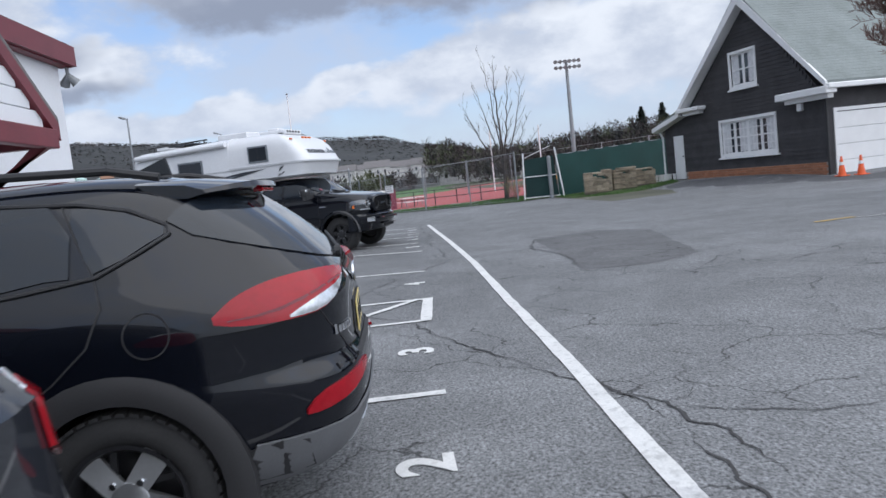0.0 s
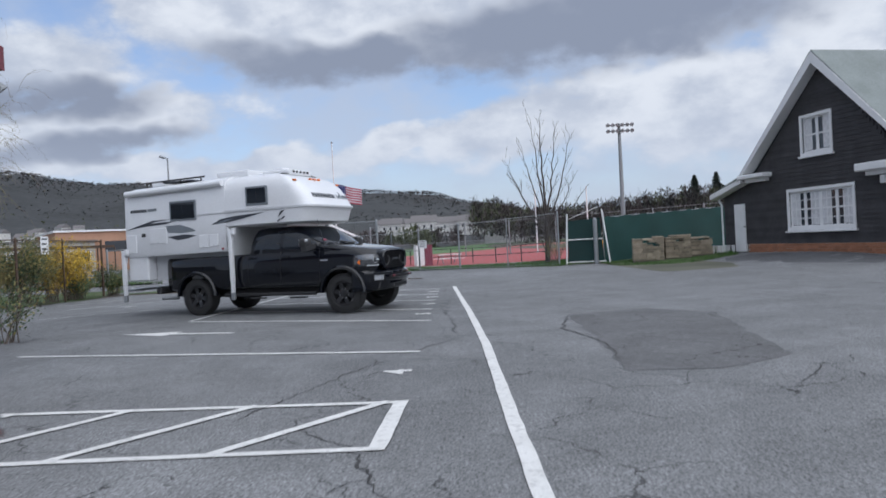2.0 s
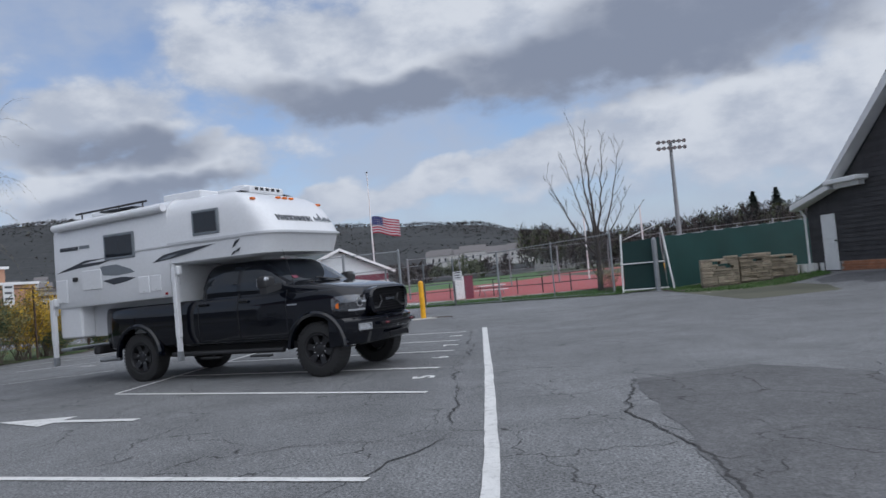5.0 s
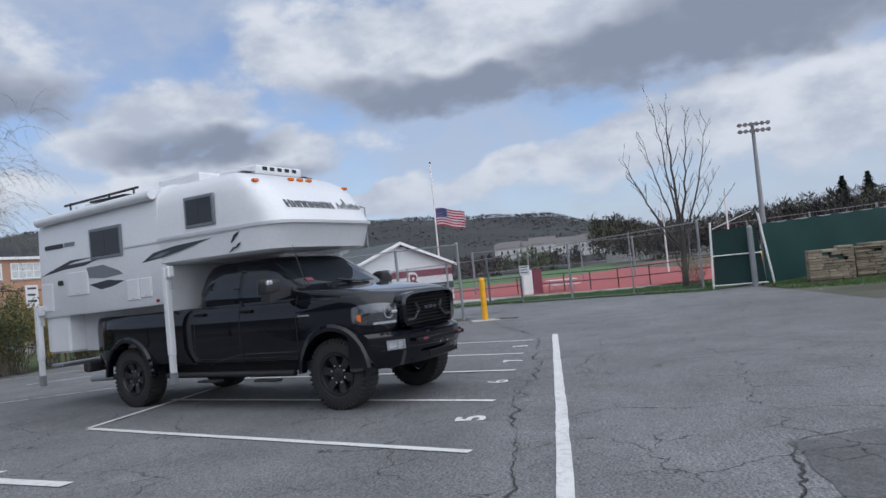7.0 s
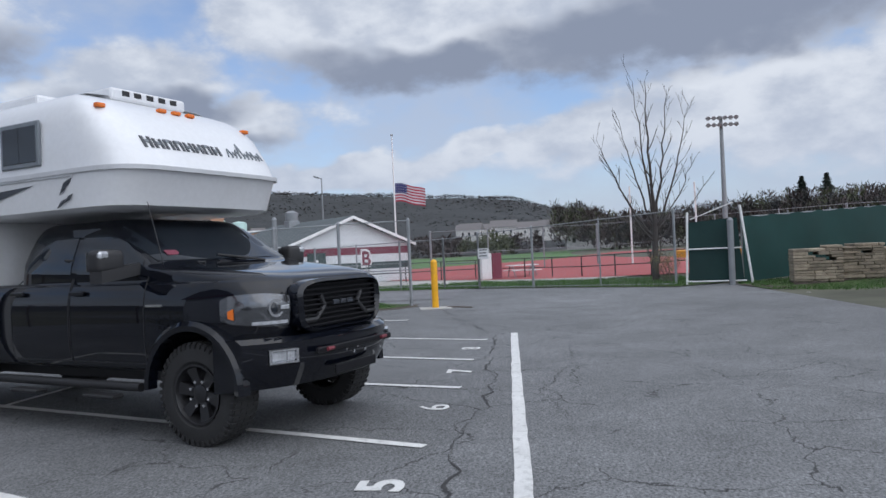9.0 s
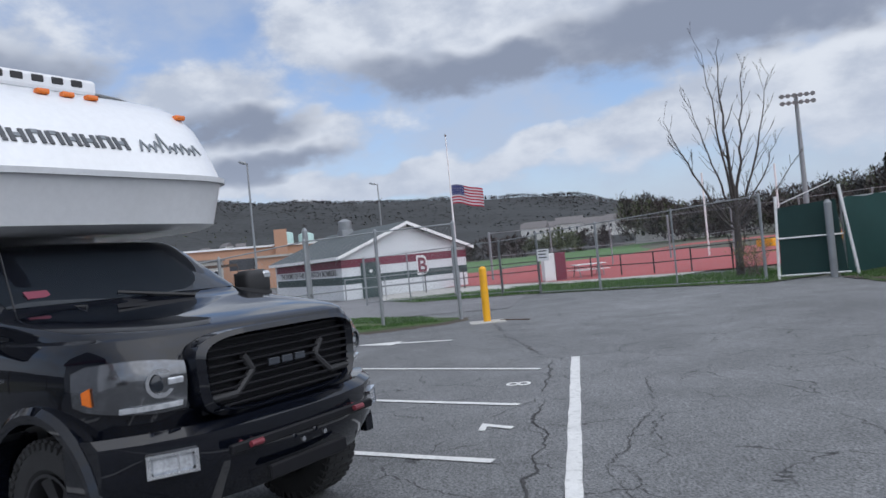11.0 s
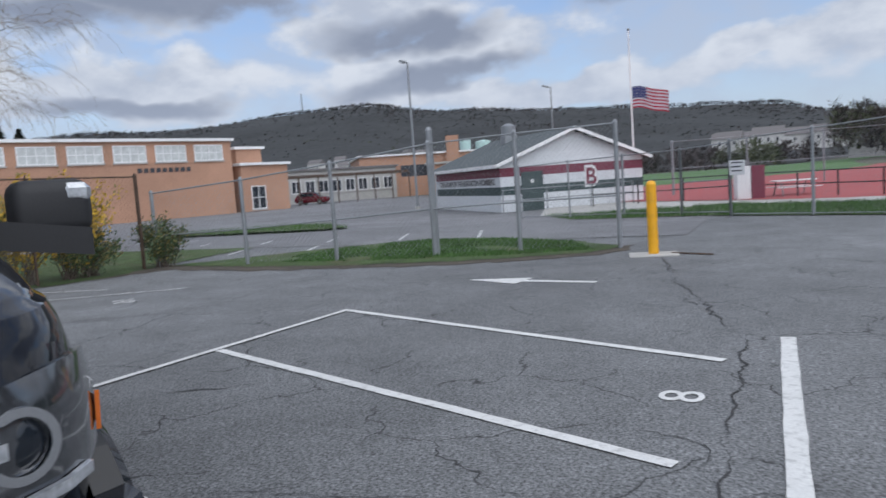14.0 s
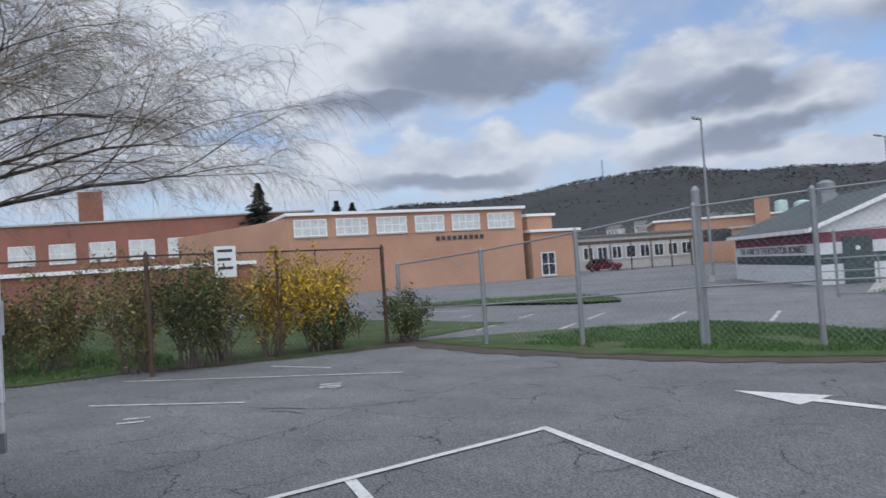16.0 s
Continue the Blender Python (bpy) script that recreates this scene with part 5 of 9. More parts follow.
def build_shed():
    t = thing("field_house", Matrix(), "white field house with maroon and green bands, grey roof", "building")
    gd, sd = (SR - S2).normalized(), (S1 - S2).normalized()
    W, L = (SR - S2).length, (S1 - S2).length
    base, E, A = -0.3, 2.2, 3.72
    m = Matrix(((gd.x, sd.x, 0, S2.x), (gd.y, sd.y, 0, S2.y), (0, 0, 1, 0), (0, 0, 0, 1)))
    bm = bmesh.new()
    box(bm, (0, 0, base), (W, 11.4, E))
    part("wall", bm, "siding", t, at=m)
    bm = bmesh.new()
    prism(bm, [(0, 0, E), (W, 0, E), (W / 2, 0, A)], (0, 0.25, 0))
    gb = part("gable", bm, "siding", t, at=m)
    for k in range(9):
        z = E + k * 0.18
        a = (z - E) / (A - E) * W / 2
        if W / 2 - a < 0.2:
            break
        bm = bmesh.new()
        prism(bm, [(a + 0.02, 0, z), (a + 0.02, -0.03, z), (a + 0.02, 0, z + 0.17)], (W - 2 * a - 0.04, 0, 0))
        part("siding_board", bm, "siding", t, at=m)
    for x0, z0, x1, z1 in ((-0.35, E - 0.12, W / 2, A + 0.1), (W + 0.35, E - 0.12, W / 2, A + 0.1)):
        bm = bmesh.new()
        prism(bm, [(x0, -0.4, z0), (x1, -0.4, z1), (x1, -0.4, z1 + 0.14), (x0, -0.4, z0 + 0.14)], (0, L + 0.8, 0))
        part("roof", bm, "roof_green", t, at=m)
        bm = bmesh.new()
        prism(bm, [(x0, -0.46, z0 - 0.06), (x1, -0.46, z1 - 0.06), (x1, -0.46, z1 + 0.12), (x0, -0.46, z0 + 0.12)], (0, 0.055, 0))
        part("rake_board", bm, "white_trim", t, at=m)
    bm = bmesh.new()
    box(bm, (-0.42, -0.4, E - 0.18), (-0.36, L + 0.4, E + 0.0))
    part("gutter", bm, "white_trim", t, at=m)
    for z0, z1, mat in ((1.55, 2.0, "maroon_band"), (0.62, 1.05, "green_band")):
        bm = bmesh.new()
        box(bm, (-0.012, -0.012, z0), (W + 0.012, -0.001, z1))
        part("band", bm, mat, t, at=m)
        bm = bmesh.new()
        box(bm, (-0.012, 0.0, z0), (-0.001, L, z1))
        part("band", bm, mat, t, at=m)
    # door in the gable wall by the corner
    bm = bmesh.new()
    box(bm, (1.15, -0.07, base), (2.35, -0.013, 1.75))
    d = part("door", bm, "green_band", t, at=m)
    bm = bmesh.new()
    tube(bm, (1.75, -0.075, 1.25), (1.75, -0.07, 1.25), 0.1, n=16)
    part("door_sign", bm, "sign_white", d)
    # club letter
    for text, size, mat, y in (("B", 1.55, "sign_white", -0.02), ("B", 1.25, "maroon_band", -0.035)):
        words("letter_sign", text, size, mat, m @ pose(W * 0.62, y, 1.25, 90), t, 0.008, stretch=0.95, bold=0.05 if mat == "sign_white" else 0.02)
    words("wall_lettering", "THE HOME OF THE BOONTON BOMBERS", 0.46, "decal", m @ pose(-0.02, L * 0.5, 1.3, 90, 0, -90), t, 0.004, stretch=1.12, bold=0.008)
    v = thing("roof_ventilator", m @ pose(W * 0.42, L * 0.62, 3.35), "grey steel ventilator drum on the field house roof", "ventilator")
    bm = bmesh.new()
    box(bm, (-0.4, -0.4, 0), (0.4, 0.4, 0.7), bevel=0.03)
    part("curb", bm, "galv", v)
    bm = bmesh.new()
    tube(bm, (0, 0, 0.7), (0, 0, 1.25), 0.42, 0.46, 16)
    tube(bm, (0, 0, 1.25), (0, 0, 1.42), 0.46, 0.15, 16)
    part("drum", bm, "galv", v, smooth=35)


build_shed()

# ---- fences ----


def chain_fence(name, pts, heights, label, post_mat="galv", wire_mat="wire", gap=3.0, rails=(1.0, 0.5), wire_r=0.0019, pitch=0.075, post_r=0.03, group="", ends=None, mesh=True):
    """Posts, rails and a real diamond mesh along a line of plan points."""
    t = thing(name, Matrix(), label, "fence", group)
    wire = bmesh.new()
    for (p, hp), (q, hq) in zip(zip(pts, heights), zip(pts[1:], heights[1:])):
        a, b = Vector((*p, gz(*p))), Vector((*q, gz(*q)))
        L = (b - a).length
        n = max(1, round(L / gap))
        d = (b - a).normalized()
        for i in range(n + 1):
            if i == 0 and p != pts[0]:
                continue
            o, h = a.lerp(b, i / n), hp + (hq - hp) * i / n
            r = post_r * (1.5 if (i in (0, n)) else 1.0)
            bm = bmesh.new()
            tube(bm, o + Vector((0, 0, -0.1)), o + Vector((0, 0, h)), r, n=10)
            pst = part("post", bm, post_mat, t, smooth=40)
            bm = bmesh.new()
            tube(bm, o + Vector((0, 0, h)), o + Vector((0, 0, h + 0.06)), r * 1.15, r * 0.4, n=10)
            part("cap", bm, post_mat, pst, smooth=40)
        for k in rails:
            bm = bmesh.new()
            tube(bm, a + Vector((0, 0, (hp - 0.04) * k + 0.02)), b + Vector((0, 0, (hq - 0.04) * k + 0.02)), 0.017, n=8)
            part("rail", bm, post_mat, t, smooth=40)
        if not mesh:
            continue
        H = min(hp, hq) - 0.08
        side = Vector((-d.y, d.x, 0)) * 0.03
        for sgn in (1, -1):
            k = -H
            while k < L:
                s0, z0, s1, z1 = k, 0.0, k + H, H
                if s0 < 0:
                    z0, s0 = -s0, 0.0
                if s1 > L:
                    z1, s1 = H - (s1 - L), L
                if s1 > s0 + 0.02:
                    u0, u1 = (s0, s1) if sgn > 0 else (L - s0, L - s1)
                    f0, f1 = u0 / L, u1 / L
                    A = a.lerp(b, f0) + Vector((0, 0, 0.05 + z0 / H * (hp + (hq - hp) * f0 - 0.09))) - side
                    B = a.lerp(b, f1) + Vector((0, 0, 0.05 + z1 / H * (hp + (hq - hp) * f1 - 0.09))) - side
                    tube(wire, A, B, wire_r, n=3, caps=False)
                k += pitch * 1.414
    if mesh:
        tagged(part("wire_mesh", wire, wire_mat, t), kind="stuff")
    else:
        wire.free()
    return t


chain_fence("chain_link_fence", [(-2.96, 31.7), (-4.92, 31.4), (-6.65, 30.95), (-8.75, 30.45), (-10.85, 30.05), (-13.35, 29.85)], [2.45, 2.42, 2.35, 2.1, 1.9, 1.75], "galvanised chain-link fence with rails along the grass strip", gap=9, rails=(1.0, 0.42))
bigpost = thing("fence_post", pose(-6.65, 31.05, 0), "thick galvanised steel fence post in the grass strip", "post")
bm = bmesh.new()
tube(bm, (0, 0, -0.1), (0, 0, 2.6), 0.07, n=14)
part("shaft", bm, "galv", bigpost, smooth=40)
bm = bmesh.new()
tube(bm, (0, 0, 2.6), (0, 0, 2.68), 0.078, 0.03, n=14)
part("cap", bm, "galv", bigpost, smooth=40)
chain_fence("brown_fence", [(-13.38, 29.46), (-13.75, 24.45), (-15.4, 18.5), (-17.5, 12.5)], [2.15, 2.2, 2.2, 2.2], "old brown rusted chain-link fence behind the bays", "rust", "rust", gap=3.2, rails=(1.0,), post_r=0.028)
chain_fence("court_fence", [(5.35, 36.3), (0.64, 38.8), (-1.46, 40.05)], [2.55, 2.3, 2.2], "tall chain-link fence of the athletics court", gap=2.6, rails=(1.0, 0.02))
chain_fence("court_gate", [(-1.46, 40.05), (-2.97, 41.2)], [2.15, 2.1], "chain-link gate standing closed by the court", gap=1.6, rails=(1.0, 0.5, 0.05))
chain_fence("back_fence", [(-2.97, 41.2), (-5.0, 42.4), (-9.0, 43.2)], [2.1, 2.1, 2.0], "chain-link fence beside the field house", gap=2.4, rails=(1.0, 0.05))
chain_fence("court_backstop", [(-6, 62), (6, 66), (22, 62), (34, 56)], [3.2, 3.2, 3.2, 3.2], "tall chain-link backstop round the court", gap=4.0, rails=(1.0, 0.5), mesh=False, post_r=0.05)


def low_rail(pts, mat, label, name="low_fence"):
    t = thing(name, Matrix(), label, "fence")
    for p, q in zip(pts, pts[1:]):
        a, b = Vector((*p, gz(*p) + 0.07)), Vector((*q, gz(*q) + 0.07))
        n = max(1, round((b - a).length / 2.2))
        for i in range(n + 1):
            o = a.lerp(b, i / n)
            bm = bmesh.new()
            tube(bm, o - Vector((0, 0, 0.2)), o + Vector((0, 0, 1.1)), 0.035, n=6)
            part("post", bm, mat, t)
        for h in (1.08, 0.55):
            bm = bmesh.new()
            tube(bm, a + Vector((0, 0, h)), b + Vector((0, 0, h)), 0.025, n=6)
            part("rail", bm, mat, t)


low_rail([(-8.5, 52.5), (-2.5, 55.2), (3.4, 49.9), (6.5, 47.2), (13, 44.5)], "dark_rail", "low black rail fence along the red court")
low_rail([(-12.6, 51.0), (-7.0, 54.8)], "galv", "low steel handrail before the field house", "handrail")


def sign(x, y, z, w, h, rot, label, rows=3):
    t = thing("sign", pose(x, y, z, 0, 0, rot), label, "sign")
    bm = bmesh.new()
    box(bm, (-w / 2, -0.01, -h / 2), (w / 2, 0.0, h / 2), bevel=0.003)
    part("board", bm, "sign_white", t)
    for i in range(rows):
        bm = bmesh.new()
        zz = h / 2 - h * (i + 0.7) / (rows + 0.6)
        box(bm, (-w * 0.36, -0.014, zz), (w * (0.34 - 0.08 * (i % 2)), -0.0105, zz + h * 0.09))
        part("lettering", bm, "decal", t)


sign(-1.25, 39.86, 1.35, 0.5, 0.42, -31, "small white notice on the court gate")
sign(-13.62, 25.9, 2.0, 0.42, 0.6, 84, "white notice board wired to the brown fence")

# gate by the tree and green windscreen fence
gate = thing("steel_gate", Matrix(), "tall leaning steel gate frame with green mesh", "gate")
for a, b, r in (((5.72, 36.4, -0.05), (5.85, 36.5, 2.45), 0.04), ((7.7, 35.85, -0.05), (7.42, 36.0, 2.6), 0.04), ((5.72, 36.38, 0.12), (7.5, 35.85, 0.12), 0.025), ((5.8, 36.4, 1.2), (7.4, 35.9, 1.2), 0.025), ((5.9, 36.4, 2.2), (7.2, 36.0, 2.7), 0.015)):
    bm = bmesh.new()
    tube(bm, a, b, r, n=10)
    part("frame_tube", bm, "white_trim", gate, smooth=40)
bm = bmesh.new()
prism(bm, [(5.8, 36.42, 0.12), (7.45, 35.93, 0.12), (7.3, 35.98, 2.2), (5.86, 36.46, 2.1)], (0.004, 0.012, 0))
part("mesh_panel", bm, "screen_dark", gate)
gp = thing("gate_post", pose(7.02, 35.75, 0), "thick grey steel gate post", "post")
bm = bmesh.new()
tube(bm, (0, 0, -0.1), (0, 0, 2.1), 0.1, n=14)
part("shaft", bm, "galv", gp, smooth=40)
bm = bmesh.new()
tube(bm, (0, 0, 2.1), (0, 0, 2.2), 0.11, 0.04, n=14)
part("cap", bm, "galv", gp, smooth=40)


def windscreen(a, b, h0, h1):
    t = thing("windscreen_fence", Matrix(), "chain-link fence covered with dark green windscreen cloth", "fence")
    a, b = Vector((*a, gz(*a))), Vector((*b, gz(*b)))
    d = (b - a).normalized()
    s = Vector((-d.y, d.x, 0))
    L = (b - a).length
    n = 60
    rng = random.Random(8)
    rows = []
    for j in range(9):
        row = []
        for i in range(n + 1):
            k = i / n
            h = h0 + (h1 - h0) * k
            sag = 0.03 * math.sin(i * 0.9) * (j / 8) + rng.uniform(-0.012, 0.012)
            row.append(a + d * L * k + s * (0.012 * math.sin(i * 0.37 + j * 0.6) + rng.uniform(-0.004, 0.004) - 0.05) + Vector((0, 0, 0.05 + (h - 0.05) * j / 8 + sag * (j == 8))))
        rows.append(row)
    bm = bmesh.new()
    loft(bm, rows, closed=False, caps=False)
    cloth = part("cloth", bm, "screen", t, smooth=60)
    finish(cloth, [("SOLIDIFY", {"thickness": 0.006})], 60)
    for i in range(int(L / 2.6) + 1):
        o = a + d * min(L, i * 2.6)
        bm = bmesh.new()
        tube(bm, o, o + Vector((0, 0, h0 + (h1 - h0) * i * 2.6 / L + 0.1)), 0.03, n=8)
        part("post", bm, "galv", t)
    bm = bmesh.new()
    tube(bm, a + Vector((0, 0, h0)), b + Vector((0, 0, h1)), 0.022, n=8)
    part("rail", bm, "galv", t)


windscreen((7.5, 36.2), (16.8, 43.3), 2.2, 2.35)

# stacked stone on pallets
def stone_stack(x, y, w, d, h, seed, rot):
    rng = random.Random(seed)
    t = thing("stone_pallet", pose(x, y, gz(x, y), 0, 0, rot), "wrapped pallet of stacked tan stone slabs on the grass bank", "stone pallet", "stone pallets")
    pal = new("pallet")
    pal.parent = t
    for k in range(3):
        bm = bmesh.new()
        box(bm, (-w / 2, -d / 2 + k * (d - 0.1) / 2, 0), (w / 2, -d / 2 + 0.1 + k * (d - 0.1) / 2, 0.09))
        part("runner", bm, "bark", pal)
    for k in range(6):
        bm = bmesh.new()
        box(bm, (-w / 2 + k * (w - 0.12) / 5, -d / 2, 0.092), (-w / 2 + 0.12 + k * (w - 0.12) / 5, d / 2, 0.115))
        part("board", bm, "bark", pal)
    z = 0.118
    while z < h - 0.06:
        dz = rng.uniform(0.06, 0.11)
        u = -w / 2
        while u < w / 2 - 0.05:
            l = min(rng.uniform(0.25, 0.6), w / 2 - u)
            if rng.random() > 0.06 or z < h * 0.6:
                bm = bmesh.new()
                box(bm, (u + 0.006, -d / 2 + rng.uniform(-0.03, 0.05), z), (u + l - 0.006, d / 2 + rng.uniform(-0.05, 0.03), z + dz - 0.008), bevel=0.012)
                part("stone", bm, "stone", t)
            u += l
        z += dz


stone_stack(9.05, 34.3, 1.35, 1.0, 1.2, 1, -12)
stone_stack(10.45, 34.6, 1.15, 1.0, 1.2, 2, -8)
stone_stack(11.65, 35.0, 1.0, 0.9, 0.95, 3, -5)
_r = random.Random(77)
for k in range(5):
    bk = thing("white_bucket", pose(12.4 + k * 0.24, 35.3 + _r.uniform(-0.2, 0.2), gz(12.6, 35.3)), "white plastic bucket beside the windscreen fence", "bucket", "white buckets")
    bm = bmesh.new()
    tube(bm, (0, 0, 0), (0, 0, 0.36), 0.13, 0.15, 14)
    part("bucket", bm, "sign_white", bk, smooth=40)
    bm = bmesh.new()
    tube(bm, (0, 0, 0.36), (0, 0, 0.385), 0.158, 0.158, 14)
    part("lid", bm, "sign_white", bk)

# ---- bollard, lamps, flag ----
bol = thing("bollard", pose(-2.13, 30.45, 0), "yellow steel bollard on a small concrete pad", "bollard")
bm = bmesh.new()
tube(bm, (0, 0, 0), (0, 0, 1.24), 0.088, n=24)
tube(bm, (0, 0, 1.24), (0, 0, 1.29), 0.088, 0.06, 24)
tube(bm, (0, 0, 1.29), (0, 0, 1.305), 0.06, 0.015, 24)
part("post", bm, "yellow", bol, smooth=45)
bm = bmesh.new()
box(bm, (-0.42, -0.3, -0.05), (0.42, 0.3, 0.025), pose(0, 0, 0, 0, 0, 12), bevel=0.012)
part("pad", bm, "concrete", bol)
bm = bmesh.new()
tube(bm, (0.3, 0.05, 0.03), (1.0, -0.15, 0.01), 0.015, n=6)
part("chain", bm, "rust", bol)


def lamp_pole(x, y, top, arm, label, r=0.09):
    t = thing("lamp_post", pose(x, y, gz(x, y)), label, "lamp post", "lamp posts of the school drive")
    bm = bmesh.new()
    tube(bm, (0, 0, -0.2), (0, 0, top), r, r * 0.62, 12)
    part("pole", bm, "galv", t, smooth=40)
    bm = bmesh.new()
    tube(bm, (0, 0, top - 0.15), (arm[0] * 0.6, arm[1] * 0.6, top + 0.08), 0.035, n=8)
    ar = part("arm", bm, "galv", t, smooth=40)
    bm = bmesh.new()
    box(bm, (-0.3, -0.15, -0.07), (0.3, 0.15, 0.09), Matrix.Translation((arm[0], arm[1], top + 0.12)) @ pose(0, 0, 0, 0, -18, math.degrees(math.atan2(arm[1], arm[0]))), bevel=0.04)
    part("head", bm, "galv", t)
    bm = bmesh.new()
    tube(bm, (0, 0, -0.2), (0, 0, 0.35), r * 2.2, r * 1.9, 12)
    part("foot", bm, "concrete", t)


lamp_pole(-21.3, 58.65, 9.4, (-0.5, 0.35), "grey steel lamp post with a small angled head")
lamp_pole(-19.9, 85.0, 10.0, (-0.6, 0.2), "grey steel lamp post behind the field house")


def flood(x, y, top):
    t = thing("floodlight_mast", pose(x, y, 0), "tall grey sports floodlight mast with two rows of lamps", "floodlight")
    bm = bmesh.new()
    tube(bm, (0, 0, -0.5), (0, 0, top), 0.42, 0.24, 14)
    part("pole", bm, "galv", t, smooth=40)
    for z in (top - 0.2, top - 1.2):
        bm = bmesh.new()
        box(bm, (-2.2, -0.1, z - 0.08), (2.2, 0.1, z + 0.08))
        part("crossarm", bm, "galv", t)
        for k in range(6):
            bm = bmesh.new()
            xx = -2.0 + k * 0.8
            tube(bm, (xx, -0.15, z + 0.1), (xx, -0.75, z - 0.1), 0.16, 0.32, 12)
            part("lamp", bm, "galv", t, smooth=40)


flood(30.8, 121.95, 19.6)
for x, y, h in ((7.9, 62.0, 5.4), (12.0, 61.0, 5.4)):
    gp = thing("goal_post", pose(x, y, 0), "tall white upright of a field goal", "goal post", "goal posts")
    bm = bmesh.new()
    tube(bm, (0, 0, 0), (0, 0, h), 0.06, n=10)
    part("upright", bm, "white_trim", gp, smooth=40)

flag = thing("flagpole", pose(-10.6, 74.9, 0), "white flagpole with the flag at half mast", "flagpole")
bm = bmesh.new()
tube(bm, (0, 0, -0.4), (0, 0, 12.0), 0.09, 0.045, 12)
part("pole", bm, "white_trim", flag, smooth=40)
bm = bmesh.new()
bmesh.ops.create_icosphere(bm, subdivisions=2, radius=0.11, matrix=Matrix.Translation((0, 0, 12.08)))
part("finial", bm, "galv", flag, smooth=60)
fl = new("flag")
fl.parent = flag


def flag_pt(u, v):
    """u along the fly, v down the hoist: the cloth droops and ripples."""
    return Vector((0.1 + u * 2.65, 0.2 * math.sin(u * 8.5 + v) * u + 0.15 * u, 7.75 - v * 1.62 - 0.5 * u * u - 0.12 * u + 0.07 * math.sin(u * 8)))


for s in range(13):
    bm = bmesh.new()
    u0 = 0.4 if s < 7 else 0.0
    n = 16
    loft(bm, [[flag_pt(u0 + (1 - u0) * k / n, v) for k in range(n + 1)] for v in (s / 13, (s + 1) / 13)], closed=False, caps=False)
    part("stripe", bm, "flag_red" if s % 2 == 0 else "flag_white", fl, smooth=60)
bm = bmesh.new()
loft(bm, [[flag_pt(0.4 * k / 8, v / 13) for k in range(9)] for v in range(8)], closed=False, caps=False)
part("canton", bm, "flag_blue", fl, smooth=60)
for i in range(5):
    for j in range(4):
        bm = bmesh.new()
        c = flag_pt(0.04 + 0.08 * i, (0.8 + j * 1.75) / 13)
        tube(bm, c + Vector((0, -0.02, 0)), c + Vector((0, 0.02, 0)), 0.04, n=5)
        part("star", bm, "flag_white", fl)

# picnic table by the court
pt = thing("picnic_table", pose(0.3, 53.6, gz(0.3, 53.6) + 0.04, 0, 0, 20), "white picnic table on the concrete path", "picnic table")
for lo, hi, nm in (((-0.9, -0.38, 0.7), (0.9, 0.38, 0.75), "tabletop"), ((-0.9, -0.85, 0.42), (0.9, -0.58, 0.46), "bench"), ((-0.9, 0.58, 0.42), (0.9, 0.85, 0.46), "bench")):
    bm = bmesh.new()
    box(bm, lo, hi, bevel=0.008)
    part(nm, bm, "sign_white", pt)
for x in (-0.65, 0.65):
    for y in (-0.5, 0.5):
        bm = bmesh.new()
        tube(bm, (x, y * 0.5, 0.7), (x, y * 1.3, 0.0), 0.03, n=6)
        part("leg", bm, "galv", pt)
mat1 = thing("landing_mat", pose(16.5, 72, 0.07, 0, 0, 8), "yellow padded landing mat on the red court", "mat")
bm = bmesh.new()
box(bm, (-3.2, -1.5, 0), (3.2, 1.5, 0.7), bevel=0.08)
part("pad", bm, "yellow", mat1)
sb = thing("equipment_box", pose(-1.6, 52.9, gz(-1.6, 52.9) + 0.04, 0, 0, 20), "white equipment box with a red side near the court", "box")
bm = bmesh.new()
box(bm, (-0.5, -0.3, 0), (0.1, 0.3, 1.5), bevel=0.02)
part("cabinet", bm, "sign_white", sb)
bm = bmesh.new()
box(bm, (0.12, -0.3, 0), (0.7, 0.3, 1.5), bevel=0.02)
part("side_panel", bm, "maroon_band", sb)

# ---- white building ----
wb = thing("white_building", Matrix(), "white rendered building with maroon eaves and a gabled porch hood", "building")
bm = bmesh.new()
box(bm, (-16, -6.0, 0), (-6.05, 10.6, 3.95))
part("wall", bm, "white_wall", wb)
bm = bmesh.new()
prism(bm, [(-16.4, -6.4, 3.95), (-5.9, -6.4, 3.95), (-5.9, -6.4, 4.2), (-11.1, -6.4, 6.9), (-16.4, -6.4, 4.2)], (0, 17.15, 0))
part("roof", bm, "roof_far", wb)
bm = bmesh.new()
box(bm, (-5.9, -6.45, 3.86), (-5.84, 10.8, 4.16))
box(bm, (-16.4, 10.752, 3.86), (-5.9, 10.81, 4.16))
part("fascia", bm, "maroon", wb)
bm = bmesh.new()
box(bm, (-6.06, -6.4, 3.84), (-5.9, 10.75, 3.92))
part("soffit", bm, "maroon", wb)
for a in (0.0,):
    bm = bmesh.new()
    tube(bm, (-5.95, 10.68, 3.86), (-5.95, 10.7, 3.7), 0.03, 0.03, 8)
    tube(bm, (-5.95, 10.7, 3.72), (-5.86, 10.76, 3.6), 0.04, 0.08, 10)
    tube(bm, (-5.95, 10.7, 3.72), (-6.06, 10.8, 3.6), 0.04, 0.08, 10)
    part("security_lamp", bm, "galv", wb, smooth=40)
hood = thing("porch_hood", Matrix(), "gabled porch hood with maroon timbers and white boards", "porch hood")
HX, HY0, HY1, HZ, HA = -4.95, 4.6, 7.6, 2.62, 3.85
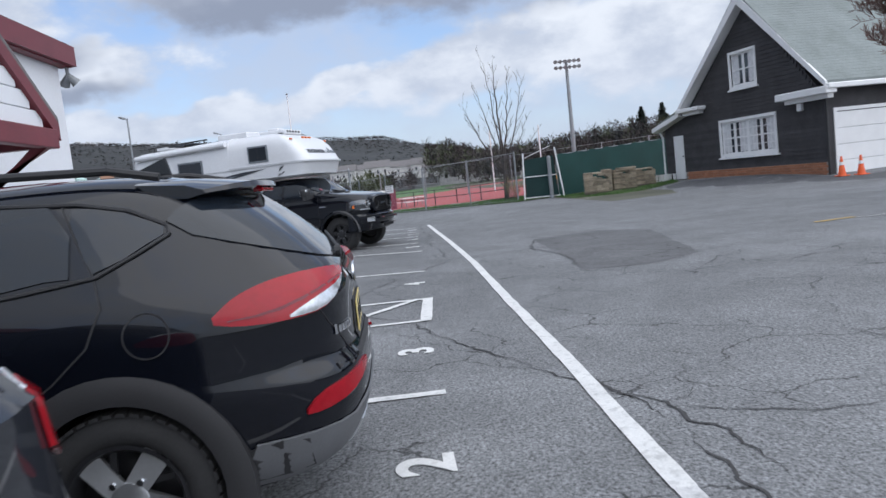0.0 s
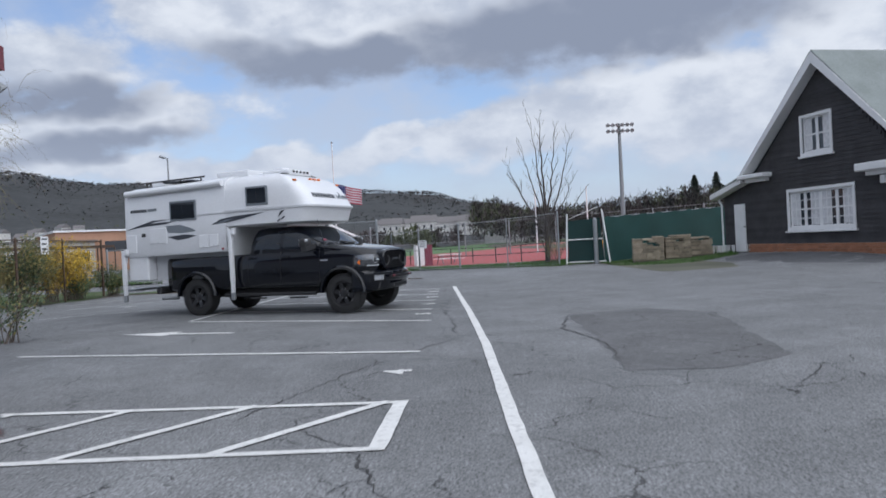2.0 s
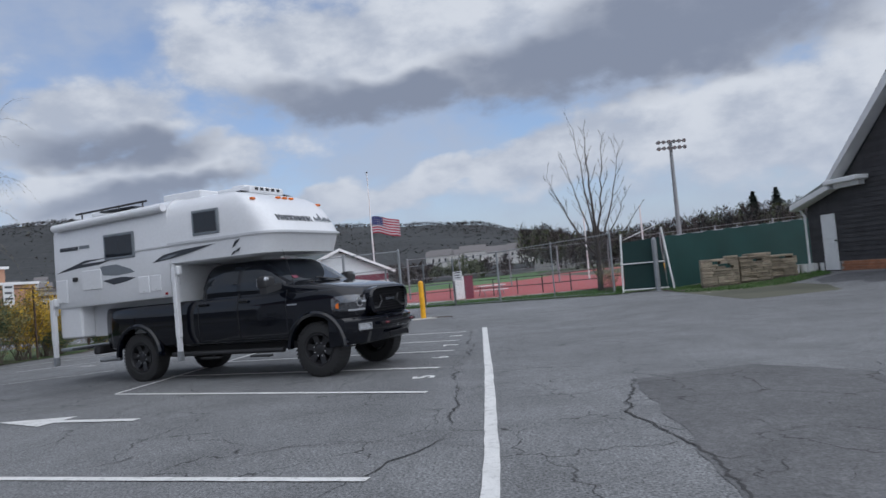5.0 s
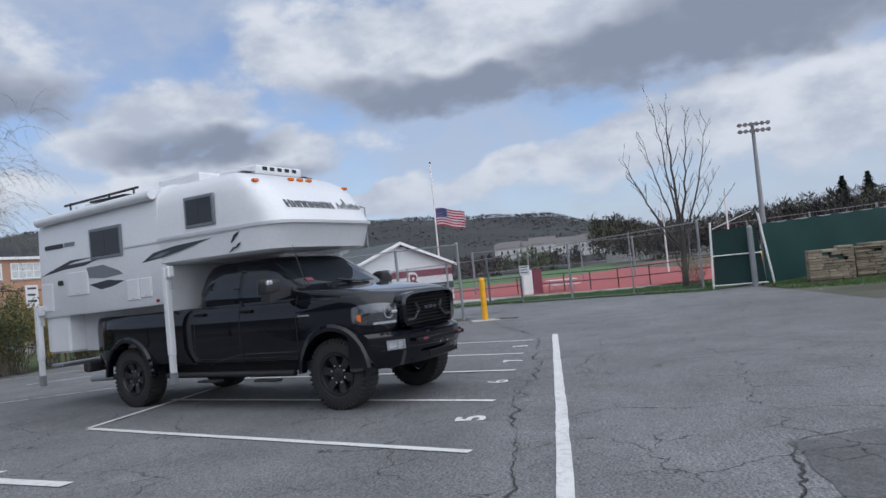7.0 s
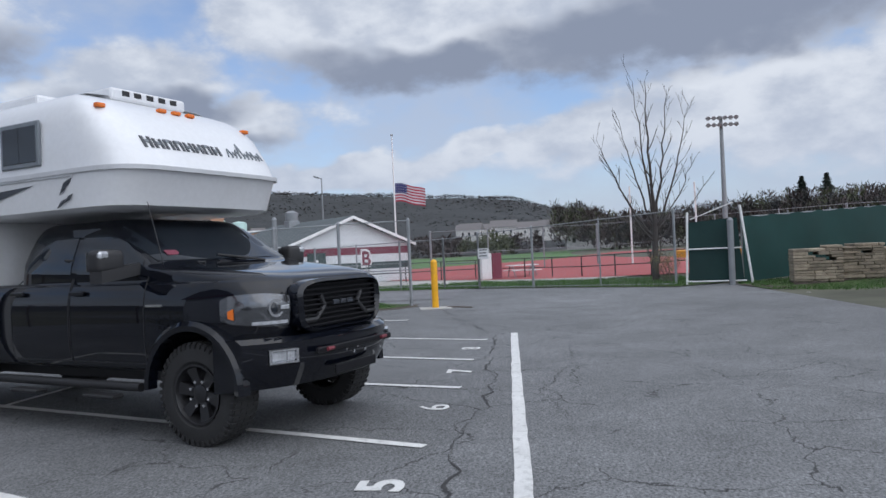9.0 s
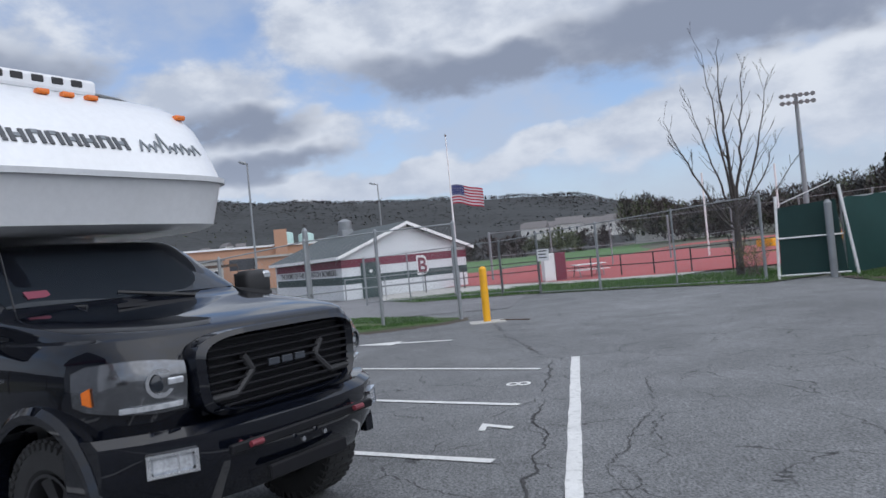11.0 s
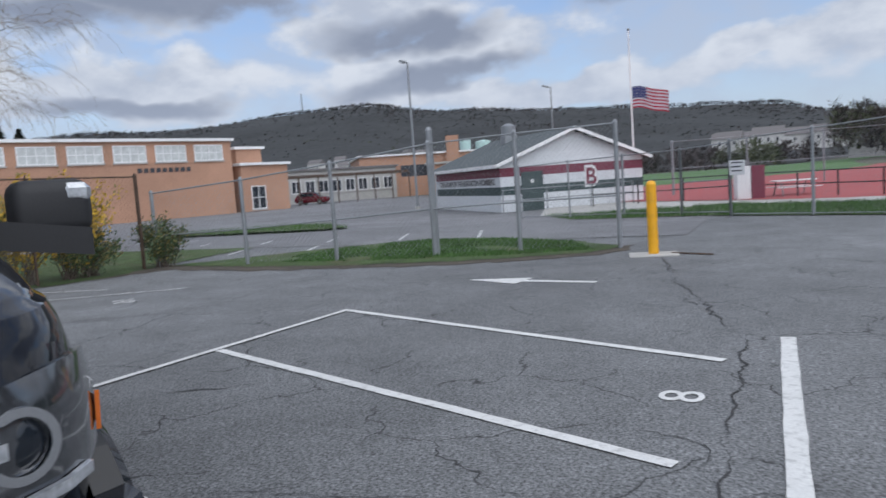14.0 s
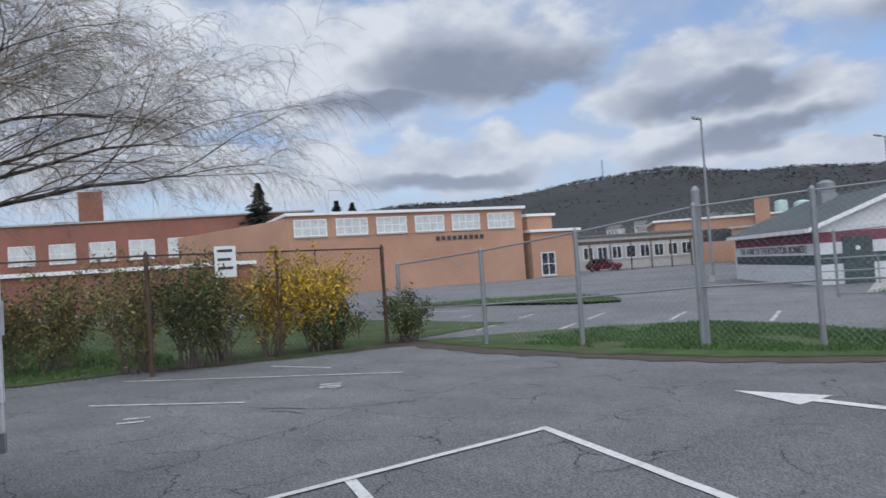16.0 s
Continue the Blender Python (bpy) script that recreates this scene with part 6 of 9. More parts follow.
for y0, z0, y1, z1 in ((HY0 - 0.15, HZ, (HY0 + HY1) / 2, HA), (HY1 + 0.15, HZ, (HY0 + HY1) / 2, HA)):
    bm = bmesh.new()
    prism(bm, [(HX, y0, z0), (HX, y1, z1), (HX, y1, z1 - 0.2), (HX, y0, z0 - 0.2)], (-0.1, 0, 0))
    part("rake", bm, "maroon", hood)
    bm = bmesh.new()
    prism(bm, [(HX, y0, z0), (HX, y1, z1), (HX, y1, z1 + 0.06), (HX, y0, z0 + 0.06)], (-1.6, 0, 0))
    part("roof", bm, "roof_far", hood)
bm = bmesh.new()
box(bm, (HX - 0.12, HY0, HZ - 0.3), (HX + 0.02, HY1 + 0.05, HZ - 0.08), bevel=0.01)
part("beam", bm, "maroon", hood)
for k in range(6):
    z = HZ - 0.08 + k * 0.2
    a = (z + 0.19 - HZ) / (HA - HZ) * (HY1 - HY0) / 2
    if (HY1 - HY0) / 2 - a < 0.15:
        break
    bm = bmesh.new()
    box(bm, (HX - 0.09, HY0 + max(0, a), z), (HX - 0.05, HY1 - max(0, a), z + 0.19), bevel=0.006)
    part("board", bm, "white_wall", hood)
for y in (HY0 + 0.15, HY1 - 0.15):
    bm = bmesh.new()
    prism(bm, [(-6.05, y - 0.06, 1.55), (-6.05, y - 0.06, 1.75), (HX - 0.02, y - 0.06, HZ - 0.3), (HX - 0.2, y - 0.06, HZ - 0.3)], (0, 0.12, 0))
    part("bracket", bm, "maroon", hood)
    bm = bmesh.new()
    box(bm, (-6.05, y - 0.06, HZ - 0.3), (HX - 0.12, y + 0.06, HZ - 0.15))
    part("tie", bm, "maroon", hood)

# ---- trees and shrubs ----


def bare_tree(name, x, y, height, seed, mat="bark_dark", r0=0.12, spread=0.75, levels=5, label="", lean=0.0, stems=1, droop=0.0, up=0.55, minr=0.006, start=0.25, kids=(3, 5)):
    rng = random.Random(seed)
    t = thing(name, pose(x, y, gz(x, y)), label, "tree")
    trunk, crown = bmesh.new(), bmesh.new()

    def grow(p, d, l, r, lev):
        segs = 4 if lev < 2 else 3
        bm = trunk if lev == 0 else crown
        for s in range(segs):
            q = p + d * l / segs
            r1 = max(minr, r * (1 - 0.16))
            tube(bm, p, q, r, r1, 7 if lev == 0 else (5 if lev < 3 else 3), caps=False)
            if lev < levels and (lev > 0 or s / segs >= start):
                for _ in range(rng.randint(*kids) if s == segs - 1 else rng.randint(1, 2)):
                    a = rng.uniform(0, 6.283)
                    o = d.orthogonal().normalized()
                    side = Matrix.Rotation(a, 3, d) @ o
                    nd = (d * rng.uniform(0.5, 1.0) + side * spread * rng.uniform(0.6, 1.2) + Vector((0, 0, up * (0.6 if lev == 0 else 1) - droop * lev))).normalized()
                    grow(q, nd, l * rng.uniform(0.42, 0.68), r1 * rng.uniform(0.42, 0.6), lev + 1)
            d = (d + Vector((rng.uniform(-0.12, 0.12), rng.uniform(-0.12, 0.12), 0.05 - droop * 0.1))).normalized()
            p, r = q, r1

    for k in range(stems):
        a = rng.uniform(0, 6.28)
        off = Vector((math.cos(a), math.sin(a), 0)) * (0.18 * k)
        grow(off + Vector((0, 0, -0.1)), Vector((0.22 * math.cos(a) * (k > 0) + lean, 0.22 * math.sin(a) * (k > 0), 1)).normalized(), height * rng.uniform(0.45, 0.6) if k else height * 0.6, r0 * (0.6 if k else 1), 0)
    part("trunk", trunk, mat, t, smooth=60)
    tagged(part("crown", crown, mat, t, smooth=60), kind="stuff")
    return t


def fence_tree():
    """A leafless young tree: a short bole that parts into long upswept limbs with alternate side shoots."""
    rng = random.Random(29)
    t = thing("bare_tree", pose(5.3, 39.6, gz(5.3, 39.6)), "leafless young tree with upswept limbs behind the chain-link fence", "tree")
    trunk, crown = bmesh.new(), bmesh.new()
    tube(trunk, (0, 0, -0.1), (0.02, 0.0, 1.2), 0.15, 0.12, 9, caps=False)
    tube(trunk, (0.02, 0.0, 1.2), (0.06, 0.0, 2.4), 0.12, 0.1, 9, caps=False)
    # limb: height where it leaves, tip across, tip depth, tip height, radius
    for z0, tx, ty, tz, r in ((2.2, -0.1, 0.1, 7.7, 0.075), (2.4, -0.62, -0.4, 7.6, 0.05), (2.3, 0.75, 0.3, 7.2, 0.06), (2.0, 1.4, -0.3, 6.6, 0.05), (1.7, -1.95, 0.4, 5.6, 0.05),
                              (1.5, -1.75, -0.5, 4.7, 0.04), (1.6, 2.1, 0.2, 3.8, 0.035), (1.9, 1.75, 0.7, 4.7, 0.04), (2.2, -1.05, 0.8, 6.4, 0.045), (0.3, 0.5, 0.5, 3.4, 0.035), (0.2, -0.5, 0.3, 2.9, 0.03)):
        a, b = Vector((0.04, 0, z0)), Vector((tx, ty, tz))
        p, rr, n = a, r, 11
        for i in range(1, n + 1):
            k = i / n
            q = Vector((a.x + (b.x - a.x) * k ** 0.85, a.y + (b.y - a.y) * k ** 0.85, a.z + (b.z - a.z) * k ** 1.12)) + Vector((rng.uniform(-0.05, 0.05), rng.uniform(-0.05, 0.05), 0))
            r1 = max(0.009, r * (1 - 0.86 * k))
            tube(crown, p, q, rr, r1, 6, caps=False)
            d = (q - p).normalized()
            if i > 2:
                for _ in range(1 if i % 2 else 2):
                    side = Vector((rng.choice((-1, 1)) * rng.uniform(0.5, 1.0), rng.uniform(-0.7, 0.7), rng.uniform(0.2, 0.7)))
                    dd = (d * 0.8 + side * 0.75).normalized()
                    e, w, o = (b - a).length * rng.uniform(0.07, 0.2), r1 * 0.5, q
                    for j in range(4):
                        o2 = o + dd * e / 4
                        tube(crown, o, o2, max(0.008, w), max(0.007, w * 0.75), 4, caps=False)
                        w *= 0.75
                        if j in (1, 2) and rng.random() < 0.55:
                            tube(crown, o2, o2 + (dd + Vector((rng.uniform(-0.7, 0.7), rng.uniform(-0.6, 0.6), 0.3))).normalized() * e * 0.4, max(0.007, w * 0.7), 0.005, 3, caps=False)
                        o, dd = o2, (dd + Vector((0, 0, 0.16))).normalized()
            p, rr = q, r1
    part("trunk", trunk, "bark_dark", t, smooth=60)
    tagged(part("crown", crown, "bark_dark", t, smooth=60), kind="stuff")


fence_tree()
bare_tree("garden_tree", 12.7, 15.6, 5.4, 9, "bark_red", 0.1, 0.8, 5, "reddish bare garden tree beside the dark house", up=0.5, minr=0.008, start=0.2)


def willow():
    rng = random.Random(31)
    X, Y = -25.6, 20.4
    t = thing("willow_tree", pose(X, Y, 0), "large leafless willow with hanging fine twigs and small buds", "tree")
    trunk, limbs, twigs, buds = bmesh.new(), bmesh.new(), [], []
    tv, tf, bv, bf = [], [], [], []

    def strip(p, q, r):
        d = (q - p).normalized()
        s = d.cross(Vector((0.3, 0.9, 0.1))).normalized() * r
        u = d.cross(s).normalized() * r
        i = len(tv)
        for o in (p, q):
            tv.extend([tuple(o + s), tuple(o - s * 0.5 + u * 0.87), tuple(o - s * 0.5 - u * 0.87)])
        for k in range(3):
            j = (k + 1) % 3
            tf.append((i + k, i + j, i + 3 + j, i + 3 + k))

    def limb(p, d, l, r, lev):
        n = 6
        for s in range(n):
            q = p + d * l / n
            tube(limbs, p, q, r, r * 0.84, 6, caps=False)
            r *= 0.84
            p = q
            if lev < 2 and s >= 1:
                for _ in range(2 if lev == 0 else 1):
                    nd = (d + Vector((rng.uniform(-0.9, 0.9), rng.uniform(-0.9, 0.9), rng.uniform(-0.2, 0.6)))).normalized()
                    limb(p, nd, l * rng.uniform(0.4, 0.6), r * 0.45, lev + 1)
            if lev >= 1:
                for _ in range(2):
                    twig(p, (d * 0.6 + Vector((rng.uniform(-0.8, 0.8), rng.uniform(-0.8, 0.8), rng.uniform(-0.1, 0.4)))).normalized())
            d = (d + Vector((rng.uniform(-0.28, 0.28), rng.uniform(-0.28, 0.28), rng.uniform(-0.2, 0.1)))).normalized()

    def twig(p, d):
        l = rng.uniform(0.7, 1.9)
        n = 6
        r = 0.0048
        for s in range(n):
            q = p + d * l / n
            strip(p, q, r)
            r *= 0.86
            p = q
            d = (d + Vector((rng.uniform(-0.15, 0.15), rng.uniform(-0.15, 0.15), -0.32))).normalized()
            for _ in range(2):
                c = p + Vector((rng.uniform(-0.05, 0.05), rng.uniform(-0.05, 0.05), rng.uniform(-0.05, 0.05)))
                k = len(bv)
                w = rng.uniform(0.008, 0.018)
                bv.extend([tuple(c + Vector((w, 0, 0))), tuple(c + Vector((-w, w, 0.01))), tuple(c + Vector((0, -w * 0.5, -w * 2.6)))])
                bf.append((k, k + 1, k + 2))
            if rng.random() < 0.4 and s > 0:
                e = p + (d + Vector((rng.uniform(-0.6, 0.6), rng.uniform(-0.6, 0.6), -0.2))).normalized() * rng.uniform(0.25, 0.6)
                strip(p, e, r * 0.8)

    tube(trunk, (0, 0, -0.2), (0.1, 0.1, 2.6), 0.42, 0.33, 12, caps=False)
    tube(trunk, (0.1, 0.1, 2.6), (0.15, 0.3, 4.2), 0.33, 0.27, 12, caps=False)
    for a, z, rise, l, r in ((44, 3.4, 0.2, 8.2, 0.12), (60, 3.9, 0.42, 8.0, 0.11), (30, 4.0, 0.5, 7.6, 0.1), (75, 4.0, 0.5, 7.0, 0.1), (0, 4.1, 0.6, 6.5, 0.1), (160, 4.1, 0.7, 5.5, 0.1), (50, 4.2, 0.8, 7.4, 0.1), (40, 4.2, 1.3, 6.2, 0.1)):
        k = radians(a)
        limb(Vector((0.12, 0.25, z)), Vector((math.cos(k), math.sin(k), rise)).normalized(), l, r, 0)
    part("trunk", trunk, "bark_dark", t, smooth=60)
    part("limb_growth", limbs, "bark_dark", t, smooth=60)
    for nm, v, f, m in (("twig_growth", tv, tf, "twig"), ("bud_growth", bv, bf, "bud")):
        me = bpy.data.meshes.new(nm)
        me.from_pydata(v, [], f)
        me.materials.append(M[m])
        o = new(nm, me)
        o.parent = t
        tagged(o, kind="stuff")


willow()


def shrub(name, x, y, w, h, seed, mats, label, leaves=1500, size=0.04, stems=14, group="hedge shrubs"):
    rng = random.Random(seed)
    t = thing(name, pose(x, y, gz(x, y)), label, "shrub", group)
    st = bmesh.new()
    verts, faces, idx = [], [], []
    tips = []
    for k in range(stems):
        a, sp = rng.uniform(0, 6.283), rng.uniform(0.15, 0.9)
        p = Vector((rng.uniform(-0.2, 0.2) * w, rng.uniform(-0.2, 0.2) * w, 0))
        d = Vector((math.cos(a) * sp * w / h, math.sin(a) * sp * w / h, 1)).normalized()
        l, r = h * rng.uniform(0.6, 1.05), 0.014
        for s in range(7):
            q = p + d * l / 7
            tube(st, p, q, r, r * 0.82, 4, caps=False)
            r *= 0.82
            p = q
            d = (d + Vector((rng.uniform(-0.2, 0.2), rng.uniform(-0.2, 0.2), -0.05))).normalized()
            if s > 0:
                tips.append((p.copy(), s))
            if s in (2, 3, 4) and rng.random() < 0.8:
                dd = (d + Vector((rng.uniform(-0.8, 0.8), rng.uniform(-0.8, 0.8), 0.1))).normalized()
                e = p + dd * l * rng.uniform(0.2, 0.4)
                tube(st, p, e, r * 0.7, r * 0.4, 3, caps=False)
                tips += [(p.lerp(e, f), s + 1) for f in (0.3, 0.6, 0.8, 1.0)]
    for _ in range(leaves):
        p, s = rng.choice(tips)
        if rng.random() > 0.3 + 0.12 * s:
            continue
        c = p + Vector((rng.gauss(0, 0.09), rng.gauss(0, 0.09), rng.gauss(0, 0.09)))
        u = Vector((rng.uniform(-1, 1), rng.uniform(-1, 1), rng.uniform(-1, 1))).normalized()
        v = u.orthogonal().normalized()
        z = size * rng.uniform(0.5, 1.3)
        i = len(verts)
        verts += [tuple(c - u * z), tuple(c + v * z * 0.45), tuple(c + u * z), tuple(c - v * z * 0.45)]
        faces.append((i, i + 1, i + 2, i + 3))
        idx.append(0 if rng.random() < 0.75 else 1)
    part("stem_growth", st, "bark", t)
    me = bpy.data.meshes.new("leaf_growth")
    me.from_pydata(verts, [], faces)
    for m in mats:
        me.materials.append(M[m])
    me.polygons.foreach_set("material_index", idx)
    o = new("leaf_growth", me)
    o.parent = t
    tagged(o, kind="stuff")


YEL, OLI, GRN = ("leaf_yellow", "leaf_olive"), ("leaf_olive", "leaf_green"), ("leaf_green", "leaf_olive")
for k, (x, y, w, h, m, l) in enumerate([
        (-13.9, 28.0, 1.1, 2.3, YEL, 2600), (-14.1, 27.0, 1.0, 2.1, YEL, 2200), (-13.75, 28.3, 0.8, 1.2, GRN, 2200), (-14.3, 26.0, 1.2, 2.2, OLI, 2600), (-14.3, 25.4, 0.9, 2.3, GRN, 2600),
        (-14.7, 24.5, 1.1, 2.2, OLI, 2200), (-16.9, 23.6, 1.2, 2.0, OLI, 2400), (-17.2, 22.6, 1.2, 1.8, OLI, 2200), (-17.5, 21.7, 1.2, 1.7, OLI, 2000), (-18.0, 20.6, 1.1, 1.6, YEL, 1700),
        (-18.3, 19.5, 1.2, 1.6, OLI, 1500), (-18.8, 18.2, 1.2, 1.6, OLI, 1500), (-13.2, 29.9, 0.7, 1.15, GRN, 2200)]):
    lab = {"leaf_yellow": "yellow flowering forsythia shrub growing through the brown fence", "leaf_olive": "sparse olive shrub in early leaf by the brown fence", "leaf_green": "dark green evergreen shrub by the brown fence"}[m[0]]
    shrub("forsythia" if m is YEL else "shrub", x, y, w * 1.15, h, 50 + k, m, lab, int(l * 2.7), 0.042 if m is not GRN else 0.036, 26)
shrub("shrub", 5.6, 39.0, 0.9, 1.3, 90, OLI, "tangled brown scrub at the foot of the bare tree", 700, 0.04, 22)
shrub("shrub", -8.3, 14.6, 0.9, 1.1, 91, GRN, "dark green shrub beside the white building", 1500, 0.03, 14)


def fir(x, y, h, seed):
    rng = random.Random(seed)
    t = thing("fir_tree", pose(x, y, 0), "dark conical fir tree behind the school", "tree", "firs behind the school")
    bm = bmesh.new()
    tube(bm, (0, 0, 0), (0, 0, h * 0.95), h * 0.016, h * 0.004, 6)
    part("trunk", bm, "bark_dark", t)
    v, f = [], []
    for k in range(2600):
        z = h * (0.12 + 0.88 * rng.random())
        r = (h - z) * 0.5 * rng.uniform(0.2, 1.25) * (0.75 + 0.3 * math.sin(z * 9 / h * 6.28)) + 0.1
        a = rng.uniform(0, 6.283)
        c = Vector((r * math.cos(a), r * math.sin(a), z - r * 0.3))
        o = Vector((math.cos(a), math.sin(a), -0.25))
        s = Vector((-o.y, o.x, rng.uniform(-0.4, 0.4)))
        w = h * 0.03
        i = len(v)
        v += [tuple(c - o * w * 1.4), tuple(c + s * w * 0.5), tuple(c + o * w), tuple(c - s * w * 0.5)]
        f.append((i, i + 1, i + 2, i + 3))
    me = bpy.data.meshes.new("needles")
    me.from_pydata(v, [], f)
    me.materials.append(M["fir"])
    o = new("needles", me)
    o.parent = t
    tagged(o, kind="stuff")


for az, r, el in ((-62.0, 130, 7.3), (-56.4, 230, 5.7), (-55.2, 240, 5.5), (21.4, 190, 4.3), (23.0, 195, 4.4)):
    p = polar(az, r)
    fir(p[0], p[1], 1.6 + r * math.tan(radians(el)), int(r + az))

# ---- vehicles ----


class Shell:
    """A car body as stacked plan outlines: rows of height, rear end, front end, half width, squareness. mid: the station where front and rear halves meet."""

    def __init__(self, rows, mid=None, fine=1):
        self.mid, self.cache = mid, {}
        if fine > 1:
            rows = self.eased(rows, fine)
        self.rows = rows

    @staticmethod
    def eased(rows, fine):
        """Rows in between, along monotone curves, so that the flanks carry smooth highlights."""
        z = [r[0] for r in rows]
        slope = []
        for c in range(1, 5):
            d = [(rows[i + 1][c] - rows[i][c]) / (z[i + 1] - z[i]) for i in range(len(rows) - 1)]
            slope.append([d[0]] + [0.0 if a * b <= 0 else 2 * a * b / (a + b) for a, b in zip(d, d[1:])] + [d[-1]])
        out = []
        for i in range(len(rows) - 1):
            h = z[i + 1] - z[i]
            for k in range(fine):
                t = k / fine
                row = [z[i] + h * t]
                for c in range(1, 5):
                    p, q, m, n = rows[i][c], rows[i + 1][c], slope[c - 1][i], slope[c - 1][i + 1]
                    row.append((2 * t ** 3 - 3 * t ** 2 + 1) * p + (t ** 3 - 2 * t ** 2 + t) * h * m + (3 * t ** 2 - 2 * t ** 3) * q + (t ** 3 - t ** 2) * h * n)
                out.append(tuple(row))
        return out + [rows[-1]]

    def at(self, z):
        r = self.rows
        if z <= r[0][0]:
            return r[0][1:]
        for a, b in zip(r, r[1:]):
            if a[0] <= z <= b[0]:
                k = (z - a[0]) / (b[0] - a[0])
                return tuple(p + (q - p) * k for p, q in zip(a[1:], b[1:]))
        return r[-1][1:]

    def centre(self, xr, xf):
        return (xr + xf) / 2 if self.mid is None else self.mid

    def ring(self, row, n=64):
        z, xr, xf, hw, sq = row
        c = self.centre(xr, xf)
        out = []
        for i in range(n):
            k = 2 * math.pi * (i + 0.5) / n
            cs, sn = math.cos(k), math.sin(k)
            a = xf - c if cs > 0 else c - xr
            out.append((c + a * math.copysign(abs(cs) ** (2 / (sq * 1.35)), cs), hw * math.copysign(abs(sn) ** (2 / sq), sn), z))
        return out

    def mesh(self, n=64):
        bm = bmesh.new()
        loft(bm, [self.ring(r, n) for r in self.rows])
        bmesh.ops.recalc_face_normals(bm, faces=bm.faces[:])
        return bm

    def rear(self, y, z, off=0.0):
        xr, xf, hw, sq = self.at(z)
        s = min(1.0, abs(y) / hw) ** (sq / 2)
        cs = math.sqrt(max(0.0, 1 - s * s)) ** (2 / (sq * 1.35))
        c = self.centre(xr, xf)
        return Vector((c - (c - xr + off) * cs, y * (1 + off / hw), z))

    def front(self, y, z, off=0.0):
        xr, xf, hw, sq = self.at(z)
        s = min(1.0, abs(y) / hw) ** (sq / 2)
        cs = math.sqrt(max(0.0, 1 - s * s)) ** (2 / (sq * 1.35))
        c = self.centre(xr, xf)
        return Vector((c + (xf - c + off) * cs, y * (1 + off / hw), z))

    def side(self, x, z, sgn, off=0.0):
        xr, xf, hw, sq = self.at(z)
        c = self.centre(xr, xf)
        a = xf - c if x > c else c - xr
        q = min(1.0, abs(x - c) / a) ** (sq * 1.35 / 2)
        return Vector((x, sgn * (hw * math.sqrt(max(0.0, 1 - q * q)) ** (2 / sq) + off), z))

    def around(self, s, z, off=0.0):
        """The point s metres round the body from the middle of its tail (positive towards +y), pushed out by off."""
        key = round(z, 4)
        if key not in self.cache:
            xr, xf, hw, sq = self.at(z)
            c = self.centre(xr, xf)
            pts = []
            for i in range(401):
                k = (i / 400) ** 1.0 * math.pi / 2
                pts.append(Vector((c - (c - xr) * math.cos(k) ** (2 / (sq * 1.35)), hw * math.sin(k) ** (2 / sq))))
            run = [0.0]
            for a, b in zip(pts, pts[1:]):
                run.append(run[-1] + (b - a).length)
            self.cache[key] = (pts, run)
        pts, run = self.cache[key]
        t = min(abs(s), run[-1] - 1e-4)
        i = min(len(run) - 2, max(0, int(np.searchsorted(run, t)) - 1))
        k = (t - run[i]) / max(1e-9, run[i + 1] - run[i])
        p, d = pts[i].lerp(pts[i + 1], k), (pts[min(len(pts) - 1, i + 2)] - pts[max(0, i - 1)]).normalized()
        p = p + Vector((-d.y, d.x)) * off
        return Vector((p.x, p.y if s >= 0 else -p.y, z))


def skin(name, cols, mat, parent, label="", thick=0.012, smooth=50, rows=5):
    """A panel over a curved body: columns of (point function, low z, high z)."""
    bm = bmesh.new()
    rings = [[f(z0 + (z1 - z0) * j / rows) for j in range(rows + 1)] for f, z0, z1 in cols]
    loft(bm, rings, closed=False, caps=False)
    bmesh.ops.recalc_face_normals(bm, faces=bm.faces[:])
    ob = part(name, bm, mat, parent, label)
    return finish(ob, [("SOLIDIFY", {"thickness": thick, "offset": 0.0})], smooth)


def lathe(bm, prof, n=40, axis="y"):
    """Turn (radius, offset) pairs round the wheel's axle."""
    loft(bm, [[(r * math.cos(2 * math.pi * i / n), o, r * math.sin(2 * math.pi * i / n)) for i in range(n)] for r, o in prof], caps=False)


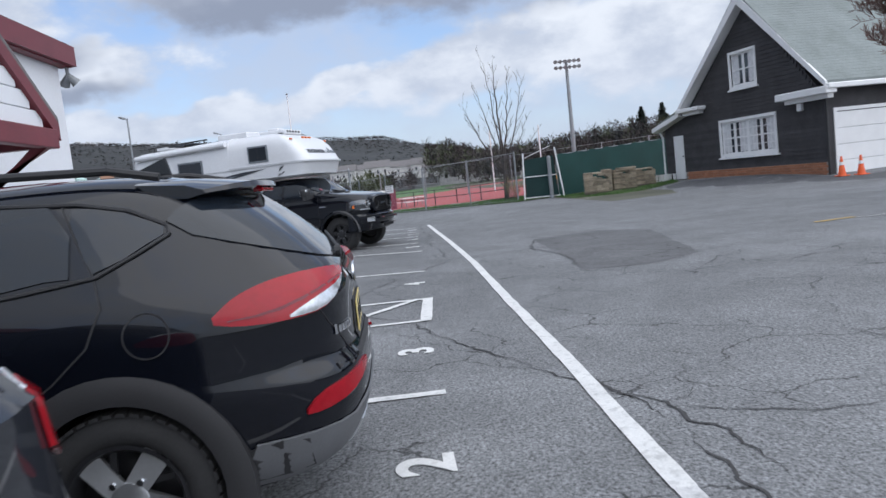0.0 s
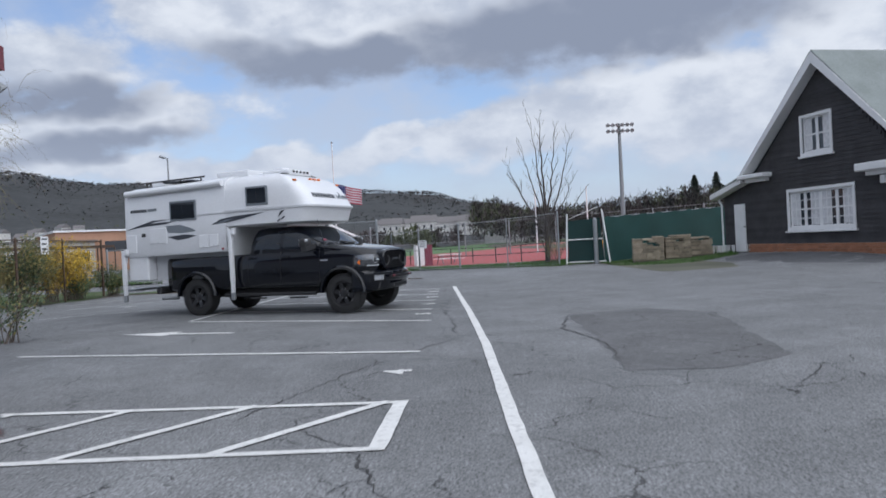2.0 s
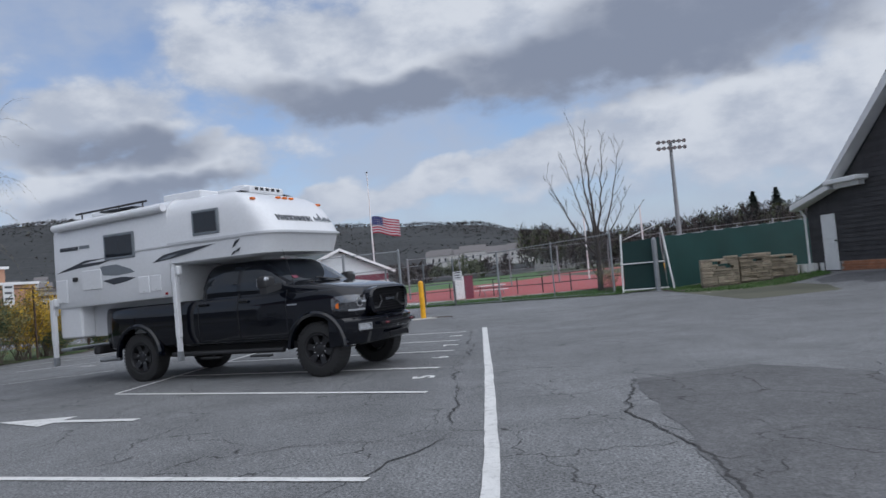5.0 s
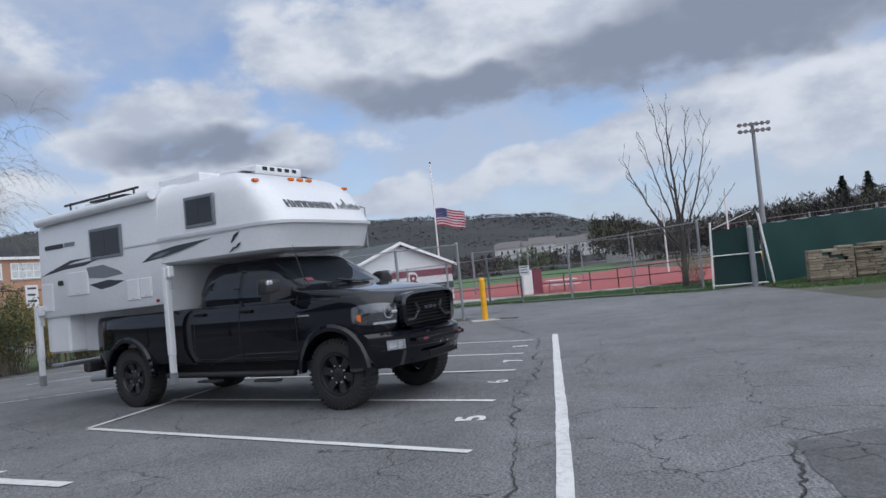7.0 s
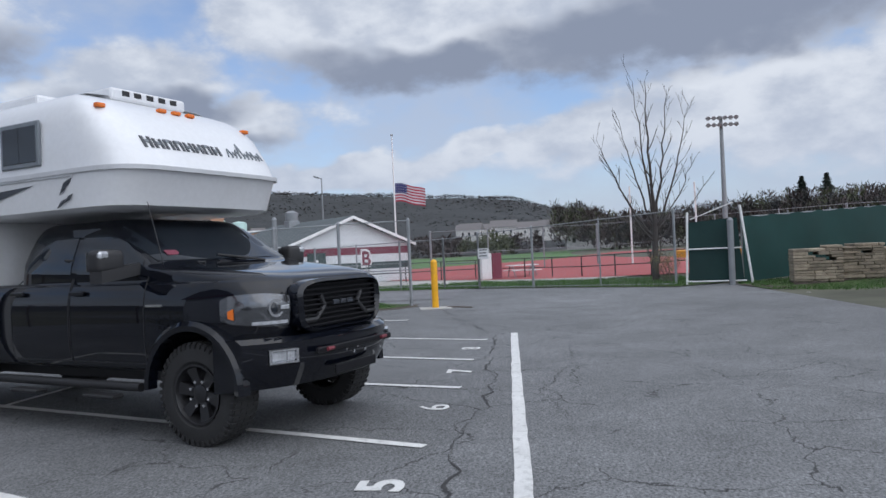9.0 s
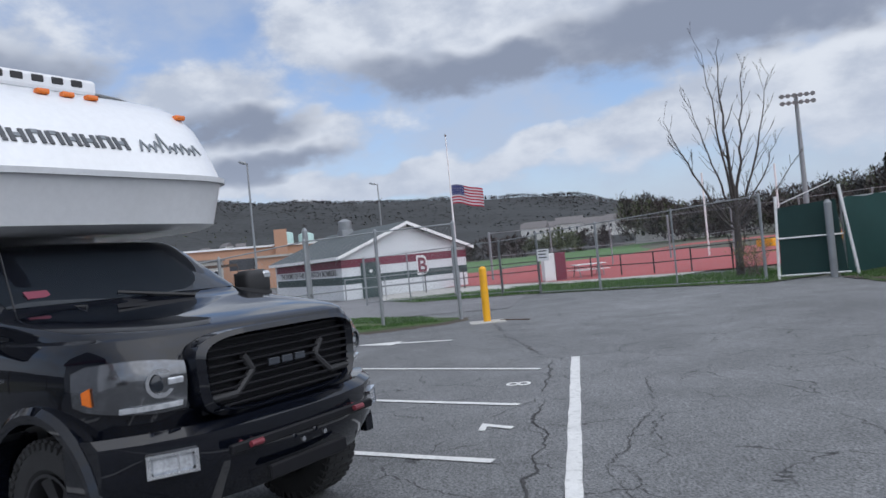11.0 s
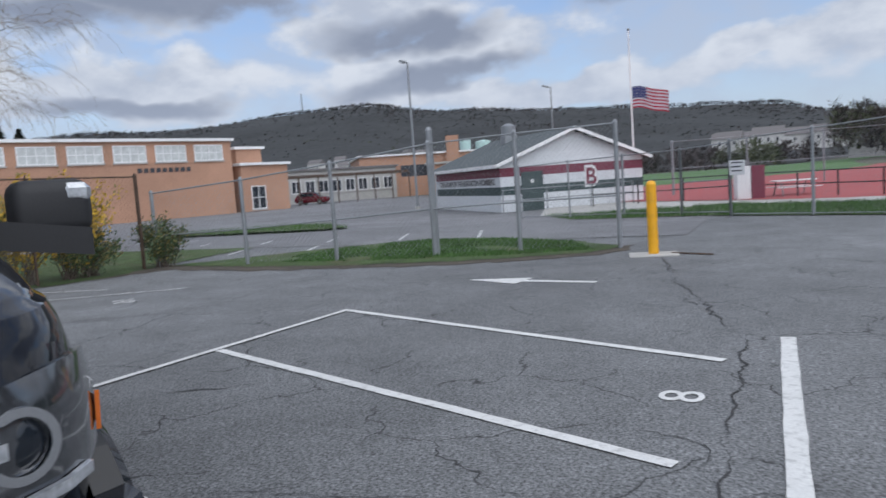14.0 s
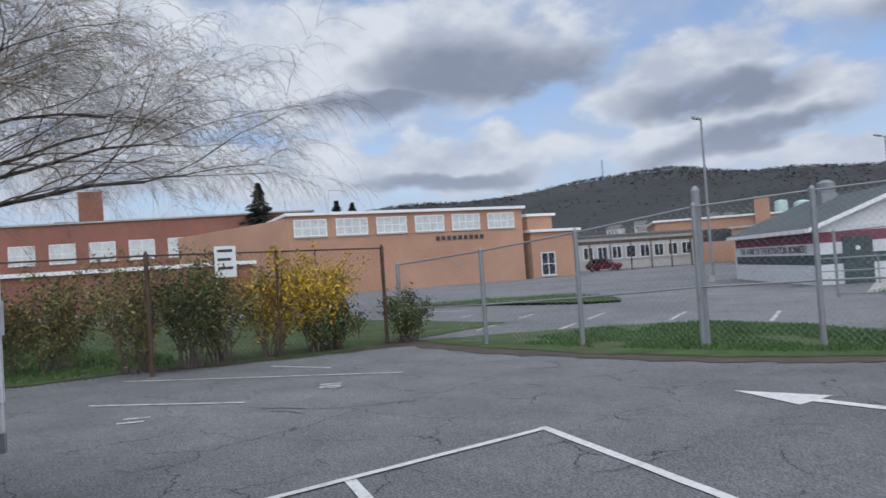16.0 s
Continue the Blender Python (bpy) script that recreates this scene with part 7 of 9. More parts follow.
def wheel(parent, x, y, r, w, rim_r, style, sgn):
    """A tyre and a spoked rim on its axle; sgn is the outer side."""
    hub = new("wheel")
    hub.parent = parent
    hub.matrix_basis = pose(x, y, r)
    bm = bmesh.new()
    h = w / 2
    lathe(bm, [(rim_r, -h * 0.82), (rim_r + 0.03, -h * 0.98), (r - 0.06, -h), (r - 0.015, -h * 0.86), (r, -h * 0.6), (r, h * 0.6), (r - 0.015, h * 0.86), (r - 0.06, h), (rim_r + 0.03, h * 0.98), (rim_r, h * 0.82)])
    part("tyre", bm, "rubber", hub, smooth=35)
    bm = bmesh.new()
    lug = 44
    for i in range(lug):
        a = 360 * i / lug
        for o in (-0.72, -0.25, 0.25, 0.72):
            box(bm, (r - 0.012, h * o - 0.03, -0.016), (r + (0.004 if style == "black" else 0.0008), h * o + 0.03, 0.016), pose(0, 0, 0, 0, a + (4 if o > 0 else 0), 0))
        if style == "black":
            box(bm, (r - 0.05, h * 0.8, -0.014), (r - 0.012, h * 1.03, 0.014), pose(0, 0, 0, 0, a, 0)), box(bm, (r - 0.05, -h * 1.03, -0.014), (r - 0.012, -h * 0.8, 0.014), pose(0, 0, 0, 0, a, 0))
    part("tread", bm, "rubber", hub)
    f = sgn * h
    bm = bmesh.new()
    lathe(bm, [(rim_r, f * 0.9), (rim_r + 0.006, f * 0.97), (rim_r - 0.012, f * 0.97), (rim_r - 0.03, f * 0.7), (rim_r - 0.045, f * 0.1), (0.01, f * 0.05)])
    part("barrel", bm, "rim_black", hub, smooth=35)
    n = 5 if style == "alloy" else 6
    for i in range(n):
        a = 360 * i / n + 12
        bm = bmesh.new()
        if style == "alloy":
            prism(bm, [(0.05, f * 0.62, -0.06), (rim_r - 0.01, f * 0.86, -0.075), (rim_r - 0.01, f * 0.86, 0.03), (0.05, f * 0.62, 0.03)], (0, -f * 0.16, 0))
        else:
            prism(bm, [(0.06, f * 0.6, -0.035), (rim_r - 0.01, f * 0.82, -0.055), (rim_r - 0.01, f * 0.82, 0.055), (0.06, f * 0.6, 0.035)], (0, -f * 0.25, 0))
        bmesh.ops.transform(bm, matrix=pose(0, 0, 0, 0, a, 0), verts=bm.verts[:])
        part("spoke", bm, "alloy" if style == "alloy" else "rim_black", hub)
        if style == "alloy":
            bm = bmesh.new()
            prism(bm, [(0.07, f * 0.6, -0.04), (rim_r - 0.03, f * 0.8, 0.07), (rim_r - 0.03, f * 0.8, 0.1), (0.07, f * 0.6, 0.0)], (0, -f * 0.1, 0))
            bmesh.ops.transform(bm, matrix=pose(0, 0, 0, 0, a, 0), verts=bm.verts[:])
            part("spoke_web", bm, "rim_black", hub)
    bm = bmesh.new()
    lathe(bm, [(0.075, f * 0.4), (0.075, f * 0.66), (0.055, f * 0.72), (0.01, f * 0.73)], 20)
    part("hub_cap", bm, "alloy" if style == "alloy" else "rim_black", hub, smooth=35)
    for i in range(5 if style == "alloy" else 8):
        bm = bmesh.new()
        tube(bm, (0.105 if style != "alloy" else 0.09, f * 0.5, 0), (0.105 if style != "alloy" else 0.09, f * 0.74, 0), 0.014, n=6)
        bmesh.ops.transform(bm, matrix=pose(0, 0, 0, 0, 360 * i / (5 if style == "alloy" else 8) + 20, 0), verts=bm.verts[:])
        part("lug_nut", bm, "chrome", hub)


def arch_cut(bm, xs, r, z, hw, depth=0.32):
    for x in xs:
        for s in (1, -1):
            a, b = (hw + 0.1) * s, (hw - depth) * s
            tube(bm, (x, a, z), (x, b, z), r, n=40)


def arch_trim(t, x, sgn, hw, r, z, mat, width=0.07, a0=-8, a1=188, out=0.03, label=""):
    bm = bmesh.new()
    n = 22
    rings = []
    for i in range(n + 1):
        k = radians(a0 + (a1 - a0) * i / n)
        c, s = math.cos(k), math.sin(k)
        prof = [(r - 0.01, -0.06), (r - 0.01, out), (r + width * 0.5, out + 0.006), (r + width, out * 0.35), (r + width, -0.06)]
        rings.append([(x + c * p, sgn * (hw + o), z + s * p) for p, o in prof])
    loft(bm, rings)
    bmesh.ops.recalc_face_normals(bm, faces=bm.faces[:])
    part("wheel_arch", bm, mat, t, label, smooth=40)


TRUCK = pose(-5.74, 19.29, 0, 0, 0, -21.8)
WB = 3.83


def build_truck():
    t = thing("pickup_truck", TRUCK, "black crew-cab pickup with black wheels carrying a white camper", "pickup truck")
    sh = Shell([(0.56, -0.95, 4.25, 0.80, 7), (0.62, -1.1, 4.42, 0.95, 6), (0.86, -1.13, 4.5, 0.995, 5.6), (1.12, -1.13, 4.56, 0.995, 5.6), (1.26, -1.13, 4.53, 0.975, 5.6),
                (1.33, -1.12, 4.5, 0.95, 5.6), (1.345, -1.1, 4.47, 0.93, 5.6), (1.36, 1.36, 4.42, 0.925, 6), (1.4, 1.37, 4.2, 0.925, 6), (1.45, 1.38, 3.8, 0.925, 6),
                (1.49, 1.39, 3.5, 0.92, 6), (1.54, 1.4, 3.36, 0.905, 7), (1.72, 1.45, 3.08, 0.84, 7), (1.86, 1.52, 2.86, 0.775, 7), (1.92, 1.6, 2.76, 0.72, 6), (1.945, 1.78, 2.6, 0.55, 5)], 2.2, 2)
    body = part("body", sh.mesh(72), "black_paint", t, "glossy black paint")
    cut = bmesh.new()
    arch_cut(cut, (0, WB), 0.5, 0.47, 1.0, 0.4)
    bpy.context.view_layer.update()
    finish(body, [("BOOLEAN", {"cutter": cut})], 28)
    for x in (0, WB):
        for s in (1, -1):
            arch_trim(t, x, s, 0.985, 0.49, 0.47, "black_paint", 0.07, a0=-2, a1=182, out=0.035)
            wheel(t, x, s * 0.82, 0.425, 0.28, 0.245, "black", s)
    # glass
    for s in (1, -1):
        f = lambda x, s=s: (lambda z: sh.side(x, z, s, 0.004))
        skin("side_window", [(f(1.62), 1.47, 1.5), (f(1.66), 1.46, 1.78), (f(1.95), 1.45, 1.8), (f(2.28), 1.44, 1.8)], "car_glass", t, thick=0.006)
        skin("side_window", [(f(2.36), 1.44, 1.8), (f(2.7), 1.43, 1.79), (f(2.95), 1.43, 1.7), (f(3.2), 1.43, 1.54)], "car_glass", t, thick=0.006)
        for x0, x1 in ((1.46, 2.31), (2.33, 3.3)):
            d = new("door")
            d.parent = t
            bm = bmesh.new()
            pts = [sh.side(x, z, s, 0.002) for x, z in ((x0, 1.4), (x0, 0.66), (x1, 0.66), (x1, 1.4))]
            for a, b in zip(pts, pts[1:]):
                n = 8
                for i in range(n):
                    p = [sh.side(a.x + (b.x - a.x) * k, a.z + (b.z - a.z) * k, s, 0.0005) for k in (i / n, (i + 1) / n)]
                    tube(bm, p[0], p[1], 0.005, n=4)
            part("seam", bm, "black_trim", d)
            bm = bmesh.new()
            h = sh.side(x0 + 0.12, 1.27, s, 0.025)
            box(bm, (h.x - 0.1, h.y - 0.018, h.z - 0.022), (h.x + 0.1, h.y + 0.018, h.z + 0.022), bevel=0.012, seg=2)
            part("handle", bm, "black_paint", d)
        # running board and its steps
        bm = bmesh.new()
        tube(bm, (0.75, s * 0.92, 0.45), (3.15, s * 0.92, 0.45), 0.04, n=10)
        part("side_step", bm, "black_trim", t, smooth=40)
        for x in (1.7, 2.75):
            bm = bmesh.new()
            box(bm, (x - 0.2, s * 1.0 - 0.06, 0.36), (x + 0.2, s * 1.0 + 0.06, 0.39), bevel=0.01)
            part("step_pad", bm, "black_trim", t)
        # tow mirrors
        m = new("mirror")
        m.parent = t
        bm = bmesh.new()
        box(bm, (3.02, s * 1.19 - 0.13, 1.44), (3.2, s * 1.19 + 0.13, 1.64), bevel=0.05, seg=3)
        part("housing", bm, "black_trim", m, smooth=50)
        bm = bmesh.new()
        prism(bm, [(3.1, s * 0.92, 1.42), (3.2, s * 0.92, 1.42), (3.2, s * 1.3, 1.36), (3.08, s * 1.32, 1.36)], (0, 0, 0.1))
        part("arm", bm, "black_trim", m)
        bm = bmesh.new()
        box(bm, (3.012, s * 1.19 - 0.11, 1.465), (3.018, s * 1.19 + 0.11, 1.62))
        part("glass", bm, "chrome", m)
        bm = bmesh.new()
        box(bm, (3.15, s * 1.19 + s * 0.075 - 0.05, 1.555), (3.205, s * 1.19 + s * 0.075 + 0.05, 1.625), bevel=0.02)
        part("indicator", bm, "clear_lens", m)
        # fender badge
        bm = bmesh.new()
        b = sh.side(3.42, 1.16, s, 0.004)
        box(bm, (3.33, b.y - 0.006, 1.145), (3.52, b.y + 0.006, 1.165))
        part("badge", bm, "chrome", t)
        # headlamp wrapping round the corner
        hl = new("headlight")
        hl.parent = t
        cols = [((lambda z, y=y: sh.front(s * y, z, 0.012)), z0, z1) for y, z0, z1 in ((0.6, 0.97, 1.2), (0.7, 0.965, 1.22), (0.79, 0.97, 1.23), (0.86, 0.98, 1.23))]
        cols += [((lambda z, x=x: sh.side(x, z, s, 0.012)), z0, z1) for x, z0, z1 in ((4.22, 1.0, 1.22), (4.14, 1.03, 1.19))]
        skin("lens", cols, "lamp_dark", hl, "clear lamp lens over a dark housing", 0.02)
        bm = bmesh.new()
        c = sh.front(s * 0.73, 1.11, 0.004)
        for r0, r1 in ((0.072, 0.054),):
            lathe(bm, [(r0, 0.0), (r0, 0.02), (r1, 0.02), (r1, 0.0)], 28)
        bmesh.ops.transform(bm, matrix=Matrix.Translation(c) @ pose(0, 0, 0, 0, 0, -90 + s * 14), verts=bm.verts[:])
        part("ring", bm, "chrome", hl, smooth=40)
        bm = bmesh.new()
        bmesh.ops.create_uvsphere(bm, u_segments=20, v_segments=10, radius=0.052, matrix=Matrix.Translation(c) @ pose(0, 0, 0, 0, 0, s * 14) @ Matrix.Diagonal((0.4, 1, 1, 1)))
        part("projector", bm, "car_glass", hl, smooth=60)
        skin("amber", [((lambda z, x=x: sh.side(x, z, s, 0.028)), z0, z1) for x, z0, z1 in ((4.26, 1.03, 1.12), (4.215, 1.045, 1.1))], "amber", hl, thick=0.01)
        skin("daylight_strip", [((lambda z, y=y: sh.front(s * y, z, 0.026)), 0.985, 1.01) for y in (0.62, 0.72, 0.8, 0.86)], "clear_lens", hl, thick=0.012)
        skin("inner_strip", [((lambda z, y=y: sh.front(s * y, z, 0.026)), 1.1, 1.13) for y in (0.62, 0.66, 0.69)], "clear_lens", hl, thick=0.012)
        # fog lamp and tow hook
        bm = bmesh.new()
        p = Vector((4.605, s * 0.765, 0.73))
        box(bm, (-0.05, -0.1, -0.04), (-0.012, 0.1, 0.04), Matrix.Translation(p) @ pose(0, 0, 0, 0, 0, s * 30), bevel=0.012)
        fg = part("fog_light", bm, "clear_lens", t)
        bm = bmesh.new()
        for lo, hi in (((-0.06, -0.12, 0.04), (0.0, 0.12, 0.055)), ((-0.06, -0.12, -0.055), (0.0, 0.12, -0.04)), ((-0.06, -0.12, -0.04), (0.0, -0.1, 0.04)), ((-0.06, 0.1, -0.04), (0.0, 0.12, 0.04)), ((-0.03, 0.02, -0.04), (-0.004, 0.03, 0.04))):
            box(bm, lo, hi, Matrix.Translation(p) @ pose(0, 0, 0, 0, 0, s * 30))
        part("bezel", bm, "chrome", fg)
        bm = bmesh.new()
        tube(bm, (4.7, s * 0.4 - 0.035, 0.75), (4.785, s * 0.4 - 0.03, 0.75), 0.014, n=8), tube(bm, (4.7, s * 0.4 + 0.035, 0.75), (4.785, s * 0.4 + 0.03, 0.75), 0.014, n=8), tube(bm, (4.785, s * 0.4 - 0.04, 0.75), (4.785, s * 0.4 + 0.04, 0.75), 0.016, n=8)
        part("tow_hook", bm, "maroon", t, "dark red tow hook")
    ws = [((lambda z, y=y: sh.front(y, z, 0.004)), 1.53, 1.85) for y in (-0.82, -0.74, -0.5, -0.25, 0, 0.25, 0.5, 0.74, 0.82)]
    skin("windscreen", ws, "car_glass", t, thick=0.006)
    bm = bmesh.new()
    for y in (-0.45, 0.3):
        tube(bm, sh.front(y, 1.5, 0.03), sh.front(y - 0.45, 1.57, 0.02), 0.012, n=6)
    part("wiper", bm, "black_trim", t)
    bm = bmesh.new()
    p = sh.front(-0.62, 1.6, 0.008)
    box(bm, (-0.003, -0.07, -0.035), (0.003, 0.07, 0.035), Matrix.Translation(p) @ pose(0, 0, 0, 0, -52, 0))
    part("sticker", bm, "maroon_band", t, "small red windscreen sticker")
    bm = bmesh.new()
    tube(bm, (3.35, -0.8, 1.48), (3.2, -0.82, 2.05), 0.006, 0.003, n=5)
    part("aerial", bm, "black_trim", t)
    # grille
    g = new("grille")
    g.parent = t
    bm = bmesh.new()
    oval = []
    n = 40
    for i in range(n):
        k = 2 * math.pi * i / n
        y, z = 0.63 * math.copysign(abs(math.cos(k)) ** 0.42, math.cos(k)), 1.1 + 0.225 * math.copysign(abs(math.sin(k)) ** 0.42, math.sin(k))
        oval.append((y * (0.92 + 0.12 * (z - 0.9)), z))
    rings = []
    for sc, off in ((1.0, 0.0), (1.0, 0.1), (0.94, 0.125), (0.885, 0.09), (0.885, 0.02)):
        rings.append([(sh.front(y * sc, 1.12).x + off - abs(y) * 0.03, y * sc, 1.1 + (z - 1.1) * (sc if sc == 1 else sc - 0.05)) for y, z in oval])
    loft(bm, rings)
    bmesh.ops.recalc_face_normals(bm, faces=bm.faces[:])
    part("surround", bm, "black_paint", g, smooth=40)
    bm = bmesh.new()
    box(bm, (sh.front(0, 1.1).x + 0.012, -0.55, 0.91), (sh.front(0, 1.1).x + 0.026, 0.55, 1.29))
    part("grille_back", bm, "grille_black", g)
    for i in range(9):
        bm = bmesh.new()
        z = 0.93 + i * 0.042
        w = 0.53
        box(bm, (sh.front(0, 1.1).x + 0.03, -w, z), (sh.front(0, 1.1).x + 0.075, w, z + 0.013), bevel=0.003)
        part("slat", bm, "grille_black", g)
    for s in (1, -1):
        bm = bmesh.new()
        x = sh.front(0.3, 1.1).x + 0.06
        pts = [(0.52, 0.985), (0.36, 0.985), (0.24, 1.09), (0.3, 1.18)]
        for a, b in zip(pts, pts[1:]):
            tube(bm, (x, s * a[0], a[1]), (x, s * b[0], b[1]), 0.022, n=8)
        part("crossbar", bm, "black_trim", g, smooth=40)
    for k in range(3):
        bm = bmesh.new()
        box(bm, (sh.front(0, 1.1).x + 0.075, -0.14 + k * 0.1, 1.09), (sh.front(0, 1.1).x + 0.09, -0.06 + k * 0.1, 1.13), pose(0, 0, 0), bevel=0.004)
        part("badge_block", bm, "decal", g)
    # bumper
    bm = bmesh.new()
    rings = []
    for y in (-1.0, -0.96, -0.85, -0.6, -0.3, 0, 0.3, 0.6, 0.85, 0.96, 1.0):
        bow = 4.74 - 0.36 * abs(y) ** 3.0
        rings.append([(bow - 0.3, y, 0.86), (bow - 0.06, y, 0.88), (bow, y, 0.84), (bow + 0.01, y, 0.7), (bow - 0.03, y, 0.6), (bow - 0.12, y, 0.47), (bow - 0.3, y, 0.45)])
    loft(bm, rings)
    bmesh.ops.recalc_face_normals(bm, faces=bm.faces[:])
    part("front_bumper", bm, "black_paint", t, smooth=35)
    bm = bmesh.new()
    for lo, hi in (((4.742, -0.55, 0.72), (4.775, 0.55, 0.77)), ((4.735, -0.3, 0.52), (4.76, 0.3, 0.6))):
        box(bm, lo, hi, bevel=0.008)
    part("bumper_intake", bm, "grille_black", t)
    for y in (-0.07, 0.1):
        bm = bmesh.new()
        tube(bm, (4.77, y, 0.68), (4.785, y, 0.68), 0.014, n=8)
        part("bolt", bm, "chrome", t)
    # exhaust, rear bumper, tow bar, chassis
    bm = bmesh.new()
    tube(bm, (-0.75, -0.72, 0.42), (-1.12, -0.86, 0.42), 0.05, n=12)
    part("exhaust", bm, "galv", t, smooth=40)
    bm = bmesh.new()
    box(bm, (-1.28, -0.9, 0.52), (-1.12, 0.9, 0.68), bevel=0.03)
    part("rear_bumper", bm, "black_trim", t)
    bm = bmesh.new()
    box(bm, (-0.9, -0.5, 0.42), (4.3, 0.5, 0.58))
    for x in (0, WB):
        tube(bm, (x, -0.7, 0.42), (x, 0.7, 0.42), 0.07)
    part("chassis", bm, "black_trim", t)


def build_camper():
    c = thing("truck_camper", TRUCK, "white fibreglass slide-in camper with dark side graphics on the pickup", "camper")
    HW = 1.07
    # the shell as cross-sections from rear to nose
    def section(x, zb, zt, hw, crown=0.07, rr=0.14, lean=0.05):
        """Half outline from bottom to roof, mirrored."""
        half = [(hw - 0.02, zb), (hw, zb + 0.04), (hw, zb + (zt - zb) * 0.45), (hw - lean * 0.3, zt - rr * 1.6), (hw - lean - 0.02, zt - rr * 0.55), (hw - lean - rr * 0.5, zt - 0.03), (hw - lean - rr * 1.4, zt + crown * 0.35), (hw * 0.4, zt + crown), (0.0, zt + crown)]
        return [(x, y, z) for y, z in half] + [(x, -y, z) for y, z in half[-2::-1]]

    bm = bmesh.new()
    loft(bm, [section(-1.98, 1.44, 2.98, HW - 0.05), section(-1.95, 1.42, 3.02, HW - 0.01), section(-1.8, 1.42, 3.04, HW), section(0.3, 1.45, 3.1, HW), section(0.98, 1.46, 3.12, HW)])
    bmesh.ops.recalc_face_normals(bm, faces=bm.faces[:])
    part("body_shell", bm, "gel", c, "white gelcoat shell", smooth=35)
    # cab-over: plan-rounded nose built from stacked outlines
    def plan(z, xf, hw, n=48, sq=6.0):
        pts = []
        for i in range(n + 1):
            k = -math.pi / 2 + math.pi * i / n
            pts.append((2.3 + (xf - 2.3) * abs(math.cos(k)) ** (2 / 5.0), hw * math.copysign(abs(math.sin(k)) ** (2 / sq), math.sin(k)), z))
        return [(0.97, -hw, z)] + pts + [(0.97, hw, z)]

    bm = bmesh.new()
    loft(bm, [plan(1.99, 2.75, 0.9), plan(2.0, 3.0, 1.0), plan(2.03, 3.1, 1.05), plan(2.31, 3.2, HW), plan(2.34, 3.22, HW + 0.005)])
    bmesh.ops.recalc_face_normals(bm, faces=bm.faces[:])
    part("cabover_base", bm, "gel", c, "white lower nose band", smooth=30)
    bm = bmesh.new()
    loft(bm, [plan(2.335, 3.25, HW + 0.022), plan(2.375, 3.25, HW + 0.022)])
    part("belt_moulding", bm, "gel_grey", c, smooth=30)
    bm = bmesh.new()
    loft(bm, [plan(2.37, 3.22, HW), plan(2.55, 3.12, HW - 0.005), plan(2.8, 2.93, HW - 0.02), plan(2.95, 2.76, HW - 0.06), plan(3.04, 2.58, HW - 0.12), plan(3.1, 2.4, HW - 0.22), plan(3.15, 2.1, HW - 0.4), plan(3.17, 1.9, 0.3)])
    bmesh.ops.recalc_face_normals(bm, faces=bm.faces[:])
    part("cabover_shell", bm, "gel", c, "white sloping nose", smooth=35)

    def nose(y, z, off=0.0):
        rows = [(2.37, 3.22, HW), (2.55, 3.12, HW - 0.005), (2.8, 2.93, HW - 0.02), (2.95, 2.76, HW - 0.06), (3.04, 2.58, HW - 0.12)]
        for a, b in zip(rows, rows[1:]):
            if a[0] <= z <= b[0]:
                k = (z - a[0]) / (b[0] - a[0])
                xf, hw = a[1] + (b[1] - a[1]) * k, a[2] + (b[2] - a[2]) * k
                s = min(1, abs(y) / hw) ** (6.0 / 2)
                return Vector((2.3 + (xf - 2.3 + off) * math.sqrt(max(0, 1 - s * s)) ** (2 / 5.0), y, z))
        return Vector((3, y, z))

    # front lettering as plain dark strokes in the logo's proportions
    ym = -0.74
    for k in range(8):
        lt = new("nose_lettering")
        lt.parent = c
        y0 = ym + k * 0.117
        w = 0.098
        for nm, a, b in (("stroke", y0, y0 + 0.03), ("stroke", y0 + w - 0.03, y0 + w)):
            skin(nm, [((lambda z, y=y: nose(y, z, 0.008)), 2.55, 2.655 - (0.012 if k else 0)) for y in (a, b)], "decal", lt, thick=0.006, rows=2)
        zz = (2.61, 2.6, 2.635, 2.635, 2.6, 2.6, 2.635, 2.6)[k]
        skin("stroke", [((lambda z, y=y: nose(y, z, 0.007)), zz - 0.014, zz + 0.014) for y in (y0 + 0.02, y0 + w - 0.02)], "decal_grey", lt, thick=0.006, rows=2)
    lt = new("nose_script")
    lt.parent = c
    for k in range(9):
        y0 = 0.26 + k * 0.058
        bm = bmesh.new()
        z0, z1 = 2.55, 2.64 - 0.03 * (k % 3 == 1) + (0.07 if k == 3 else 0)
        tube(bm, nose(y0, z0, 0.01), nose(y0 + 0.04, z1, 0.01), 0.008, n=5), tube(bm, nose(y0 + 0.04, z1, 0.01), nose(y0 + 0.075, z0 + 0.01, 0.01), 0.007, n=5)
        part("stroke", bm, "decal_grey", lt)
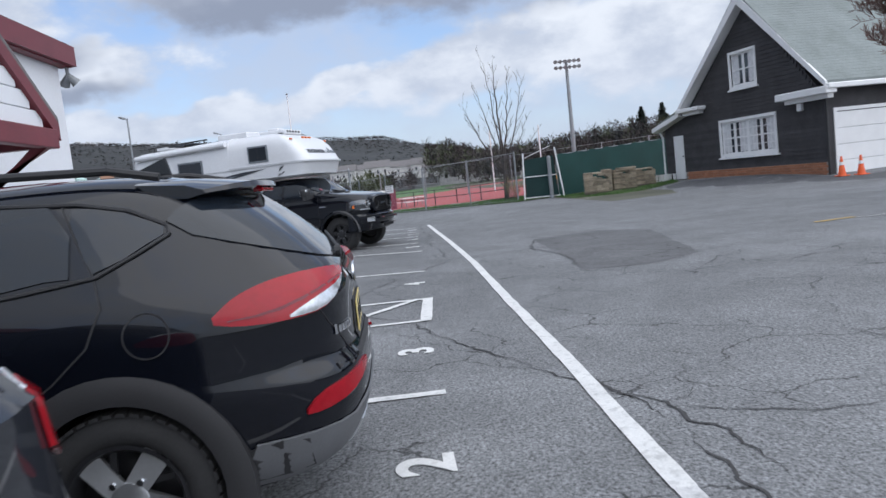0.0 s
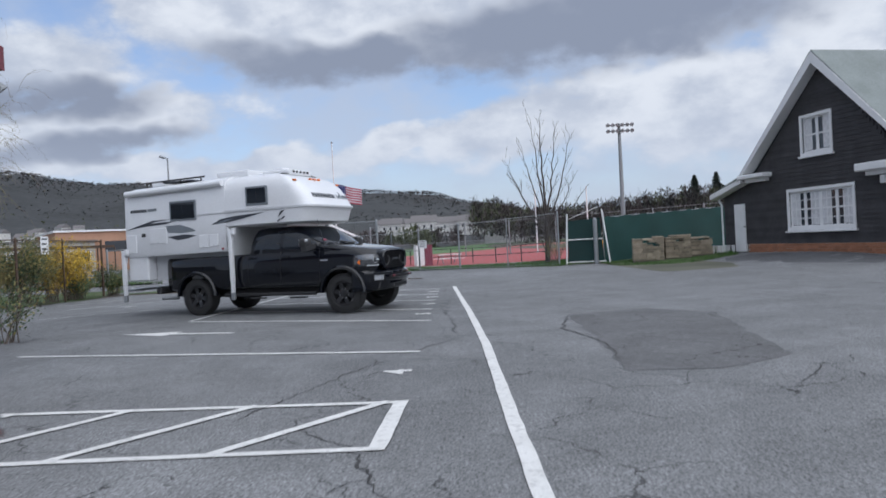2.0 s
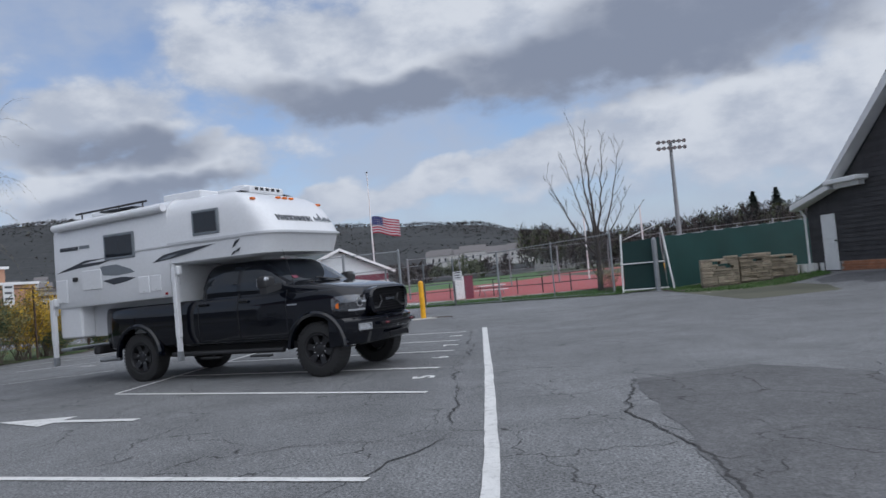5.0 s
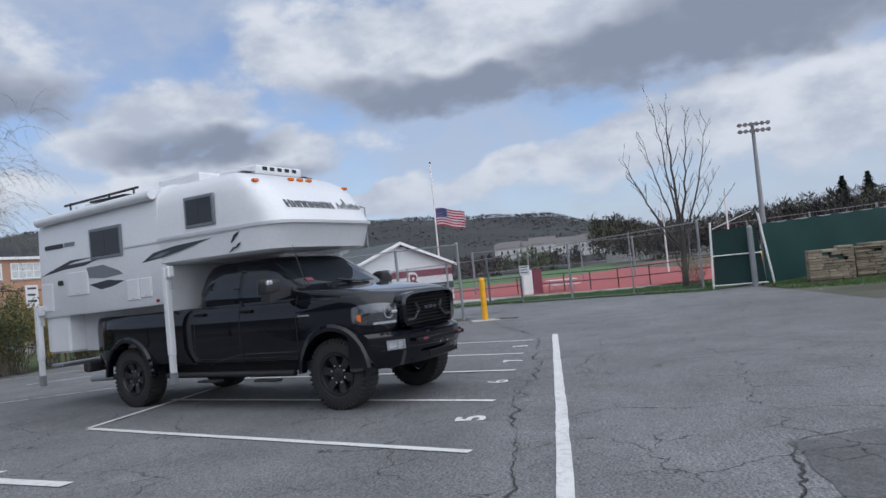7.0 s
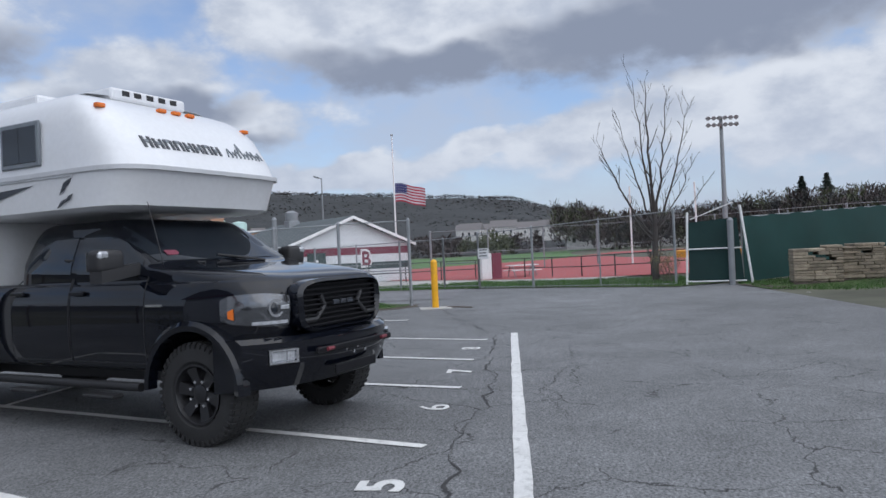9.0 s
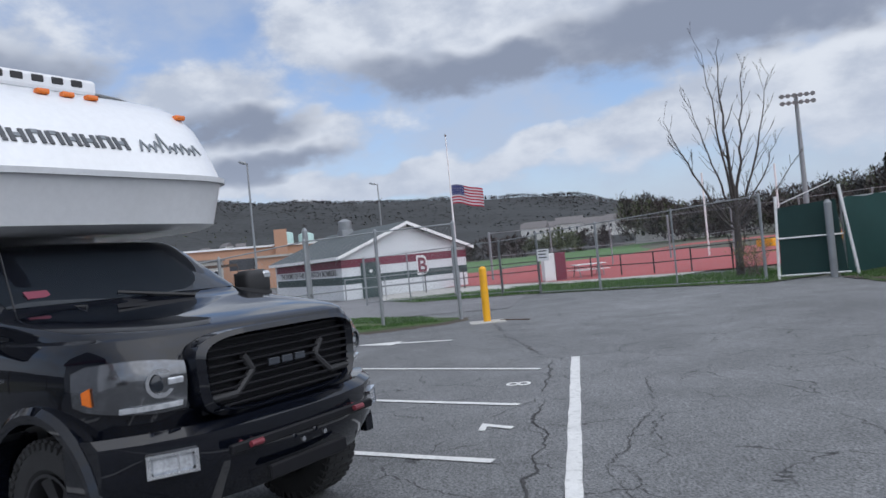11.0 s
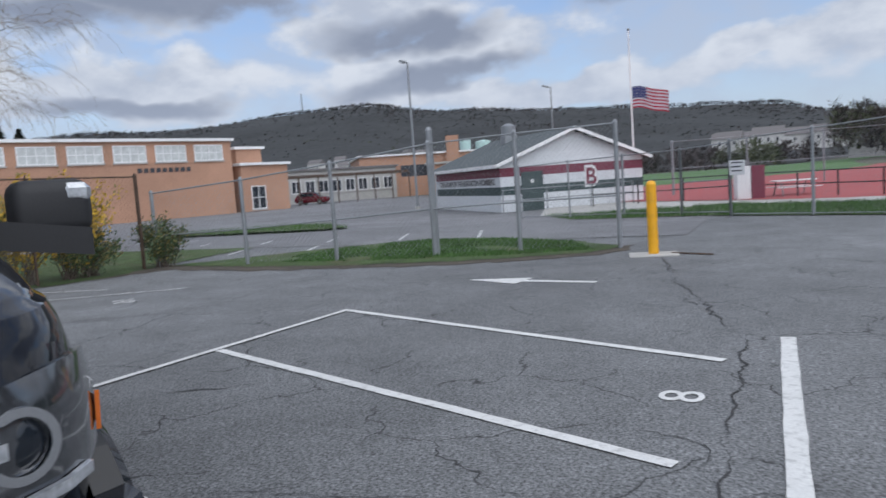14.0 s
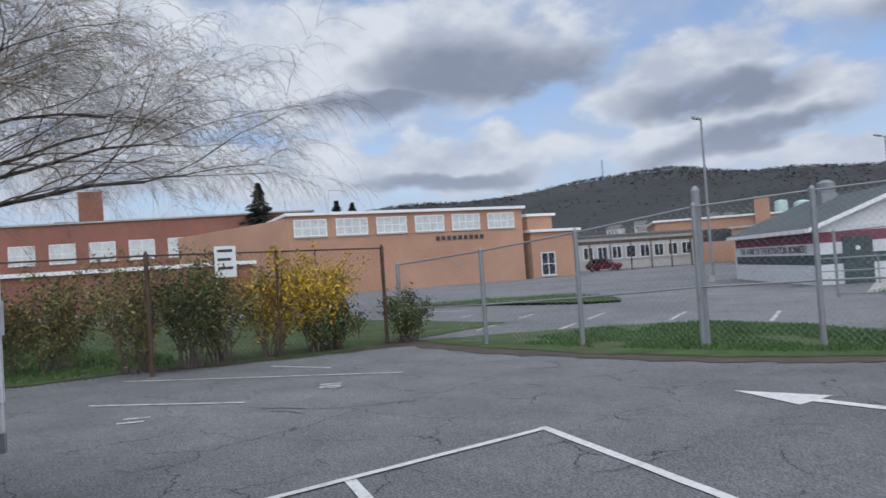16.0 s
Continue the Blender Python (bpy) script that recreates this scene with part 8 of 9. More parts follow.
    # side fittings
    for s in (1, -1):
        Y = s * HW

        def panel(name, x0, z0, x1, z1, mat, off=0.012, bevel=0.02, parent=c, label=""):
            bm = bmesh.new()
            box(bm, (x0, min(Y - s * 0.01, Y + s * off), z0), (x1, max(Y - s * 0.01, Y + s * off), z1), bevel=min(bevel, off * 0.45), seg=1)
            return part(name, bm, mat, parent, label)

        for x0, z0, x1, z1 in ((-0.58, 2.22, 0.18, 2.68), (1.56, 2.44, 2.14, 2.86)):
            w = new("side_window")
            w.parent = c
            panel("frame", x0, z0, x1, z1, "decal_grey", 0.022, parent=w)
            panel("pane", x0 + 0.035, z0 + 0.035, x1 - 0.035, z1 - 0.035, "car_glass", 0.027, parent=w)
            panel("divider", (x0 + x1) / 2 - 0.012, z0 + 0.035, (x0 + x1) / 2 + 0.012, z1 - 0.035, "black_trim", 0.029, parent=w)
        for x0, z0, x1, z1 in ((-1.2, 1.72, -0.7, 2.08), (-1.9, 1.52, -1.62, 1.95), (0.22, 1.56, 0.48, 1.86), (0.52, 1.58, 0.76, 1.86)):
            h = new("hatch")
            h.parent = c
            panel("lid", x0, z0, x1, z1, "gel", 0.018, parent=h)
            panel("latch", (x0 + x1) / 2 - 0.03, z0 + 0.02, (x0 + x1) / 2 + 0.03, z0 + 0.05, "gel_grey", 0.026, parent=h)
        panel("inlet", -1.45, 1.9, -1.33, 1.98, "black_trim", 0.03)
        panel("seam_step", -0.02, 2.31, 2.55, 2.345, "gel_grey", 0.012)
        panel("marker", 0.84, 1.5, 0.9, 1.54, "red_lens", 0.02)
        # graphics: tapered swooshes
        for pts, mat in (([(-1.9, 2.08), (-1.4, 2.2), (-0.45, 2.22), (-0.75, 2.16), (-1.3, 2.14)], "decal"),
                         ([(-0.72, 2.12), (-0.3, 2.13), (0.05, 2.02), (0.14, 1.96), (-0.3, 1.93), (-0.66, 1.96)], "decal_grey"),
                         ([(-0.68, 1.86), (-0.2, 1.9), (0.16, 1.86), (-0.1, 1.8), (-0.4, 1.77)], "decal"),
                         ([(-1.75, 2.12), (-1.1, 2.27), (-0.5, 2.27), (-1.0, 2.235)], "decal"),
                         ([(0.58, 2.07), (0.85, 2.19), (1.3, 2.24), (2.02, 2.27), (1.4, 2.16), (0.95, 2.1)], "decal"),
                         ([(0.75, 2.11), (1.0, 2.17), (1.2, 2.18), (0.98, 2.12)], "decal_grey")):
            bm = bmesh.new()
            off = 0.003 if mat == "decal" else 0.0055
            yy = Y if pts[0][0] < 0.98 and max(p[0] for p in pts) < 0.99 else Y + s * 0.001
            prism(bm, [(x, yy - s * 0.002, z) for x, z in pts], (0, s * (0.002 + off), 0))
            part("graphic", bm, mat, c)
        for k in range(8):
            x0 = -1.76 + k * 0.062
            panel("side_lettering", x0, 2.48, x0 + 0.045, 2.55, "decal", 0.004)
        panel("side_script", -1.24, 2.49, -0.98, 2.55, "decal_grey", 0.004)
        for k, (dx, dz, l) in enumerate(((0, 0, 0.2), (0.05, 0.05, 0.14), (0.06, -0.08, 0.12), (-0.04, -0.12, 0.12))):
            bm = bmesh.new()
            prism(bm, [(2.38 + dx, Y * 0.999, 2.16 + dz), (2.44 + dx, Y * 0.999, 2.16 + dz + l * 0.5), (2.5 + dx, Y * 0.999, 2.16 + dz + l * 0.62), (2.45 + dx, Y * 0.999, 2.16 + dz + l * 0.2)], (0, s * 0.006, 0))
            part("emblem", bm, "decal", c)
        # awning case along the roof edge
        if s < 0:
            bm = bmesh.new()
            tube(bm, (-1.85, Y - 0.03, 2.93), (0.95, Y - 0.03, 3.0), 0.07, n=14)
            part("awning_case", bm, "gel", c, "rolled awning case", smooth=40)
        # jacks
        for x, ztop, zfoot in ((1.14, 1.95, 0.42), (-1.98, 1.6, 0.42)):
            j = new("jack")
            j.parent = c
            yy = Y + (0.06 * s if s < 0 else -0.06)
            bm = bmesh.new()
            box(bm, (x - 0.045, yy - 0.045, 0.75), (x + 0.045, yy + 0.045, ztop), bevel=0.012)
            part("outer_tube", bm, "gel", j)
            bm = bmesh.new()
            box(bm, (x - 0.036, yy - 0.036, zfoot + 0.1), (x + 0.036, yy + 0.036, 0.75), bevel=0.006)
            part("inner_tube", bm, "gel", j)
            bm = bmesh.new()
            box(bm, (x - 0.042, yy - 0.042, zfoot - 0.06), (x + 0.042, yy + 0.042, zfoot + 0.1), bevel=0.006)
            part("foot", bm, "galv", j)
            bm = bmesh.new()
            box(bm, (x - 0.06, min(Y, yy), ztop - 0.3), (x + 0.06, max(Y, yy), ztop - 0.02))
            part("bracket", bm, "gel_grey", j)
            bm = bmesh.new()
            box(bm, (x + 0.05, yy - 0.05, ztop - 0.14), (x + 0.13, yy + 0.05, ztop + 0.02), bevel=0.02)
            part("motor", bm, "gel", j)
    # lower rear box and front wall in the bed
    bm = bmesh.new()
    box(bm, (-1.96, -1.02, 0.85), (-1.36, 1.02, 1.45), bevel=0.03)
    part("rear_locker", bm, "gel", c)
    bm = bmesh.new()
    box(bm, (-1.34, -0.76, 0.85), (1.02, 0.76, 1.47))
    part("bed_section", bm, "gel_grey", c)
    bm = bmesh.new()
    box(bm, (0.98, -1.04, 1.35), (1.03, 1.04, 2.03), bevel=0.01)
    part("front_wall", bm, "gel", c)
    # bumper step at the rear
    bm = bmesh.new()
    box(bm, (-2.3, -0.8, 0.6), (-1.98, 0.8, 0.66), bevel=0.015)
    part("rear_step", bm, "galv", c)
    # roof gear
    for lo, hi, mat, nm in (((0.35, -0.5, 3.15), (1.25, 0.25, 3.32), "gel", "air_conditioner"), ((1.6, -0.46, 3.12), (2.34, 0.46, 3.25), "gel", "roof_spoiler"), ((1.7, -0.2, 3.25), (2.0, 0.2, 3.33), "gel", "roof_vent"),
                            ((-1.1, -0.7, 3.16), (-0.2, 0.5, 3.2), "decal", "solar_panel"), ((-1.75, -0.35, 3.15), (-1.3, 0.2, 3.26), "gel", "roof_vent")):
        bm = bmesh.new()
        box(bm, lo, hi, bevel=0.03, seg=2)
        part(nm, bm, mat, c)
    bm = bmesh.new()
    tube(bm, (-1.7, -0.72, 3.2), (0.2, -0.75, 3.23), 0.02, n=8), tube(bm, (-1.7, 0.72, 3.2), (0.2, 0.75, 3.23), 0.02, n=8)
    for x in (-1.5, -0.5, 0.1):
        tube(bm, (x, -0.75, 3.05), (x, -0.75, 3.22), 0.015, n=6)
    part("roof_rail", bm, "black_trim", c)
    for y in (-0.34, -0.2, -0.05, 0.1, 0.25):
        bm = bmesh.new()
        box(bm, (2.325, y, 3.175), (2.347, y + 0.09, 3.228), bevel=0.006)
        part("vent_slot", bm, "black_trim", c)
    for y, z in ((-0.9, 2.93), (-0.18, 2.99), (0.0, 2.99), (0.18, 2.99), (0.86, 2.9)):
        p = nose(y, z, 0.015)
        bm = bmesh.new()
        box(bm, (-0.03, -0.045, -0.018), (0.03, 0.045, 0.022), Matrix.Translation(p + Vector((0.0, 0, 0.01))), bevel=0.012, seg=2)
        part("marker_light", bm, "amber", c, "orange marker lamp")


build_truck()
build_camper()


def build_suv():
    t = thing("black_suv", pose(-2.33, 2.56, 0, 0, 0, 180), "glossy black compact suv with grey lower trim parked in bay two", "car")
    sh = Shell([(0.3, -0.72, 3.3, 0.8, 4.6), (0.36, -0.83, 3.42, 0.86, 4.4), (0.5, -0.91, 3.52, 0.905, 4.4), (0.62, -0.94, 3.53, 0.92, 4.4), (0.73, -0.93, 3.53, 0.925, 4.4), (0.8, -0.89, 3.5, 0.92, 4.4),
                (0.95, -0.895, 3.45, 0.918, 4.2), (1.02, -0.895, 3.25, 0.91, 4.2), (1.08, -0.88, 2.8, 0.895, 4.2), (1.14, -0.85, 2.5, 0.872, 4.1), (1.2, -0.79, 2.4, 0.845, 4.0), (1.35, -0.63, 2.1, 0.782, 4.0),
                (1.48, -0.46, 1.82, 0.722, 4.0), (1.56, -0.33, 1.62, 0.665, 4.0), (1.61, -0.15, 1.45, 0.57, 3.8), (1.64, 0.25, 1.15, 0.36, 3.6)], 0.7, 3)
    body = part("body", sh.mesh(128), "black_paint", t, "glossy black paint")
    cut = bmesh.new()
    arch_cut(cut, (0, 2.67), 0.41, 0.37, 0.92, 0.34)
    bpy.context.view_layer.update()
    finish(body, [("BOOLEAN", {"cutter": cut})], 26)
    for s in (1, -1):
        for x in (0, 2.67):
            arch_trim(t, x, s, 0.912, 0.395, 0.37, "black_trim", 0.1, a0=-14, a1=194, out=0.02)
            wheel(t, x, s * 0.8, 0.36, 0.235, 0.235, "alloy", s)
        S = lambda x, s=s, o=0.004: (lambda z: sh.side(x, z, s, o))
        # dark lower cladding and glasshouse
        skin("sill_cladding", [(S(x, o=0.012), 0.31, 0.5) for x in (0.5, 1.0, 1.6, 2.15)], "black_trim", t)
        skin("rear_quarter_cladding", [(S(x, o=0.012), 0.36, z) for x, z in ((-0.7, 0.5), (-0.6, 0.52), (-0.48, 0.5))], "black_trim", t)
        qw = new("quarter_window")
        qw.parent = t
        skin("pane", [(S(0.12), 1.45, 1.505), (S(0.06), 1.3, 1.5), (S(0.03), 1.25, 1.495), (S(-0.08), 1.29, 1.47), (S(-0.17), 1.34, 1.43), (S(-0.23), 1.37, 1.4)], "car_glass", qw, thick=0.006)
        for x0, x1 in ((0.12, 0.9), (0.98, 1.85)):
            skin("side_window", [(S(x0), 1.24 if x0 < 0.5 else 1.19, 1.4 if x0 < 0.5 else 1.53), (S(x0 + 0.09), 1.24 if x0 < 0.5 else 1.19, 1.52), (S((x0 + x1) / 2), 1.2, 1.54 if x0 < 0.5 else 1.5), (S(x1), 1.18, 1.53 if x0 < 0.5 else 1.3)], "car_glass", t, thick=0.006)
        bm = bmesh.new()
        loop = [(0.9, 1.16), (0.32, 1.2), (0.02, 1.235), (-0.14, 1.31), (-0.25, 1.37), (-0.24, 1.405), (-0.1, 1.475), (0.1, 1.52), (0.5, 1.55)]
        for a, b in zip(loop, loop[1:]):
            n = 5
            for i in range(n):
                tube(bm, sh.side(a[0] + (b[0] - a[0]) * i / n, a[1] + (b[1] - a[1]) * i / n, s, 0.005), sh.side(a[0] + (b[0] - a[0]) * (i + 1) / n, a[1] + (b[1] - a[1]) * (i + 1) / n, s, 0.005), 0.009, n=6)
        part("window_seal", bm, "black_trim", t)
        # door cut line and fuel flap
        bm = bmesh.new()
        line = [(0.16, 1.52), (0.1, 1.38), (0.03, 1.24), (0.0, 1.12), (0.06, 0.98), (0.2, 0.86), (0.42, 0.72), (0.5, 0.55)]
        for a, b in zip(line, line[1:]):
            n = 6
            for i in range(n):
                tube(bm, sh.side(a[0] + (b[0] - a[0]) * i / n, a[1] + (b[1] - a[1]) * i / n, s, 0.0), sh.side(a[0] + (b[0] - a[0]) * (i + 1) / n, a[1] + (b[1] - a[1]) * (i + 1) / n, s, 0.0), 0.005, n=4)
        part("door_seam", bm, "black_trim", t)
        if s > 0:
            bm = bmesh.new()
            n = 28
            pts = [(-0.16 + 0.085 * math.cos(2 * math.pi * i / n), 1.0 + 0.085 * math.sin(2 * math.pi * i / n)) for i in range(n + 1)]
            for a, b in zip(pts, pts[1:]):
                tube(bm, sh.side(a[0], a[1], s, 0.0), sh.side(b[0], b[1], s, 0.0), 0.004, n=4)
            part("fuel_flap", bm, "black_trim", t)
        # tail lamp: one lens round the corner, a pale strip low in it
        tl = new("tail_light")
        tl.parent = t
        R = lambda y, o=0.012, s=s: (lambda z: sh.around(s * y, z, o))
        cols = [(R(q), z0, z1) for q, z0, z1 in ((0.4, 1.118, 1.13), (0.46, 1.1, 1.138), (0.52, 1.076, 1.143), (0.58, 1.05, 1.147), (0.64, 1.024, 1.149), (0.7, 1.003, 1.15), (0.76, 0.992, 1.148),
                                                 (0.82, 0.987, 1.144), (0.88, 0.985, 1.136), (0.94, 0.985, 1.124), (1.0, 0.987, 1.108), (1.05, 0.991, 1.09), (1.1, 0.998, 1.065), (1.15, 1.01, 1.035))]
        skin("lens", cols, "red_lens", tl, "deep red lamp lens", 0.026, rows=6)
        skin("reverse_lens", [(R(q, 0.027), z0, z1) for q, z0, z1 in ((0.46, 1.105, 1.11), (0.52, 1.082, 1.094), (0.58, 1.056, 1.083), (0.64, 1.03, 1.072), (0.7, 1.009, 1.06), (0.76, 0.998, 1.045), (0.82, 0.994, 1.026), (0.87, 0.994, 1.004))], "clear_lens", tl, "clear reversing lens", 0.006, rows=4)
        # a thin strip of darker red laid over the lens to break up its flat colour
        skin("lens_band", [(R(q, 0.027), z0, z1) for q, z0, z1 in ((0.5, 1.103, 1.109), (0.6, 1.092, 1.1), (0.7, 1.075, 1.084), (0.8, 1.052, 1.063), (0.9, 1.03, 1.041), (1.0, 1.018, 1.026), (1.1, 1.016, 1.02))], "maroon", tl, "dark crease across the lens", 0.003, rows=2)
        # bumper reflector
        skin("reflector", [(R(q, 0.008), z0, z1) for q, z0, z1 in ((0.4, 0.7, 0.716), (0.48, 0.678, 0.714), (0.56, 0.656, 0.71), (0.64, 0.636, 0.703), (0.72, 0.618, 0.694), (0.8, 0.605, 0.68), (0.86, 0.6, 0.655), (0.9, 0.602, 0.62))], "red_lens", t, "red bumper reflector", 0.016, rows=3)
        # roof rail
        bm = bmesh.new()
        pts = [(-0.2, 1.6), (0.0, 1.645), (0.5, 1.665), (1.1, 1.655), (1.35, 1.6)]
        for a, b in zip(pts, pts[1:]):
            tube(bm, (a[0], s * 0.6, a[1]), (b[0], s * 0.6, b[1]), 0.018, n=8)
        part("roof_rail", bm, "black_trim", t, smooth=40)
        bm = bmesh.new()
        m = sh.side(1.95, 1.1, s, 0.1)
        box(bm, (1.86, m.y - 0.09, 1.06), (2.02, m.y + 0.09, 1.2), bevel=0.04, seg=2)
        part("door_mirror", bm, "black_paint", t, smooth=50)
    R = lambda y, o=0.005: (lambda z: sh.around(y, z, o))
    ys = [k * 0.085 for k in range(-10, 11)]
    skin("rear_window", [(R(y), 1.165 + 0.19 * (abs(y) / 0.85) ** 2.6, 1.52 - 0.1 * (abs(y) / 0.85) ** 4) for y in ys], "car_glass", t, thick=0.008, rows=6)
    # rear spoiler
    bm = bmesh.new()
    rings = []
    for k in range(-8, 9):
        y = 0.62 * k / 8
        w = 1 - (abs(y) / 0.62) ** 3.5
        tip = -0.37 - 0.16 * w
        rings.append([(-0.1, y, 1.575 + 0.03 * w), (-0.3, y, 1.555 + 0.035 * w), (tip, y, 1.53 + 0.028 * w), (tip - 0.012, y, 1.515 + 0.018 * w), (tip + 0.06, y, 1.5), (-0.2, y, 1.505)])
    loft(bm, rings)
    bmesh.ops.recalc_face_normals(bm, faces=bm.faces[:])
    sp = part("spoiler", bm, "black_paint", t, smooth=40)
    bm = bmesh.new()
    box(bm, (-0.535, -0.16, 1.505), (-0.49, 0.16, 1.523), bevel=0.004)
    part("brake_light", bm, "red_lens", sp)
    bm = bmesh.new()
    prism(bm, [(-0.08, 0, 1.635), (0.16, 0, 1.635), (-0.06, 0, 1.72)], (0, 0.02, 0))
    bmesh.ops.translate(bm, vec=(0, -0.01, 0), verts=bm.verts[:])
    part("aerial_fin", bm, "black_paint", t)
    # wiper, badge ring, plate, handle, skid plate
    bm = bmesh.new()
    tube(bm, sh.rear(0.0, 1.18, 0.03), sh.rear(-0.45, 1.25, 0.03), 0.014, 0.008, n=6), tube(bm, sh.rear(0.02, 1.17, 0.03), sh.rear(0.02, 1.17, 0.0), 0.03, n=10)
    part("wiper", bm, "black_trim", t)
    p = sh.rear(0.0, 1.06, 0.012)
    bd = new("badge")
    bd.parent = t
    bd.matrix_basis = Matrix.Translation(p) @ pose(0, 0, 0, 0, 8, 90)
    bm = bmesh.new()
    n = 32
    loft(bm, [[((0.075 * k) * math.cos(2 * math.pi * i / n), o, 0.05 * k * math.sin(2 * math.pi * i / n)) for i in range(n)] for k, o in ((1, 0), (1, 0.01), (0.84, 0.01), (0.84, 0))], caps=False)
    part("ring", bm, "chrome", bd, smooth=40)
    bm = bmesh.new()
    for a, b in (((-0.025, -0.036), (-0.012, 0.036)), ((0.012, -0.036), (0.025, 0.036)), ((-0.02, -0.008), (0.02, 0.008))):
        tube(bm, (a[0], 0.006, a[1]), (b[0], 0.006, b[1]), 0.007, n=6)
    part("mark", bm, "chrome", bd)
    for k in range(6):
        bm = bmesh.new()
        q = sh.rear(0.62 - k * 0.035, 0.885, 0.006)
        box(bm, (q.x - 0.004, q.y - 0.011, 0.87), (q.x + 0.006, q.y + 0.011, 0.9 + (0.012 if k == 0 else 0)))
        part("model_badge", bm, "chrome", t)
    pl = new("number_plate")
    pl.parent = t
    pl.matrix_basis = Matrix.Translation(sh.rear(0.0, 0.86, 0.01)) @ pose(0, 0, 0, 0, 6, 90)
    bm = bmesh.new()
    box(bm, (-0.155, 0.0, -0.08), (0.155, 0.006, 0.08), bevel=0.002)
    part("blank", bm, "plate", pl)
    for k in range(6):
        bm = bmesh.new()
        x = 0.125 - k * 0.046 - (0.012 if k > 2 else 0)
        for q in (0, 0.018):
            box(bm, (x - 0.024 + q, 0.0062, -0.038), (x - 0.018 + q, 0.008, 0.038))
        box(bm, (x - 0.022, 0.0062, (-0.004, 0.03, -0.035)[k % 3]), (x - 0.002, 0.008, (0.004, 0.038, -0.027)[k % 3]))
        part("character", bm, "decal", pl)
    bm = bmesh.new()
    for z in (0.062, -0.068):
        box(bm, (-0.1, 0.0062, z - 0.006), (0.1, 0.0076, z + 0.006))
    part("caption_bar", bm, "decal", pl)
    skin("plate_recess", [(R(y, 0.003), 0.77, 0.95) for y in (-0.24, 0, 0.24)], "black_trim", t, thick=0.004)
    skin("lower_bumper", [(R(k * 0.12, 0.012), 0.33, 0.52 + 0.03 * (abs(k) < 5)) for k in range(-9, 10)], "grey_trim", t, "dark grey lower bumper")
    skin("skid_plate", [(R(y, 0.02), 0.33, 0.44) for y in (-0.45, -0.3, 0, 0.3, 0.45)], "alloy", t)
    skin("bumper_step", [(R(y, 0.004), 0.735, 0.76) for y in (-0.7, -0.4, 0, 0.4, 0.7)], "black_trim", t, thick=0.006)
    loop = [(0.5, 0.78), (0.66, 0.93), (0.7, 1.0)]
    for s in (1, -1):
        bm = bmesh.new()
        for a, b in zip(loop, loop[1:]):
            for i in range(5):
                tube(bm, sh.rear(s * (a[0] + (b[0] - a[0]) * i / 5), a[1] + (b[1] - a[1]) * i / 5), sh.rear(s * (a[0] + (b[0] - a[0]) * (i + 1) / 5), a[1] + (b[1] - a[1]) * (i + 1) / 5), 0.004, n=4)
        part("tailgate_seam", bm, "black_trim", t)
    ws = [((lambda z, y=y: sh.front(y, z, 0.004)), 1.18, 1.52) for y in (-0.7, -0.4, 0, 0.4, 0.7)]
    skin("windscreen", ws, "car_glass", t, thick=0.006)
    return sh


suv_shell = build_suv()


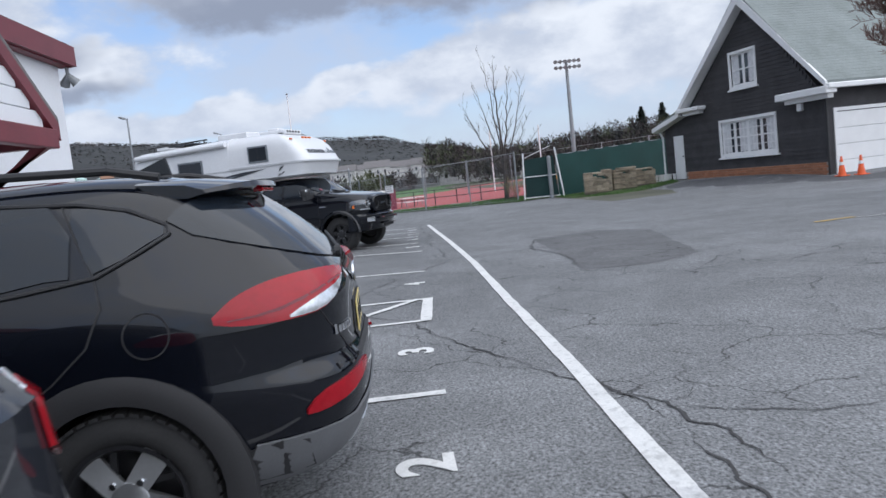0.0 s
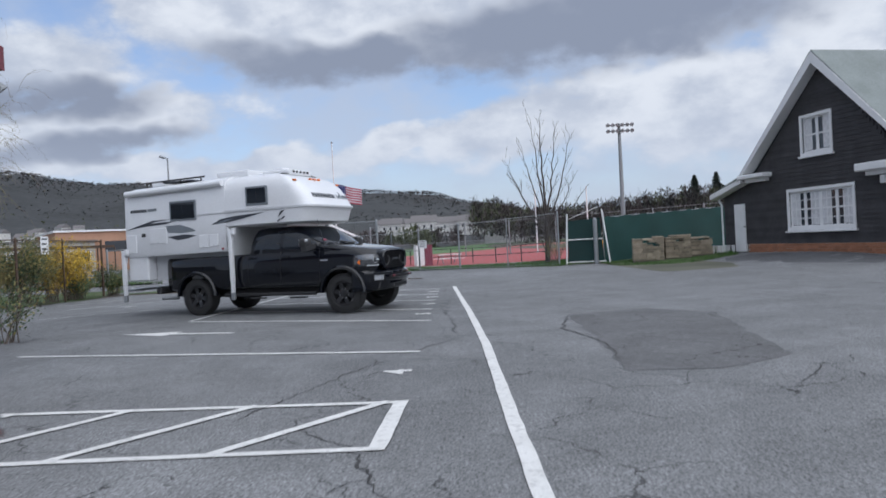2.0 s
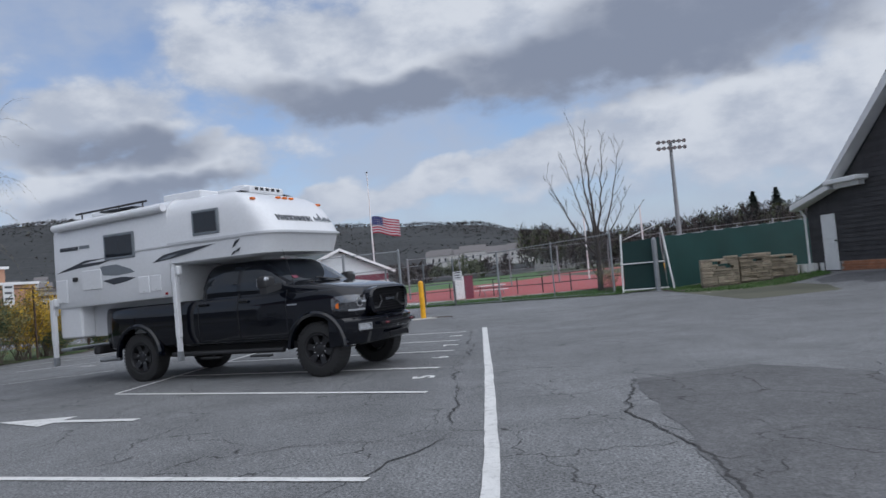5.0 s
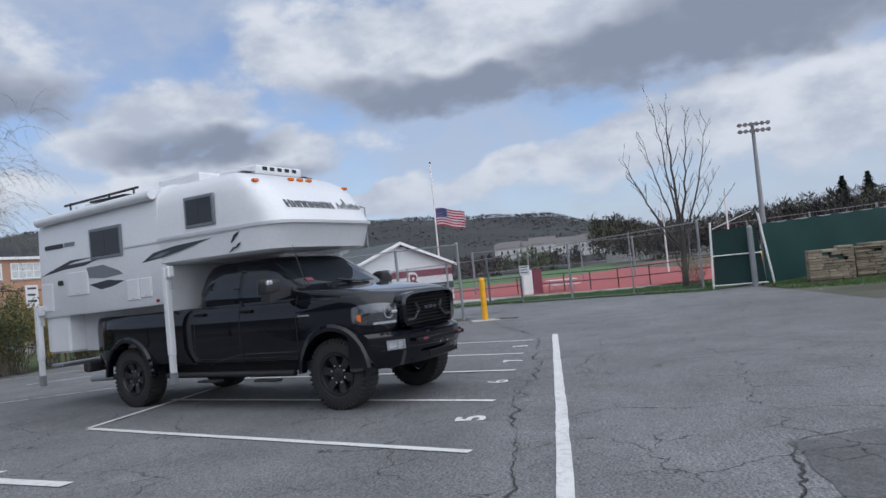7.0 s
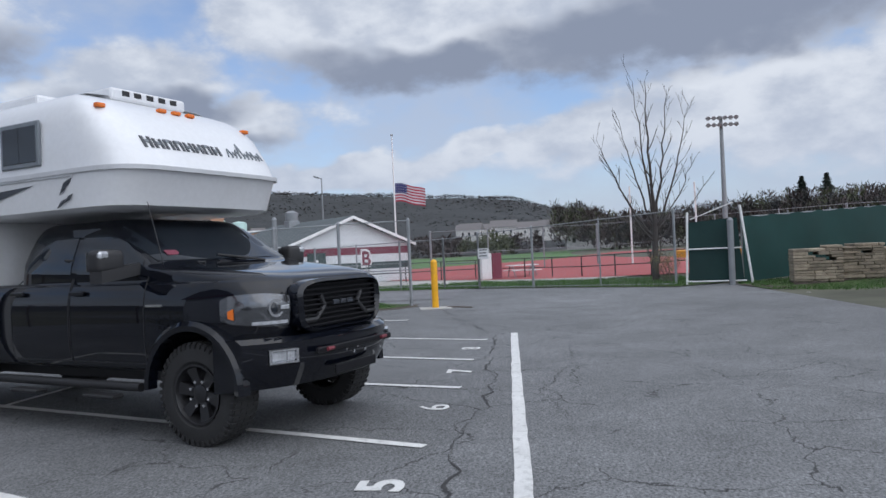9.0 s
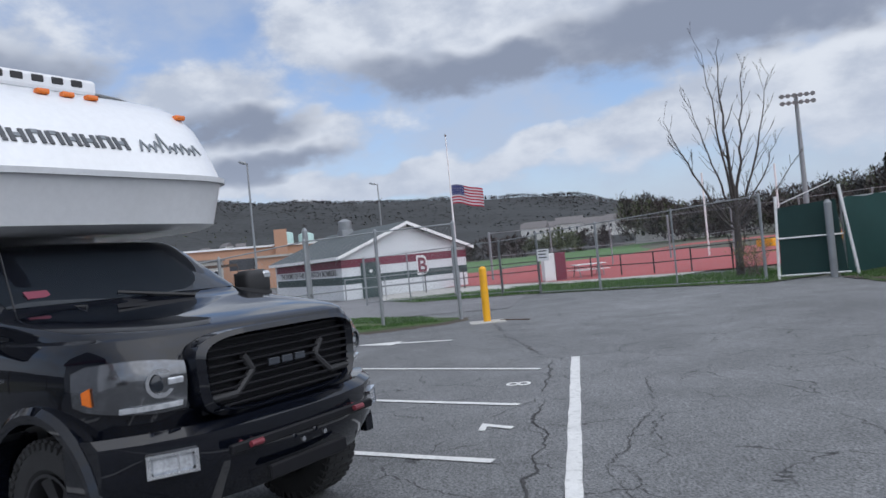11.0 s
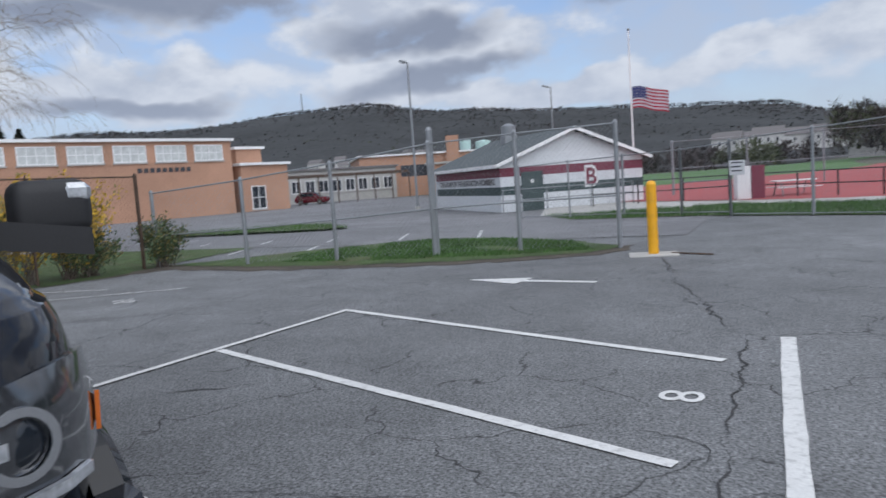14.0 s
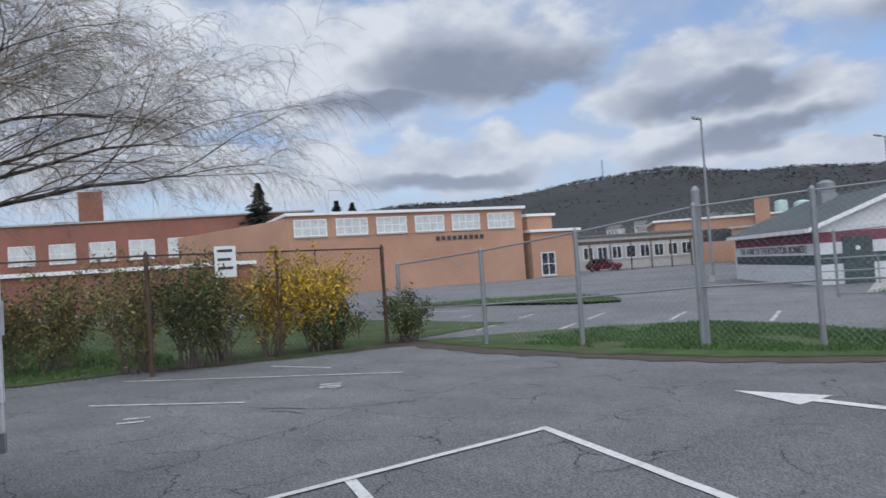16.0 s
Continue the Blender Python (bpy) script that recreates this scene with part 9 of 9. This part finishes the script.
def simple_car(name, m, paint, label, L=4.4, H=1.5, up=0.0):
    t = thing(name, m, label, "car")
    k = L / 4.4
    sh = Shell([(0.28, -0.8 * k, 3.3 * k, 0.8, 6), (0.5, -0.92 * k, 3.45 * k, 0.88, 6), (0.75, -0.93 * k, 3.47 * k, 0.9, 6), (0.92 + up, -0.9 * k, 3.35 * k, 0.88, 5.5), (1.0 + up, -0.82 * k, 2.6 * k, 0.85, 5),
                (1.2 + up, -0.6 * k, 2.2 * k, 0.77, 5), (H - 0.08, -0.3 * k, 1.7 * k, 0.66, 5), (H, 0.1 * k, 1.2 * k, 0.4, 4)])
    body = part("body", sh.mesh(56), paint, t)
    cut = bmesh.new()
    arch_cut(cut, (0, 2.6 * k), 0.37, 0.34, 0.88, 0.3)
    bpy.context.view_layer.update()
    finish(body, [("BOOLEAN", {"cutter": cut})], 28)
    for s in (1, -1):
        for x in (0, 2.6 * k):
            wheel(t, x, s * 0.77, 0.33, 0.22, 0.2, "alloy", s)
        S = lambda x, s=s, o=0.005: (lambda z: sh.side(x, z, s, o))
        for x0, x1 in ((0.1 * k, 0.95 * k), (1.0 * k, 1.85 * k)):
            skin("side_window", [(S(x0), 1.05, H - 0.2), (S((x0 + x1) / 2), 1.04, H - 0.13), (S(x1), 1.04, H - 0.13 if x0 < 0.5 else 1.2)], "car_glass", t, thick=0.006)
        R = lambda y, s=s, o=0.01: (lambda z: sh.around(s * y, z, o))
        skin("tail_light", [(R(q), z0 + up, z1 + up) for q, z0, z1 in ((0.6, 0.8, 0.94), (0.7, 0.75, 0.96), (0.8, 0.74, 0.955), (0.9, 0.75, 0.94), (1.0, 0.77, 0.91), (1.08, 0.8, 0.86))], "red_lens", t, thick=0.014)
        skin("tail_light_rim", [(R(q, o=0.013), z0 + up, z1 + up) for q, z0, z1 in ((0.6, 0.945, 0.955), (0.72, 0.965, 0.977), (0.84, 0.955, 0.967), (0.96, 0.93, 0.94))], "clear_lens", t, thick=0.01)
    for f, nm in ((sh.rear, "rear_window"), (sh.front, "windscreen")):
        skin(nm, [((lambda z, y=y, f=f: f(y, z, 0.005)), 1.06, H - 0.12) for y in (-0.6, -0.3, 0, 0.3, 0.6)], "car_glass", t, thick=0.006)
    return t


simple_car("dark_car", pose(-2.94, 0.02, 0, 0, 0, 180), "car_grey", "dark grey car with red tail lamp parked in the next bay", H=1.62, up=0.14)
simple_car("red_car", pose(-57.5, 96.0, -0.25, 0, 0, 10), "car_red", "dark red car parked before the gymnasium", 4.6, 1.65)
